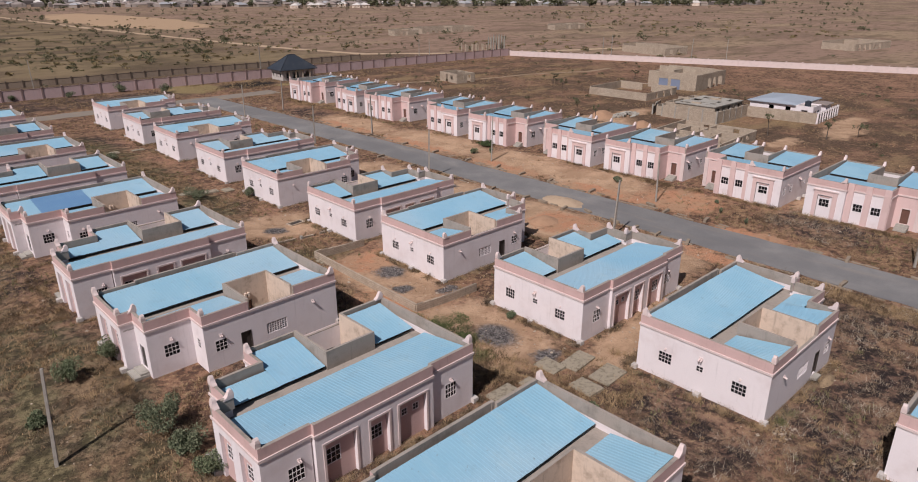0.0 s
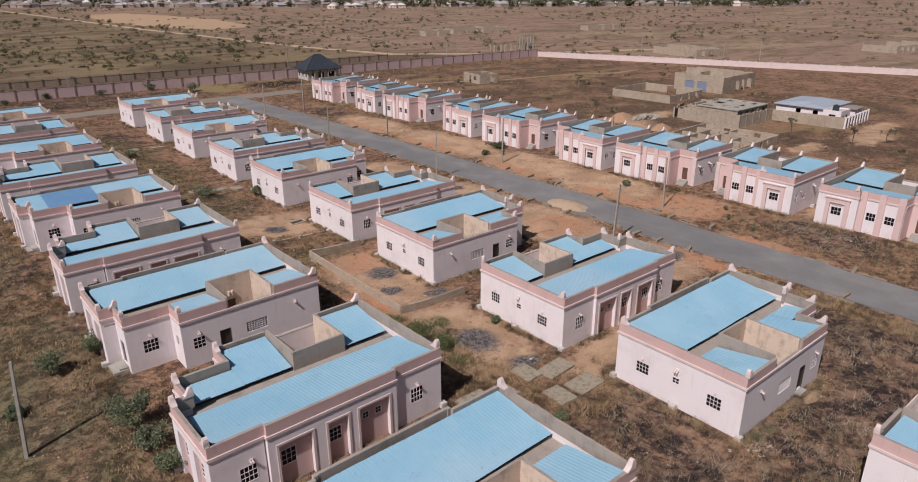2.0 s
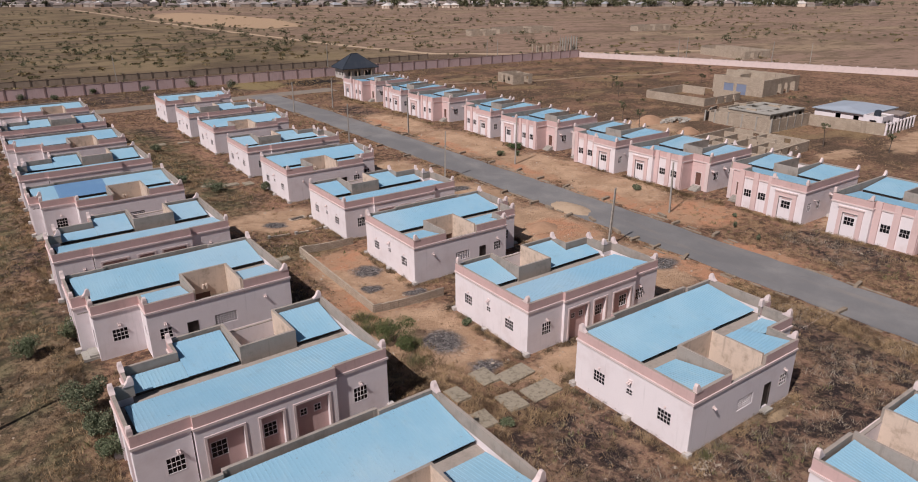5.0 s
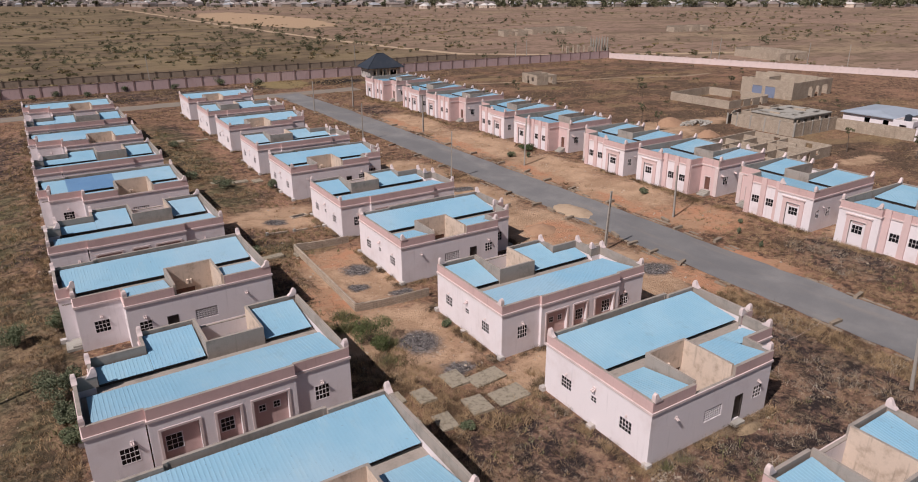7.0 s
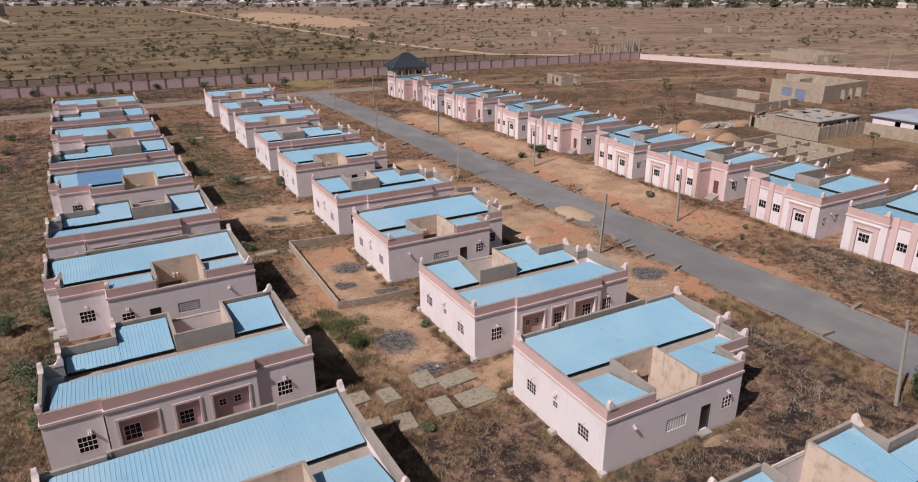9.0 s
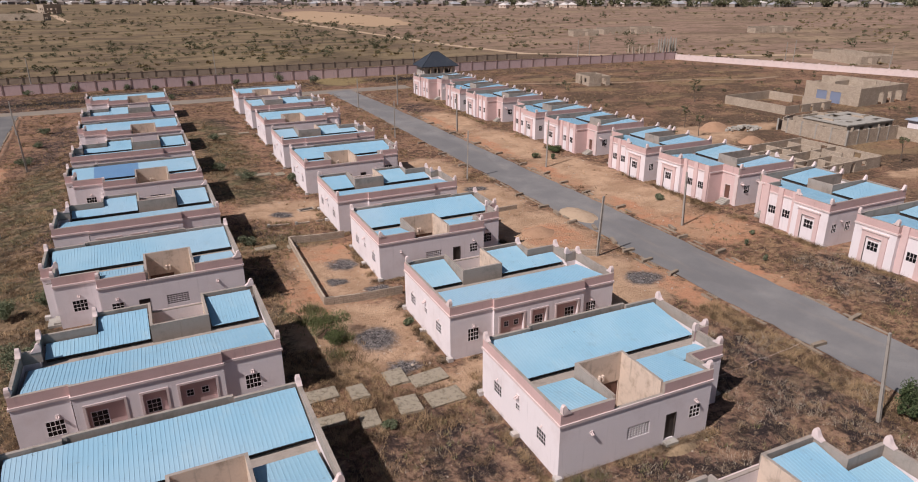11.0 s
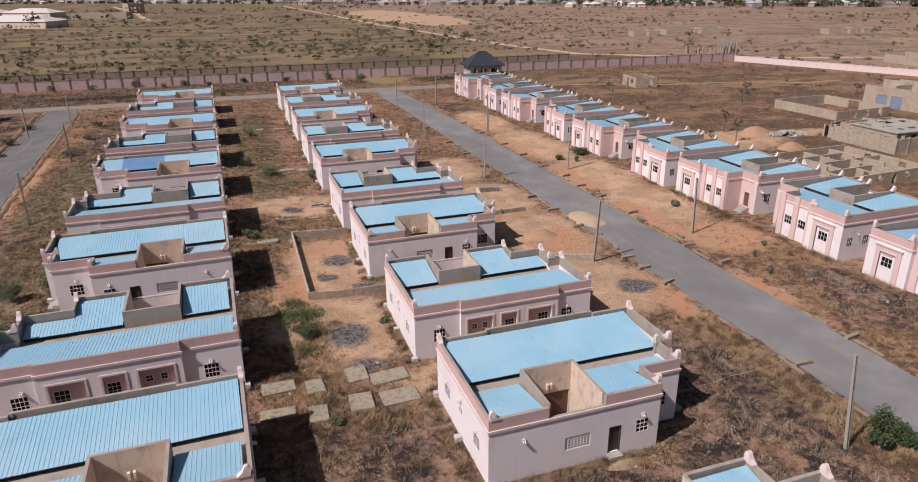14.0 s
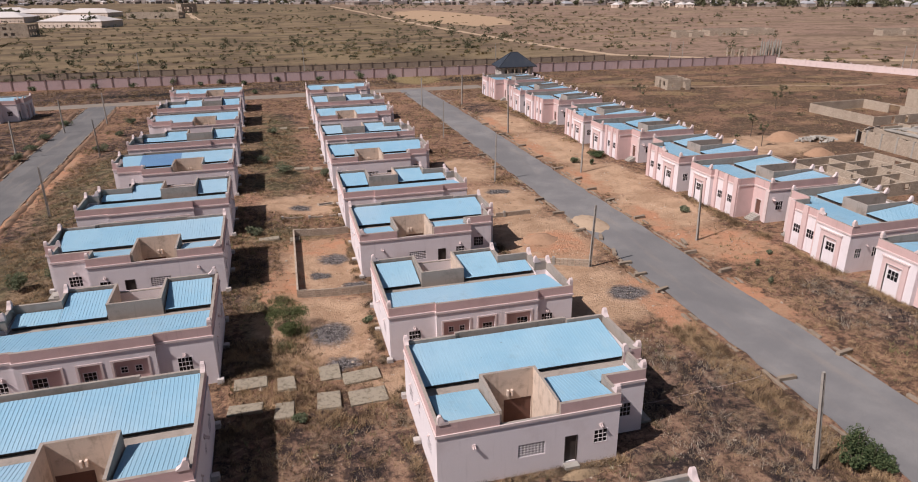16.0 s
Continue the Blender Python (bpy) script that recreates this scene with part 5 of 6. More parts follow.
plain("roof_slab", CONCRETE, u, [(0.13, 5.87, 0.13, 15.37, 3.6, 3.8)], "flat concrete slab")
bm = bmesh.new()
pts = [Vector((61.5 + 12.5 * k / 20, 19.6 + 0.05 * k + 0.06 * math.sin(k * 0.7), 0.55 + 0.05 * math.sin(k * 1.3))) for k in range(21)]
for a, b in zip(pts, pts[1:]):
    tube(bm, a, b, 0.008, 0.008, 4)
tagged(part("loose_cable", bm, PALE), "thin pale cable lying over the weeds", "cable")
shell("small_block_shell", "small roofless block shell with pillars", 150.5, 162.5,
      [("y", 0, -0.12, 9.6, 3.0, [win_hole(2, 1.4), door_hole(5, 1.2, 2.4)]), ("x", 0, 0.12, 7, 3.0, [(1.2, 2.6, 0.9, 2.4), (4, 5.6, -0.3, 2.4)]), ("x", 9.5, 0.12, 7, 3.0, []), ("y", 7, -0.12, 9.6, 2.9, [win_hole(2), win_hole(6)]), ("x", 5, 0.14, 6.8, 3.0, [door_hole(3)])], -8)
for bx, by, w, d, lab in ((259, 334, 16, 9, "long roofless block shell far off in the field"), (272, 160, 14, 26, "half-built block row beyond the pink wall"), (283, 337, 38, 12, "low block walls far off in the field"), (368, 300, 26, 8, "low block walls far off in the field"), (352, 110, 30, 16, "low block walls far off in the field")):
    shell("far_block_shell", lab, bx, by, [("x", 0, 0, w, 3.2, [(3 + 4.2 * i, 5 + 4.2 * i, 0.2, 2.6) for i in range(int((w - 5) / 4.2))]), ("x", d, 0, w, 3.6, []), ("y", 0, 0.14, d - 0.14, 3.0, []), ("y", w, 0.14, d - 0.14, 3.4, []), ("y", w * 0.6, 0.14, d - 0.14, 3.6, [])], -12)


# bare columns and stub walls beyond the boundary
for k in range(9):
    c = thing("bare_column", "tall bare concrete column of an unbuilt house", "column", "bare columns beyond the wall")
    plain("shaft", CONCRETE, c, [(-0.22, 0.22, -0.22, 0.22, -0.3, 6.0 + 0.3 * (k % 3))])
    for q in (-0.12, 0.12):
        plain("rebar", STEEL, c, [(q - 0.02, q + 0.02, -0.02, 0.02, 6.0, 7.2)])
    c.matrix_basis = pose(237.5 + 2.4 * (k % 3) + 0.5 * (k // 3), 230.5 - 1.2 * (k % 3) + 2.2 * (k // 3), 0, 0, 0, -12)
for k in range(10):
    c = thing("wall_stub", "short upright stub of bare block wall in the field", "wall", "stub walls beyond the wall")
    plain("body", BLOCKS, c, [(-0.6, 0.6, -0.15, 0.15, -0.3, 2.6 + 0.35 * (k % 3)), (-0.7, -0.4, -0.3, 0.3, -0.3, 2.9 + 0.2 * (k % 2))])
    c.matrix_basis = pose(226.0 + 2.1 * (k % 5), 236.5 + 4.0 * (k // 5) - 1.3 * (k % 5), 0, 0, 0, 70 * (k % 2) - 15)


# ---- pavilion with dark hipped roof ----
def hip_roof(bm, x0, x1, y0, y1, z0, z1, ridge=0.15, over=0.9):
    a = [(x0 - over, y0 - over), (x1 + over, y0 - over), (x1 + over, y1 + over), (x0 - over, y1 + over)]
    cx, cy, hx = (x0 + x1) / 2, (y0 + y1) / 2, (x1 - x0) * ridge
    lo = [bm.verts.new((*p, z0)) for p in a]
    under = [bm.verts.new((*p, z0 - 0.22)) for p in a]
    r0, r1 = bm.verts.new((cx - hx, cy, z1)), bm.verts.new((cx + hx, cy, z1))
    bm.faces.new((lo[0], lo[1], r1, r0))
    bm.faces.new((lo[1], lo[2], r1))
    bm.faces.new((lo[2], lo[3], r0, r1))
    bm.faces.new((lo[3], lo[0], r0))
    for i in range(4):
        bm.faces.new((under[i], under[(i + 1) % 4], lo[(i + 1) % 4], lo[i]))
    bm.faces.new(under[::-1])


def gatehouse():
    h = thing("gatehouse", "square block building with steep dark blue roof by a wall", "building")
    X0, X1, Y0, Y1 = -6.5, 6.5, -5.5, 4.0
    bm = bmesh.new()
    slab(bm, "x", Y0, Y0 + 0.23, X0, X1, -0.3, 3.6, [(-4.9, -3.7, 1.0, 2.6), (-2.2, 0.2, -0.3, 2.7), (1.6, 4.9, 1.0, 2.7)])
    slab(bm, "x", Y1 - 0.23, Y1, X0, X1, -0.3, 3.6)
    slab(bm, "y", X0, X0 + 0.23, Y0 + 0.23, Y1 - 0.23, -0.3, 3.6, [(-4.2, -3.2, 1.0, 2.4), (-1.8, -1.1, 1.0, 2.4), (-0.7, 0.0, 1.0, 2.4), (2.0, 3.0, 1.0, 2.4)])
    slab(bm, "y", X1 - 0.23, X1, Y0 + 0.23, Y1 - 0.23, -0.3, 3.6, [(-3, -1.8, 1.0, 2.4), (1, 2.2, 1.0, 2.4)])
    part("wall", bm, OLDWASH, h, "grey-white rendered walls")
    bm = bmesh.new()
    hip_roof(bm, X0, X1, Y0, Y1, 3.7, 8.3, 0.1, 1.2)
    bmesh.ops.recalc_face_normals(bm, faces=bm.faces[:])
    part("roof", bm, SLATE, h, "steep dark blue sheet roof")
    bm = bmesh.new()
    for s in (-1, 1):
        for e in (-1, 1):
            tube(bm, (s * 7.6, -0.75 + e * 5.9, 3.75), (s * 1.3, -0.75, 8.32), 0.12, 0.12, 6)
    tube(bm, (-1.3, -0.75, 8.33), (1.3, -0.75, 8.33), 0.13, 0.13, 6)
    part("ridge_cap", bm, SLATE, h)
    for x in (-4.0, -1.2, 1.6, 4.6):
        plain("pillar", BLOCKS, h, [(x - 0.2, x + 0.2, Y0 - 0.9, Y0 - 0.5, -0.3, 3.55)], "porch pillar")
    h.matrix_basis = pose(118.8, 211.5, 0, 0, 0, -4) @ Matrix.Diagonal((0.88, 0.88, 0.96, 1))
    return h


gatehouse()
# ---- other houses ----
def simple_house(name, label, w, d, h, roof_mat, wall_mat, top, group="", openings=True):
    t = thing(name, label, "house", group)
    bm = bmesh.new()
    holes = [(1.5 + 4 * i, 2.7 + 4 * i, 1.0, 2.3) for i in range(int((w - 2) / 4))] if openings else []
    slab(bm, "x", 0, 0.2, 0, w, -0.3, h, holes)
    slab(bm, "x", d - 0.2, d, 0, w, -0.3, h, holes)
    slab(bm, "y", 0, 0.2, 0.2, d - 0.2, -0.3, h, [(a[0], a[1], 1.0, 2.3) for a in holes if a[1] < d - 1])
    slab(bm, "y", w - 0.2, w, 0.2, d - 0.2, -0.3, h)
    part("wall", bm, wall_mat, t)
    bm = bmesh.new()
    hip_roof(bm, 0, w, 0, d, h + 0.24, top, 0.28, 0.5)
    bmesh.ops.recalc_face_normals(bm, faces=bm.faces[:])
    part("roof", bm, roof_mat, t)
    return t


PALEROOF = surface("pale_grey_roof_sheet", (0.34, 0.38, 0.44), (0.28, 0.31, 0.36), 0.05, 0.3, 0.5)
WHITEROOF = surface("white_roof_sheet", (0.60, 0.555, 0.53), (0.48, 0.43, 0.40), 0.05, 0.02, 0.5)
RUSTROOF = surface("rusty_roof_sheet", (0.24, 0.19, 0.17), (0.30, 0.26, 0.24), 0.1, 0.02, 0.6)
GREYROOF = surface("grey_roof_sheet", (0.34, 0.34, 0.36), (0.26, 0.25, 0.25), 0.1, 0.02, 0.6)

o = simple_house("finished_bungalow", "white bungalow with pale grey sheet roof in a walled yard", 14.2, 11.5, 2.75, PALEROOF, WHITE, 3.75)
o.matrix_basis = pose(170.6, 63.4, 0, 0, 0, 1)
p = thing("porch_block", "white flat-roofed porch block with a dark water tank", "building")
bm = bmesh.new()
slab(bm, "y", 0, 0.2, 0, 4.0, -0.3, 3.3, [(1.2, 2.6, 0.2, 2.4)])
slab(bm, "y", 5.2, 5.4, 0, 4.0, -0.3, 3.3)
slab(bm, "x", 0, 0.2, 0.2, 5.2, -0.3, 3.3, [(1.0, 2.4, 0.9, 2.2), (3.0, 4.4, 0.9, 2.2)])
slab(bm, "x", 3.8, 4.0, 0.2, 5.2, -0.3, 3.3)
part("wall", bm, WHITE, p)
plain("roof_slab", OLDWASH, p, [(0.2, 5.2, 0.2, 3.8, 2.9, 3.06)], "white flat roof")
tank = bmesh.new()
tube(tank, (2.0, 2.0, 3.06), (2.0, 2.0, 4.2), 0.72, 0.68, 14)
tube(tank, (2.0, 2.0, 4.2), (2.0, 2.0, 4.42), 0.68, 0.22, 14)
part("water_tank", tank, SLATE, p, "dark round water tank")
p.matrix_basis = pose(167.6, 58.6, 0, 0, 0, 2)
o = simple_house("gate_shelter", "small open shelter with a brown sheet roof", 3.6, 2.8, 2.9, RUSTROOF, WHITE, 3.5)
o.matrix_basis = pose(175.0, 58.4, 0, 0, 0, 3)
fence = tagged(new("wall_pillars"), "white pillars with dark railings along a yard", "fence", kind="structure")
for k in range(9):
    plain("post", WHITE, fence, [(1.8 * k - 0.2, 1.8 * k + 0.2, -0.2, 0.2, -0.3, 2.5), (1.8 * k - 0.26, 1.8 * k + 0.26, -0.26, 0.26, 2.5, 2.62)])
    if k < 8:
        plain("wall_panel", CEMENT, fence, [(1.8 * k + 0.2, 1.8 * k + 1.6, -0.1, 0.1, -0.3, 0.5)])
        plain("railing", DOOR_AND_SHADE, fence, [(1.8 * k + 0.2 + 0.2 * q, 1.8 * k + 0.26 + 0.2 * q, -0.03, 0.03, 0.5, 2.1) for q in range(7)] + [(1.8 * k + 0.2, 1.8 * k + 1.6, -0.035, 0.035, 2.1, 2.18)], "dark steel railing")
fence.matrix_basis = pose(165.2, 56.5, 0, 0, 0, 3)
block_run("wall_compound", [(163.2, 72.2), (164.8, 56.6)], 2.6, "bare block yard wall beside a white bungalow", 0.0, 12, posts=False)

# far settlement: its near edge runs straight across the plain
def town_edge(ang):
    return min(1500.0, 885 / max(0.2, 0.69 * math.sin(ang) + 0.72 * math.cos(ang)))


far_kinds = [simple_house("far_house", "far small house at the settlement's edge", 16, 10, 3.2, m, wmat, 5.6, "far settlement", False) for m, wmat in ((WHITEROOF, CREAM), (RUSTROOF, CEMENT), (GREYROOF, CEMENT), (RUSTROOF, BROWNBLOCK))]
rng = random.Random(5)
first_far = {}
for k in range(300):
    ang = rng.uniform(-0.30, 1.08)
    r = town_edge(ang) * (rng.uniform(1.01, 1.35) if k % 2 else rng.uniform(1.01, 1.06))
    x, y = 20 + r * math.sin(ang), r * math.cos(ang)
    i = rng.choice((0, 1, 1, 1, 1, 2, 2, 2, 2, 3, 3, 3, 3, 3))
    s = rng.uniform(0.5, 0.95)
    m = pose(x, y, 0, 0, 0, rng.uniform(0, 180)) @ Matrix.Diagonal((s, s, rng.uniform(0.9, 1.2), 1))
    if i in first_far:
        copy_thing(far_kinds[i], m)
    else:
        first_far[i] = m
for i, m in first_far.items():
    far_kinds[i].matrix_basis = m
for x, y, w, d, h, top, rz in ((-246, 892, 62, 26, 4.5, 9, -28), (-186, 858, 58, 24, 4.5, 9, -29), (-149, 634, 60, 26, 5, 9.5, -27), (-262, 752, 75, 28, 5, 10, -14), (-300, 960, 50, 22, 5, 9, -10)):
    o = simple_house("school_block", "long cream block with wide white sheet roof far off", w, d, h, WHITEROOF, CREAM, top, "far white roofed blocks")
    o.matrix_basis = pose(x, y, 0, 0, 0, rz)
for k in range(5):
    o = simple_house("far_cottage", "small cream house with pale roof by the far trees", 13, 10, 3.2, WHITEROOF, CREAM, 6.0, "pale houses by the trees")
    o.matrix_basis = pose(446 + 19 * k + 6 * (k % 2), 764 - 13.5 * k + 12 * (k % 3), 0, 0, 0, 40 + 25 * (k % 3))
for x, y, w, d, h, rz, lab in ((-160, 512, 40, 18, 8, -4, "two-storey grey block building without a roof"), (-105, 766, 54, 16, 6, -16, "ruined dark block shell far off"), (-66, 898, 19, 15, 11, 30, "tall grey unfinished block tower far off")):
    rows = [1.2, 5.0] if h > 7 else [1.2]
    shell("far_block_building", lab, x, y, [("x", 0, 0, w, h, [(2 + 4.5 * i, 4.4 + 4.5 * i, z, z + 1.8) for i in range(int((w - 3) / 4.5)) for z in rows]), ("x", d, 0, w, h, []), ("y", 0, 0.14, d - 0.14, h, [(2 + 4.5 * i, 4 + 4.5 * i, z, z + 1.8) for i in range(int((d - 3) / 4.5)) for z in rows]), ("y", w, 0.14, d - 0.14, h, [(2 + 4.5 * i, 4 + 4.5 * i, z, z + 1.8) for i in range(int((d - 3) / 4.5)) for z in rows]), ("y", w / 2, 0.14, d - 0.14, h, [])], rz)

# the town behind: low roofs too many and too far to tell apart
g = np.random.default_rng(77)
n = 2600
ang = g.uniform(-0.55, 1.15, n)
rad = np.array([town_edge(a) for a in ang]) * (1.03 + 1.6 * g.random(n) ** 1.4)
cx, cy = 20 + rad * np.sin(ang), rad * np.cos(ang)
corner = np.array([(-1, -1, 0), (1, -1, 0), (1, 1, 0), (-1, 1, 0), (-1, -1, 1), (1, -1, 1), (1, 1, 1), (-1, 1, 1), (-0.3, 0, 1.45), (0.3, 0, 1.45)])
sz = np.stack([g.uniform(4, 10, n), g.uniform(3, 7, n), g.uniform(2.6, 5.0, n)], -1)
tv = corner[None] * sz[:, None]
th = g.uniform(0, 3.14, n)[:, None]
tv = np.stack([tv[..., 0] * np.cos(th) - tv[..., 1] * np.sin(th) + cx[:, None], tv[..., 0] * np.sin(th) + tv[..., 1] * np.cos(th) + cy[:, None], tv[..., 2]], -1)
quads = np.array([(0, 1, 5, 4), (1, 2, 6, 5), (2, 3, 7, 6), (3, 0, 4, 7), (4, 5, 9, 8), (6, 7, 8, 9), (5, 6, 9, 9), (7, 4, 8, 8)])
faces = (quads[None] + 10 * np.arange(n)[:, None, None]).reshape(-1, 4)
me = bpy.data.meshes.new("far_town")
me.from_pydata(tv.reshape(-1, 3).tolist(), [], [tuple(dict.fromkeys(q)) for q in faces.tolist()])
tn = Nodes("mixed_town_roofs", 0.8, 0.0, 0.2)
isl = tn.t.nodes.new("ShaderNodeNewGeometry").outputs["Random Per Island"]
tcol = tn.mix(tn.ramp(isl, 0.0, 0.85), (0.105, 0.090, 0.088), (0.30, 0.255, 0.235))
tcol = tn.mix(tn.ramp(isl, 0.94, 0.95), tcol, (0.66, 0.62, 0.60))
me.materials.append(tn.color(tcol).mat)
tagged(new("far_town", me), "dense low grey and rusty roofs of a far town", "town", kind="stuff")

# ---- plants ----
def leaf_mat(name, a, b, rough=0.8):
    n = Nodes(name, rough, 0.0, 0.15)
    isl = n.t.nodes.new("ShaderNodeNewGeometry").outputs["Random Per Island"]
    n.color(n.mix(isl, a, b))
    return n.mat


def dry_mat(name, light, dark, freq):
    """Blades that go by patches from light to dark, and a little from one to the next."""
    n = Nodes(name, 0.9, 0.0, 0.1)
    isl = n.t.nodes.new("ShaderNodeNewGeometry").outputs["Random Per Island"]
    patch = n.ramp(n.noise(freq, 4, 0.6, distort=1.0), 0.43, 0.57)
    fac = n.math("ADD", n.math("MULTIPLY", patch, 0.72), n.math("MULTIPLY", isl, 0.28))
    n.color(n.mix(fac, light, dark))
    return n.mat


STRAW = dry_mat("dry_straw_blades", (0.430, 0.300, 0.178), (0.100, 0.066, 0.042), 0.5)
WEED = dry_mat("dark_dry_weeds", (0.310, 0.232, 0.165), (0.026, 0.021, 0.019), 0.75)
OLIVE = leaf_mat("olive_weed_blades", (0.080, 0.088, 0.038), (0.270, 0.245, 0.125))
DEEPLEAF = leaf_mat("feathery_green_leaves", (0.040, 0.058, 0.022), (0.165, 0.180, 0.078))
LEAF = leaf_mat("dusty_green_leaves", (0.050, 0.070, 0.035), (0.225, 0.245, 0.150))
FRESH = leaf_mat("fresh_green_leaves", (0.026, 0.046, 0.020), (0.105, 0.130, 0.060))
GREYLEAF = leaf_mat("grey_green_leaves", (0.045, 0.060, 0.034), (0.235, 0.250, 0.160))
FARLEAF = leaf_mat("far_scrub_leaves", (0.055, 0.060, 0.034), (0.150, 0.140, 0.085))
ASHSTICK = leaf_mat("burnt_stick_ash", (0.04, 0.036, 0.035), (0.36, 0.34, 0.34))
TWIG = surface("dry_bark", (0.13, 0.10, 0.08), (0.08, 0.06, 0.05), 0.1, 2.0)
NP = np.random.default_rng(7)


def mesh_from(name, verts, faces, mat, label, category, kind="stuff"):
    me = bpy.data.meshes.new(name)
    me.from_pydata(verts.tolist(), [], faces.tolist())
    me.materials.append(mat)
    return tagged(new(name, me), label, category, kind=kind)


def inside(x, y, spots, grow=1.0):
    hit = np.zeros(len(x), bool)
    for cx, cy, rx, ry in spots:
        hit |= ((x - cx) / (rx * grow)) ** 2 + ((y - cy) / (ry * grow)) ** 2 < 1
    return hit


def built(x, y):
    """Where houses and streets stand."""
    b = (x > 74.9) & (x < 83.9) | (abs(x + 5.2 + (y - 83) * 0.044) < 4.3) & (y < 190) | (y > 185.5) & (y < 193.5)
    for n in range(10):
        b |= (x > MID_X - 0.2) & (x < MID_X + 17.4) & (y > MID_Y[n] - 0.2) & (y < MID_Y[n] + DEP + 0.6)
        if LEFT_Y[n] is not None:
            xl = 30.9 - 0.0150 * (LEFT_Y[n] - 20)
            b |= (x > xl - 18.3) & (x < xl + 0.3) & (y > LEFT_Y[n] - 0.6) & (y < LEFT_Y[n] + DEP + 0.3)
    for y0, way, front in STREET:
        lo = y0 - (STREET_W if way < 0 else 0)
        b |= (x > front - 0.2) & (x < front + 14.0) & (y > lo - 0.2) & (y < lo + STREET_W + 0.2)
    for sx, sy, sw, sd, _ in SLABS:
        b |= (abs(x - sx) < sw / 2) & (abs(y - sy) < sd / 2)
    return b


def tufts(x, y, size, blades, width, splay, rooted=True):
    """Thin leaning blades, a few to each root."""
    n = len(x)
    a = NP.uniform(0, 6.2832, (n, blades))
    ln = size[:, None] * NP.uniform(0.55, 1.15, (n, blades))
    sp = splay * NP.uniform(0.2, 1.3, (n, blades)) * ln
    bx = x[:, None] + NP.normal(0, 0.16, (n, blades)) * (0.5 + size[:, None])
    by = y[:, None] + NP.normal(0, 0.16, (n, blades)) * (0.5 + size[:, None])
    w = width * NP.uniform(0.6, 1.5, (n, blades))
    ta = NP.uniform(0, 6.2832, (n, blades))
    z0 = np.full((n, blades), -0.03)
    v = np.stack([np.stack([bx + w * np.cos(ta), by + w * np.sin(ta), z0], -1), np.stack([bx - w * np.cos(ta), by - w * np.sin(ta), z0], -1),
                  np.stack([bx + sp * np.cos(a), by + sp * np.sin(a), ln], -1)], 2).reshape(-1, 3)
    if rooted:
        v[:, 2] += lift(v[:, 0], v[:, 1])
    return v, np.arange(len(v)).reshape(-1, 3)


def patchy(x, y, f, seed):
    """A smooth field of about 0..1 for clumping."""
    g = np.random.default_rng(seed)
    s = np.zeros(len(x))
    for k in range(7):
        th, ph = g.uniform(0, 6.28, 2)
        q = f * g.uniform(0.5, 2.2)
        s += np.sin((x * np.cos(th) + y * np.sin(th)) * q + ph)
    return 0.5 + s / 7


def sow(n, x0, x1, y0, y1):
    x, y = NP.uniform(x0, x1, n), NP.uniform(y0, y1, n)
    ok = ~built(x, y)
    return x[ok], y[ok]


def along_walls(per):
    """Uneven growth at the feet of the bungalows."""
    xs, ys = [], []
    for n in range(10):
        rects = [(MID_X - 0.25, MID_X + 17.2, MID_Y[n] - 0.25, MID_Y[n] + DEP + 0.6)]
        if LEFT_Y[n] is not None:
            xl = 30.9 - 0.0150 * (LEFT_Y[n] - 20)
            rects.append((xl - 18.3, xl + 0.35, LEFT_Y[n] - 0.6, LEFT_Y[n] + DEP + 0.3))
        for x0, x1, y0, y1 in rects:
            k = int(per * 28 * (1.0 if y0 < 80 else 0.5))
            u, o = NP.uniform(0, 1, (4, k)), np.abs(NP.normal(0, 0.35, (4, k)))
            x = np.r_[x0 - o[0], x1 + o[1], x0 + u[2] * (x1 - x0), x0 + u[3] * (x1 - x0)]
            y = np.r_[y0 + u[0] * (y1 - y0), y0 + u[1] * (y1 - y0), y0 - o[2], y1 + o[3]]
            ok = patchy(x, y, 1.3, 40) + NP.normal(0, 0.1, len(x)) > 0.5
            xs.append(x[ok])
            ys.append(y[ok])
    x, y = np.concatenate(xs), np.concatenate(ys)
    ok = ~built(x, y)
    return x[ok], y[ok]


# straw grass, thick near and thinner farther off
xs, ys = [], []
for n, box4 in ((30000, (-12, 46, 0, 75)), (24000, (44, 97, -8, 75)), (26000, (-30, 97, 75, 130)), (20000, (-60, 115, 130, 228)), (16000, (112, 215, 20, 205)), (8000, (-60, 250, 190, 226))):
    x, y = sow(n, *box4)
    keep = ~inside(x, y, ASH) & (~inside(x, y, SAND, 1.05) | (NP.random(len(x)) < 0.05)) & (~inside(x, y, RED) | (NP.random(len(x)) < 0.16)) & (~inside(x, y, DARK[:4], 0.95) | (NP.random(len(x)) < 0.4)) & (patchy(x, y, 0.35, 1) + NP.normal(0, 0.12, len(x)) > 0.47)
    xs.append(x[keep])
    ys.append(y[keep])
x, y = np.concatenate(xs), np.concatenate(ys)
tall = inside(x, y, [(72.9, 18, 1.7, 13), (72.5, 95, 2, 30), (94.5, 95, 1.6, 40)])
x2, y2 = sow(1500, 71.3, 74.4, 5, 31)
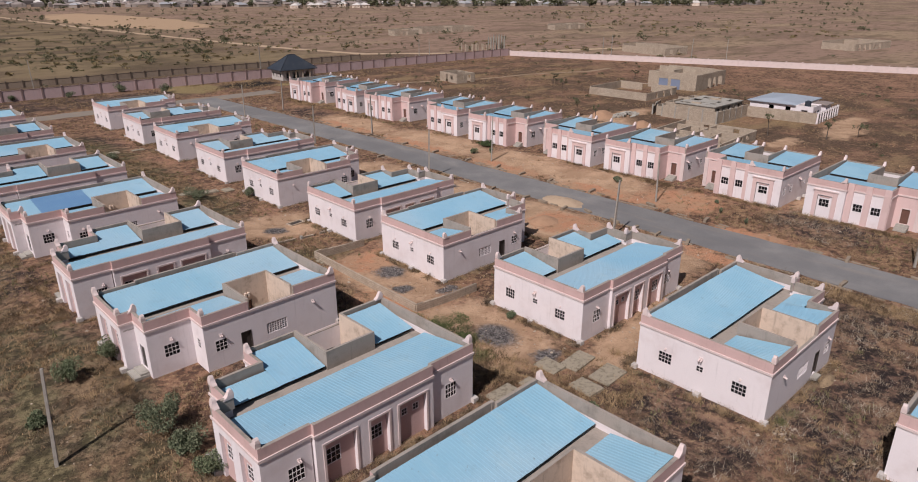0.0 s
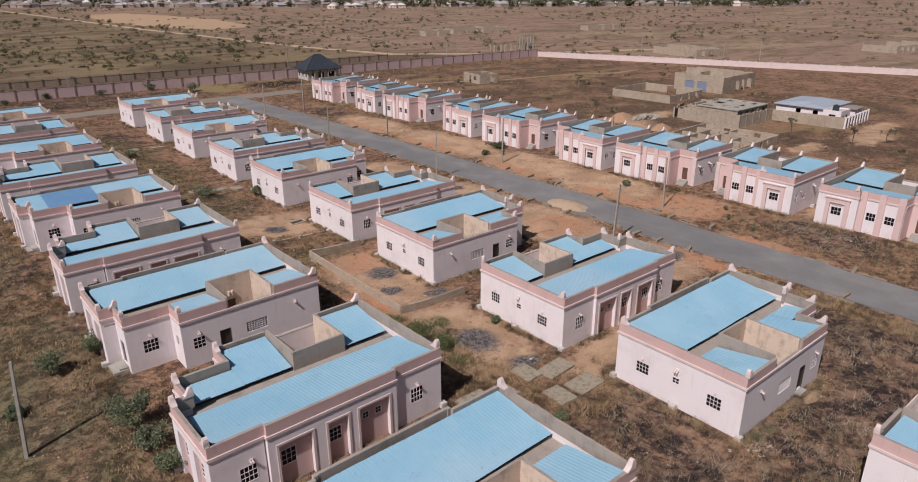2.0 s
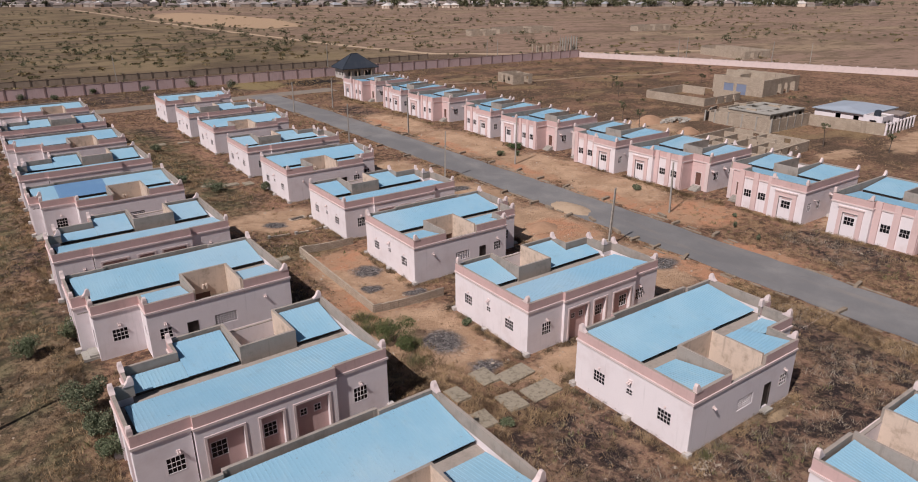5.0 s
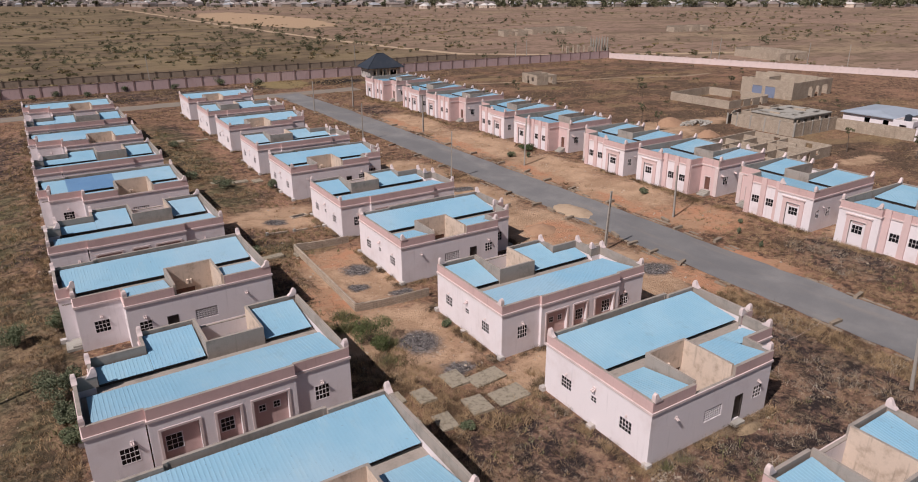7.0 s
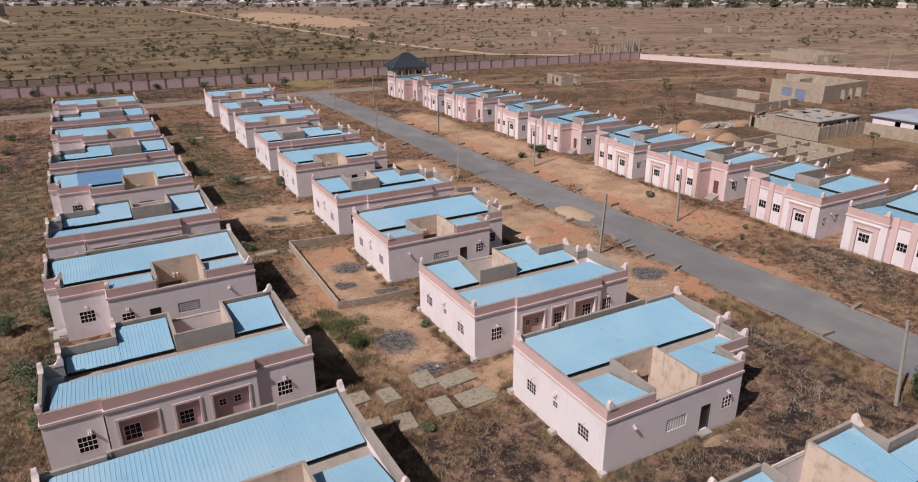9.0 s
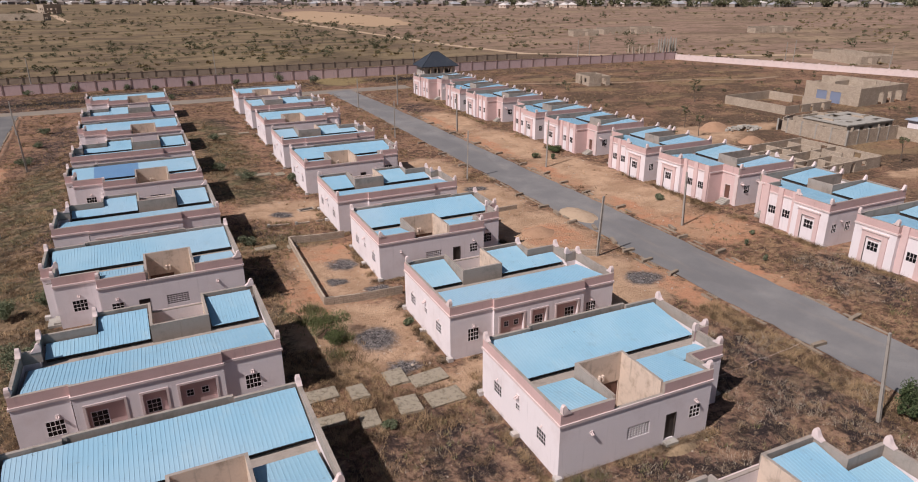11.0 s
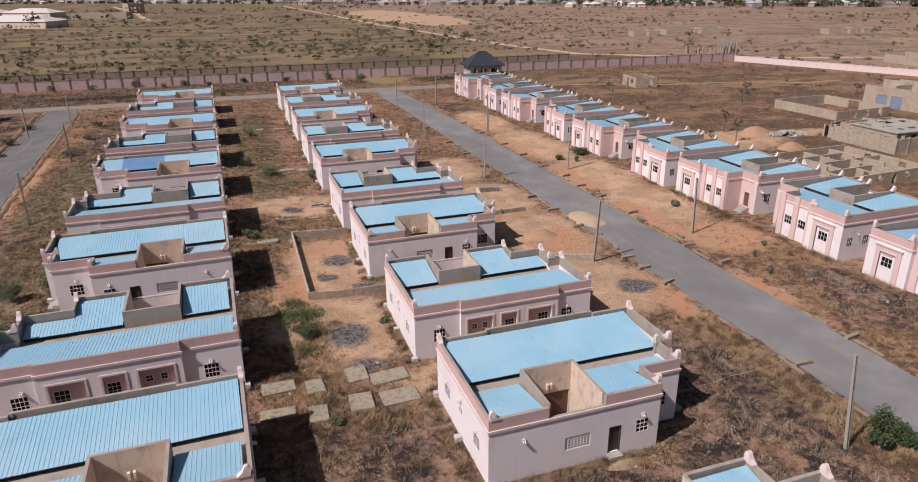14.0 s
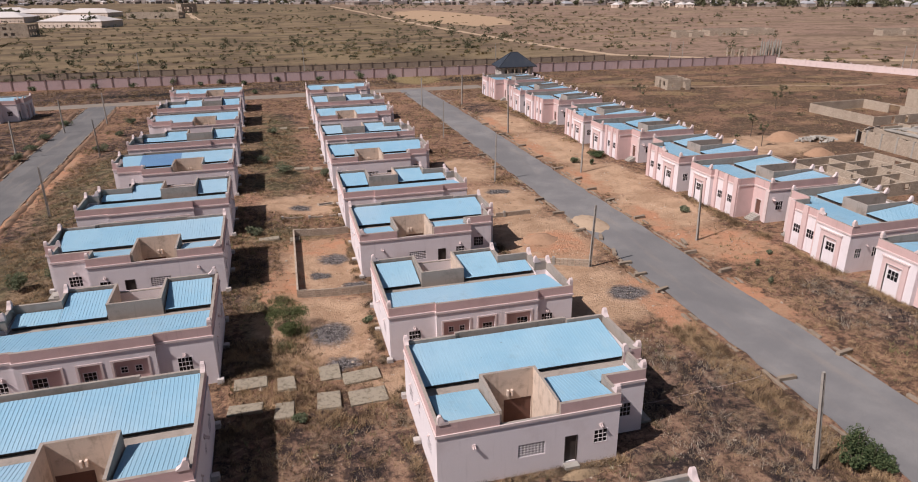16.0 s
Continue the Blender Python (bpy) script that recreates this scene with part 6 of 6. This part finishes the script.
for y0, way, front in STREET:
    lo = y0 - (STREET_W if way < 0 else 0)
    gx, gy = front - np.abs(NP.normal(0, 0.7, 420)) - 0.1, NP.uniform(lo - 0.5, lo + STREET_W + 0.5, 420)
    ok = patchy(gx, gy, 0.5, 51) > 0.42
    x2, y2 = np.r_[x2, gx[ok]], np.r_[y2, gy[ok]]
# overgrown edges of the septic covers
gx, gy = sow(2600, 31.8, 46.5, 23.5, 38.5)
ok = (gx + NP.normal(0, 0.7, len(gx)) < 38.2) | ((gy + NP.normal(0, 0.35, len(gy)) < 29.2) & (patchy(gx, gy, 0.8, 61) > 0.45))
for sx, sy, sw, sd, turn in SLABS[:8]:
    ok &= (np.abs(gx - sx) > sw * 0.42) | (np.abs(gy - sy) > sd * 0.42)
x2, y2 = np.r_[x2, gx[ok]], np.r_[y2, gy[ok]]
x3, y3 = along_walls(16)
x, y, tall = np.r_[x, x2, x3], np.r_[y, y2, y3], np.r_[tall, np.ones(len(x2), bool), np.zeros(len(x3), bool)]
v, f = tufts(x, y, NP.uniform(0.14, 0.42, len(x)) * (0.6 + 0.9 * patchy(x, y, 0.9, 12)) + 0.14 * tall, 9, 0.019 + 0.00012 * np.clip(y - 40, 0, 160)[:, None], 1.0)
mesh_from("dry_grass", v, f, STRAW, "parched straw-coloured grass tufts", "grass")
# dark matted weeds
xs, ys = [], []
for cx, cy, rx, ry in DARK + [(150, 125, 32, 34), (60, 212, 150, 10)]:
    n = int(rx * ry * 3.1416 * (9 if cy < 60 else 3 if cy < 110 else 0.8))
    a, r = NP.uniform(0, 6.2832, n), np.sqrt(NP.random(n)) * NP.uniform(0.8, 1.25, n)
    x, y = cx + rx * r * np.cos(a), cy + ry * r * np.sin(a)
    ok = ~built(x, y) & ~inside(x, y, ASH) & ~inside(x, y, SAND, 0.95) & (patchy(x, y, 1.0, 3) + NP.normal(0, 0.10, n) > 0.46)
    xs.append(x[ok])
    ys.append(y[ok])
x, y = np.concatenate(xs), np.concatenate(ys)
ex, ey = along_walls(26)
x, y = np.r_[x, ex], np.r_[y, ey]
v, f = tufts(x, y, NP.uniform(0.10, 0.30, len(x)) * (0.5 + 1.1 * patchy(x, y, 1.1, 14)), 8, 0.013, 2.4)
mesh_from("dry_weeds", v, f, WEED, "matted dark dead weeds", "weeds")
# pale bare stalks that stand above the weeds
x, y = sow(13000, 30, 98, 0, 40)
ok = inside(x, y, DARK[:4], 1.05) & (patchy(x, y, 0.6, 31) + NP.normal(0, 0.12, len(x)) > 0.58)
STALK = dry_mat("pale_bare_stalks", (0.48, 0.42, 0.34), (0.20, 0.15, 0.11), 0.8)
v, f = tufts(x[ok], y[ok], NP.uniform(0.25, 0.75, int(ok.sum())), 5, 0.014, 0.9)
mesh_from("dry_stalks", v, f, STALK, "pale bare stalks among burnt weeds", "weeds")
# half-burnt sticks on the ash
xs, ys = [], []
for cx, cy, rx, ry in ASH:
    n = int(150 * rx * ry)
    a, r = NP.uniform(0, 6.2832, n), np.sqrt(NP.random(n)) * 0.85
    xs.append(cx + rx * r * np.cos(a))
    ys.append(cy + ry * r * np.sin(a))
x, y = np.concatenate(xs), np.concatenate(ys)
v, f = tufts(x, y, NP.uniform(0.05, 0.16, len(x)), 3, 0.014, 3.2)
mesh_from("burnt_sticks", v, f, ASHSTICK, "grey half-burnt sticks and ash", "ash")
# loose stones
x, y = sow(11000, -5, 112, 0, 120)
ok = inside(x, y, SAND + RED, 1.1) | (NP.random(len(x)) < 0.25)
x, y = x[ok], y[ok]
x, y = np.r_[x, NP.normal(45.6, 0.6, 90), NP.normal(57.3, 0.8, 60)], np.r_[y, NP.normal(14.1, 0.4, 90), NP.normal(15.2, 0.25, 60)]
n = len(x)
r = NP.uniform(0.03, 0.10, n) * (1 + 1.2 * (NP.random(n) < 0.08))
dirs = np.array([(1, 0, 0), (0, 1, 0), (-1, 0, 0), (0, -1, 0), (0, 0, 0.8)])
v = dirs[None] * r[:, None, None] * NP.uniform(0.6, 1.4, (n, 5, 1)) + np.stack([x, y, lift(x, y)], -1)[:, None]
f = np.array([(0, 1, 4), (1, 2, 4), (2, 3, 4), (3, 0, 4)])[None] + 5 * np.arange(n)[:, None, None]
mesh_from("loose_stones", v.reshape(-1, 3), f.reshape(-1, 3), BLOCKS, "scattered small stones and clods", "stones")
# olive weeds in the lane and beside walls
x, y = sow(9000, -2, 112, 0, 150)
ok = (patchy(x, y, 0.3, 9) + NP.normal(0, 0.08, len(x)) > 0.66) & ~inside(x, y, SAND) & ~inside(x, y, ASH)
ok |= inside(x, y, [(36.5, 41, 2.4, 4.5), (34, 68, 3, 3), (66, 27, 4, 3)]) & (NP.random(len(x)) < 0.8)
v, f = tufts(x[ok], y[ok], NP.uniform(0.2, 0.6, int(ok.sum())), 8, 0.03, 0.6)
mesh_from("green_weeds", v, f, OLIVE, "low olive-green weeds", "weeds")


def clump(cx, cy, r, h, n, leaf, seed):
    """Leaf triangles in an uneven rounded crown."""
    g = np.random.default_rng(seed)
    lobes = g.normal(0, 0.34, (9, 3)) * (r, r, h * 0.35)
    pick = g.integers(0, 9, n)
    d = g.normal(size=(n, 3))
    d /= np.linalg.norm(d, axis=1)[:, None]
    rad = g.uniform(0.25, 1.0, n) ** 0.5 * g.uniform(0.3, 0.68, 9)[pick]
    c = lobes[pick] + d * rad[:, None] * (r, r, h * 0.55)
    c[:, 2] += h * 0.55
    c[:, 2] = np.maximum(c[:, 2], 0.03)
    e1 = g.normal(size=(n, 3))
    e1 /= np.linalg.norm(e1, axis=1)[:, None]
    e2 = np.cross(e1, g.normal(size=(n, 3)))
    e2 /= np.linalg.norm(e2, axis=1)[:, None]
    s = leaf * g.uniform(0.6, 1.3, n)[:, None]
    v = np.stack([c - e1 * s, c + e2 * s * 0.55, c + e1 * s, c - e2 * s * 0.55], 1)
    v[..., 0] += cx
    v[..., 1] += cy
    return v.reshape(-1, 3)


def bush(x, y, r, h, n, leaf, mat, label, seed):
    """Stems that fork from the root, and a crown of leaves."""
    b = thing("bush", label, "bush", "bushes")
    rr = random.Random(seed)
    bm = bmesh.new()
    for k in range(6):
        a = rr.uniform(0, 6.28)
        p = Vector((r * 0.45 * math.cos(a), r * 0.45 * math.sin(a), h * rr.uniform(0.4, 0.75)))
        tube(bm, (0.05 * math.cos(a), 0.05 * math.sin(a), -0.05), p, 0.035, 0.018, 5)
        tube(bm, p, p + Vector((rr.uniform(-1, 1) * r * 0.4, rr.uniform(-1, 1) * r * 0.4, h * 0.25)), 0.018, 0.008, 4)
    part("stem", bm, TWIG, b)
    if mat is OLIVE:
        g = np.random.default_rng(seed)
        k = int(42 * r * r) + 22
        d = g.normal(0, 0.42, (k, 2)) * r
        v, f = tufts(d[:, 0], d[:, 1], h * g.uniform(0.2, 1.0, k) * np.exp(-(d ** 2).sum(1) / (r * r) * 0.6), 9, 0.020, 0.6, False)
    else:
        v = clump(0, 0, r, h, n, leaf, seed)
        f = np.arange(len(v)).reshape(-1, 4)
    me = bpy.data.meshes.new("crown")
    me.from_pydata(v.tolist(), [], f.tolist())
    me.materials.append(mat)
    o = new("crown", me)
    o.parent = b
    b.matrix_basis = pose(x, y, float(lift(x, y)))
    return b


BUSHES = [(8.7, 56.6, 1.1, 2.2, 0), (12.0, 44.6, 1.7, 3.0, 2), (12.2, 57.6, 1.0, 2.2, 0), (12.1, 41.2, 1.3, 2.1, 2), (12.3, 37.6, 1.1, 1.7, 1), (5.5, 52.2, 0.8, 1.1, 0), (44.1, 95.2, 0.9, 1.8, 2), (37.2, 99.0, 1.8, 1.6, 2), (36.2, 40.6, 1.7, 1.9, 5), (36.5, 38.6, 1.2, 1.2, 5), (36.9, 43.3, 1.3, 1.3, 4), (35.9, 46.0, 1.3, 1.0, 4), (35.0, 43.8, 1.3, 1.2, 4), (37.4, 39.3, 1.2, 1.0, 4), (36.0, 36.2, 1.3, 0.8, 4),
          (73.2, 10.4, 0.95, 3.3, 3), (73.9, 9.6, 0.8, 2.3, 3), (72.6, 9.6, 0.7, 1.6, 3), (74.6, 9.0, 0.8, 1.3, 3), (46.3, 14.6, 0.6, 0.8, 4), (48.0, 14.6, 0.7, 0.6, 4), (94.0, 93.0, 1.6, 1.0, 3), (88.5, 91.0, 0.8, 1.2, 0), (90.8, 88.5, 0.5, 1.1, 0), (89.0, 41.0, 0.22, 1.0, 2), (92.5, 43.5, 0.4, 0.6, 2), (91.8, 60.5, 0.8, 0.8, 2), (87.2, 36.5, 0.25, 1.0, 2),
          (55.5, 37.0, 0.5, 0.5, 0), (62.5, 34.8, 0.5, 0.8, 0), (44.2, 40.0, 0.6, 0.7, 0), (32.8, 67.0, 1.1, 1.2, 2), (37.0, 25.0, 0.55, 0.6, 0), (2.0, 128.0, 1.3, 1.4, 2), (2.5, 158.0, 1.4, 1.6, 2), (-12.0, 133.0, 1.6, 1.4, 2), (-13.5, 112.0, 1.5, 1.4, 2), (-12.0, 160.0, 1.2, 1.4, 0), (60.0, 186.0, 1.6, 2.2, 2), (-20.0, 226.0, 1.5, 2.0, 2), (-8.0, 224.5, 1.2, 1.6, 0), (4.0, 226.0, 1.7, 2.6, 0), (13.0, 222.0, 1.2, 1.4, 2), (19.0, 224.5, 1.5, 2.0, 2), (27.0, 219.0, 1.3, 1.5, 2), (38.0, 223.5, 1.6, 2.2, 0), (52.0, 221.0, 1.4, 1.8, 2), (66.0, 220.0, 1.7, 2.6, 0), (75.0, 210.0, 1.9, 2.6, 2), (-38.0, 225.0, 1.5, 2.0, 0), (30.5, 197.5, 1.2, 1.5, 0), (-12.0, 143.0, 1.2, 1.6, 2), (-11.6, 124.0, 1.4, 1.7, 2), (2.6, 143.0, 1.1, 1.4, 2), (34.0, 106.0, 1.2, 1.5, 2), (35.6, 132.0, 1.2, 1.6, 2), (61.5, 181.0, 1.4, 1.6, 2)]
BUSH_KINDS = [(LEAF, "small dusty green bush on dry ground"), (LEAF, "wide leafy green bush beside a bungalow"), (GREYLEAF, "pale grey-green prickly bush in dry grass"), (FRESH, "dense fresh green shrub near the street"), (OLIVE, "wispy olive-green shrub in the dry lane"), (DEEPLEAF, "feathery dark green shrub in the dry lane")]
for k, (x, y, r, h, kind) in enumerate(BUSHES):
    mat, lab = BUSH_KINDS[kind]
    bush(x, y, r, h, int((600 + 1500 * r) * (1.3 if kind in (3, 5) else 1.7 if x < 14 and y < 70 else 1.0)), 0.085 if kind == 3 else 0.06 if kind == 5 else 0.075, mat, lab, 100 + k)


def small_tree(x, y, h, r, leaves, seed, label):
    t = thing("sapling", label, "tree", "scattered small trees")
    rr = random.Random(seed)
    bm = bmesh.new()
    top = Vector((rr.uniform(-0.2, 0.2), rr.uniform(-0.2, 0.2), h * 0.6))
    tube(bm, (0, 0, -0.1), top, 0.11, 0.07, 6)
    part("trunk", bm, TWIG, t)
    tips = []
    for k in range(6):
        a = rr.uniform(0, 6.28)
        p = top + Vector((r * math.cos(a) * rr.uniform(0.5, 1), r * math.sin(a) * rr.uniform(0.5, 1), h * rr.uniform(0.05, 0.4)))
        bm = bmesh.new()
        tube(bm, top, p, 0.05, 0.02, 5)
        part("branch", bm, TWIG, t)
        tips.append(p)
    g = np.random.default_rng(seed)
    vs = [clump(p.x, p.y, r * 0.45, r * 0.7, leaves // 6, 0.22, seed + i) + (0, 0, p.z - r * 0.35) for i, p in enumerate(tips)]
    v = np.concatenate(vs)
    me = bpy.data.meshes.new("crown")
    me.from_pydata(v.tolist(), [], np.arange(len(v)).reshape(-1, 4).tolist())
    me.materials.append(FARLEAF)
    o = new("crown", me)
    o.parent = t
    t.matrix_basis = pose(x, y, float(lift(x, y)))


for k, (x, y, h, r) in enumerate(((132.8, 100.5, 4.5, 1.0), (144.6, 58.8, 4.4, 0.8), (149.7, 48.8, 4.4, 1.0), (159.0, 125.6, 4.5, 1.3), (129.0, 92.1, 4.6, 0.8), (157.0, 45.1, 2.6, 1.6), (113.5, 165.0, 2.4, 1.0), (140.0, 160.0, 2.6, 1.0), (122.0, 150.0, 2.8, 1.1), (172.0, 140.0, 3.5, 1.4), (118.0, 128.0, 2.4, 1.3), (200.0, 128.0, 3.0, 1.2))):
    small_tree(x, y, h, r, 110, 300 + k, "thin half-bare small tree on scrubby ground")

# scrub out on the plain, and the wood at its end
vs = []
g = np.random.default_rng(21)
count = 0
while count < 2300:
    ang, rad = g.uniform(-0.55, 1.28), 235 + 800 * g.random() ** 1.25
    x, y = 15 + rad * math.sin(ang), rad * math.cos(ang)
    out = y + 0.0725 * x > 232 or x + 0.387 * y > 312
    dens = 0.75 if x < 150 + 0.1 * y else 0.30
    if not out or g.random() > dens or patchy(np.array([x]), np.array([y]), 0.02, 5)[0] + g.normal(0, 0.15) < 0.42 or ((x - 200) / 42) ** 2 + ((y - 650) / 170) ** 2 < 1:
        continue
    r = g.uniform(0.5, 1.4) * (1.9 if g.random() < 0.16 else 1.0) * (0.8 + rad / 900)
    vs.append(clump(x, y, r * g.uniform(0.8, 1.25), r * g.uniform(0.9, 1.7), 90, r * 0.15, int(g.integers(1e9))))
    count += 1
for k in range(150):
    x, y = g.uniform(112, 240), g.uniform(20, 205)
    if x + 0.387 * y > 300 or (120 < x < 172 and 52 < y < 95) or (160 < x < 215 and 95 < y < 125) or (172 < x < 206 and 50 < y < 82):
        continue
    r = g.uniform(0.4, 1.0)
    vs.append(clump(x, y, r, r * 1.1, 44, r * 0.22, int(g.integers(1e9))))
v = np.concatenate(vs)
FIELDGRASS = dry_mat("pale_field_grass", (0.26, 0.195, 0.108), (0.095, 0.088, 0.047), 0.03)
vs2 = []
for k in range(2600):
    ang, rad = g.uniform(-0.55, 1.25), 240 + 520 * g.random() ** 1.2
    x, y = 15 + rad * math.sin(ang), rad * math.cos(ang)
    if not (y + 0.0725 * x > 232 or x + 0.387 * y > 312) or patchy(np.array([x]), np.array([y]), 0.03, 8)[0] < 0.45:
        continue
    r = g.uniform(0.8, 2.2)
    vs2.append(clump(x, y, r, r * 0.5, 30, r * 0.26, int(g.integers(1e9))))
w = np.concatenate(vs2)
mesh_from("field_grass", w, np.arange(len(w)).reshape(-1, 4), FIELDGRASS, "pale tussocks of grass on the plain", "grass")
mesh_from("far_scrub", v, np.arange(len(v)).reshape(-1, 4), FARLEAF, "scattered dark bushes on the dry plain", "scrub")
vs = []
for k in range(760):
    ang = g.uniform(-0.50, 1.15)
    rad = town_edge(ang) * g.uniform(1.0, 1.5)
    if k < 260:
        ang = g.uniform(0.60, 1.15)
        rad = town_edge(ang) * g.uniform(1.0, 1.14)
    elif k < 350:
        ang, rad = g.uniform(-0.37, -0.288), g.uniform(850, 1000)
    elif k < 352:
        ang, rad = -0.2025, 628
    x, y = 20 + rad * math.sin(ang), rad * math.cos(ang)
    r = g.uniform(3.5, 7.0)
    vs.append(clump(x, y, r, r * 1.5, 60, r * 0.30, int(g.integers(1e9))))
v = np.concatenate(vs)
mesh_from("far_woods", v, np.arange(len(v)).reshape(-1, 4), FARLEAF, "far line of dark green trees", "trees")
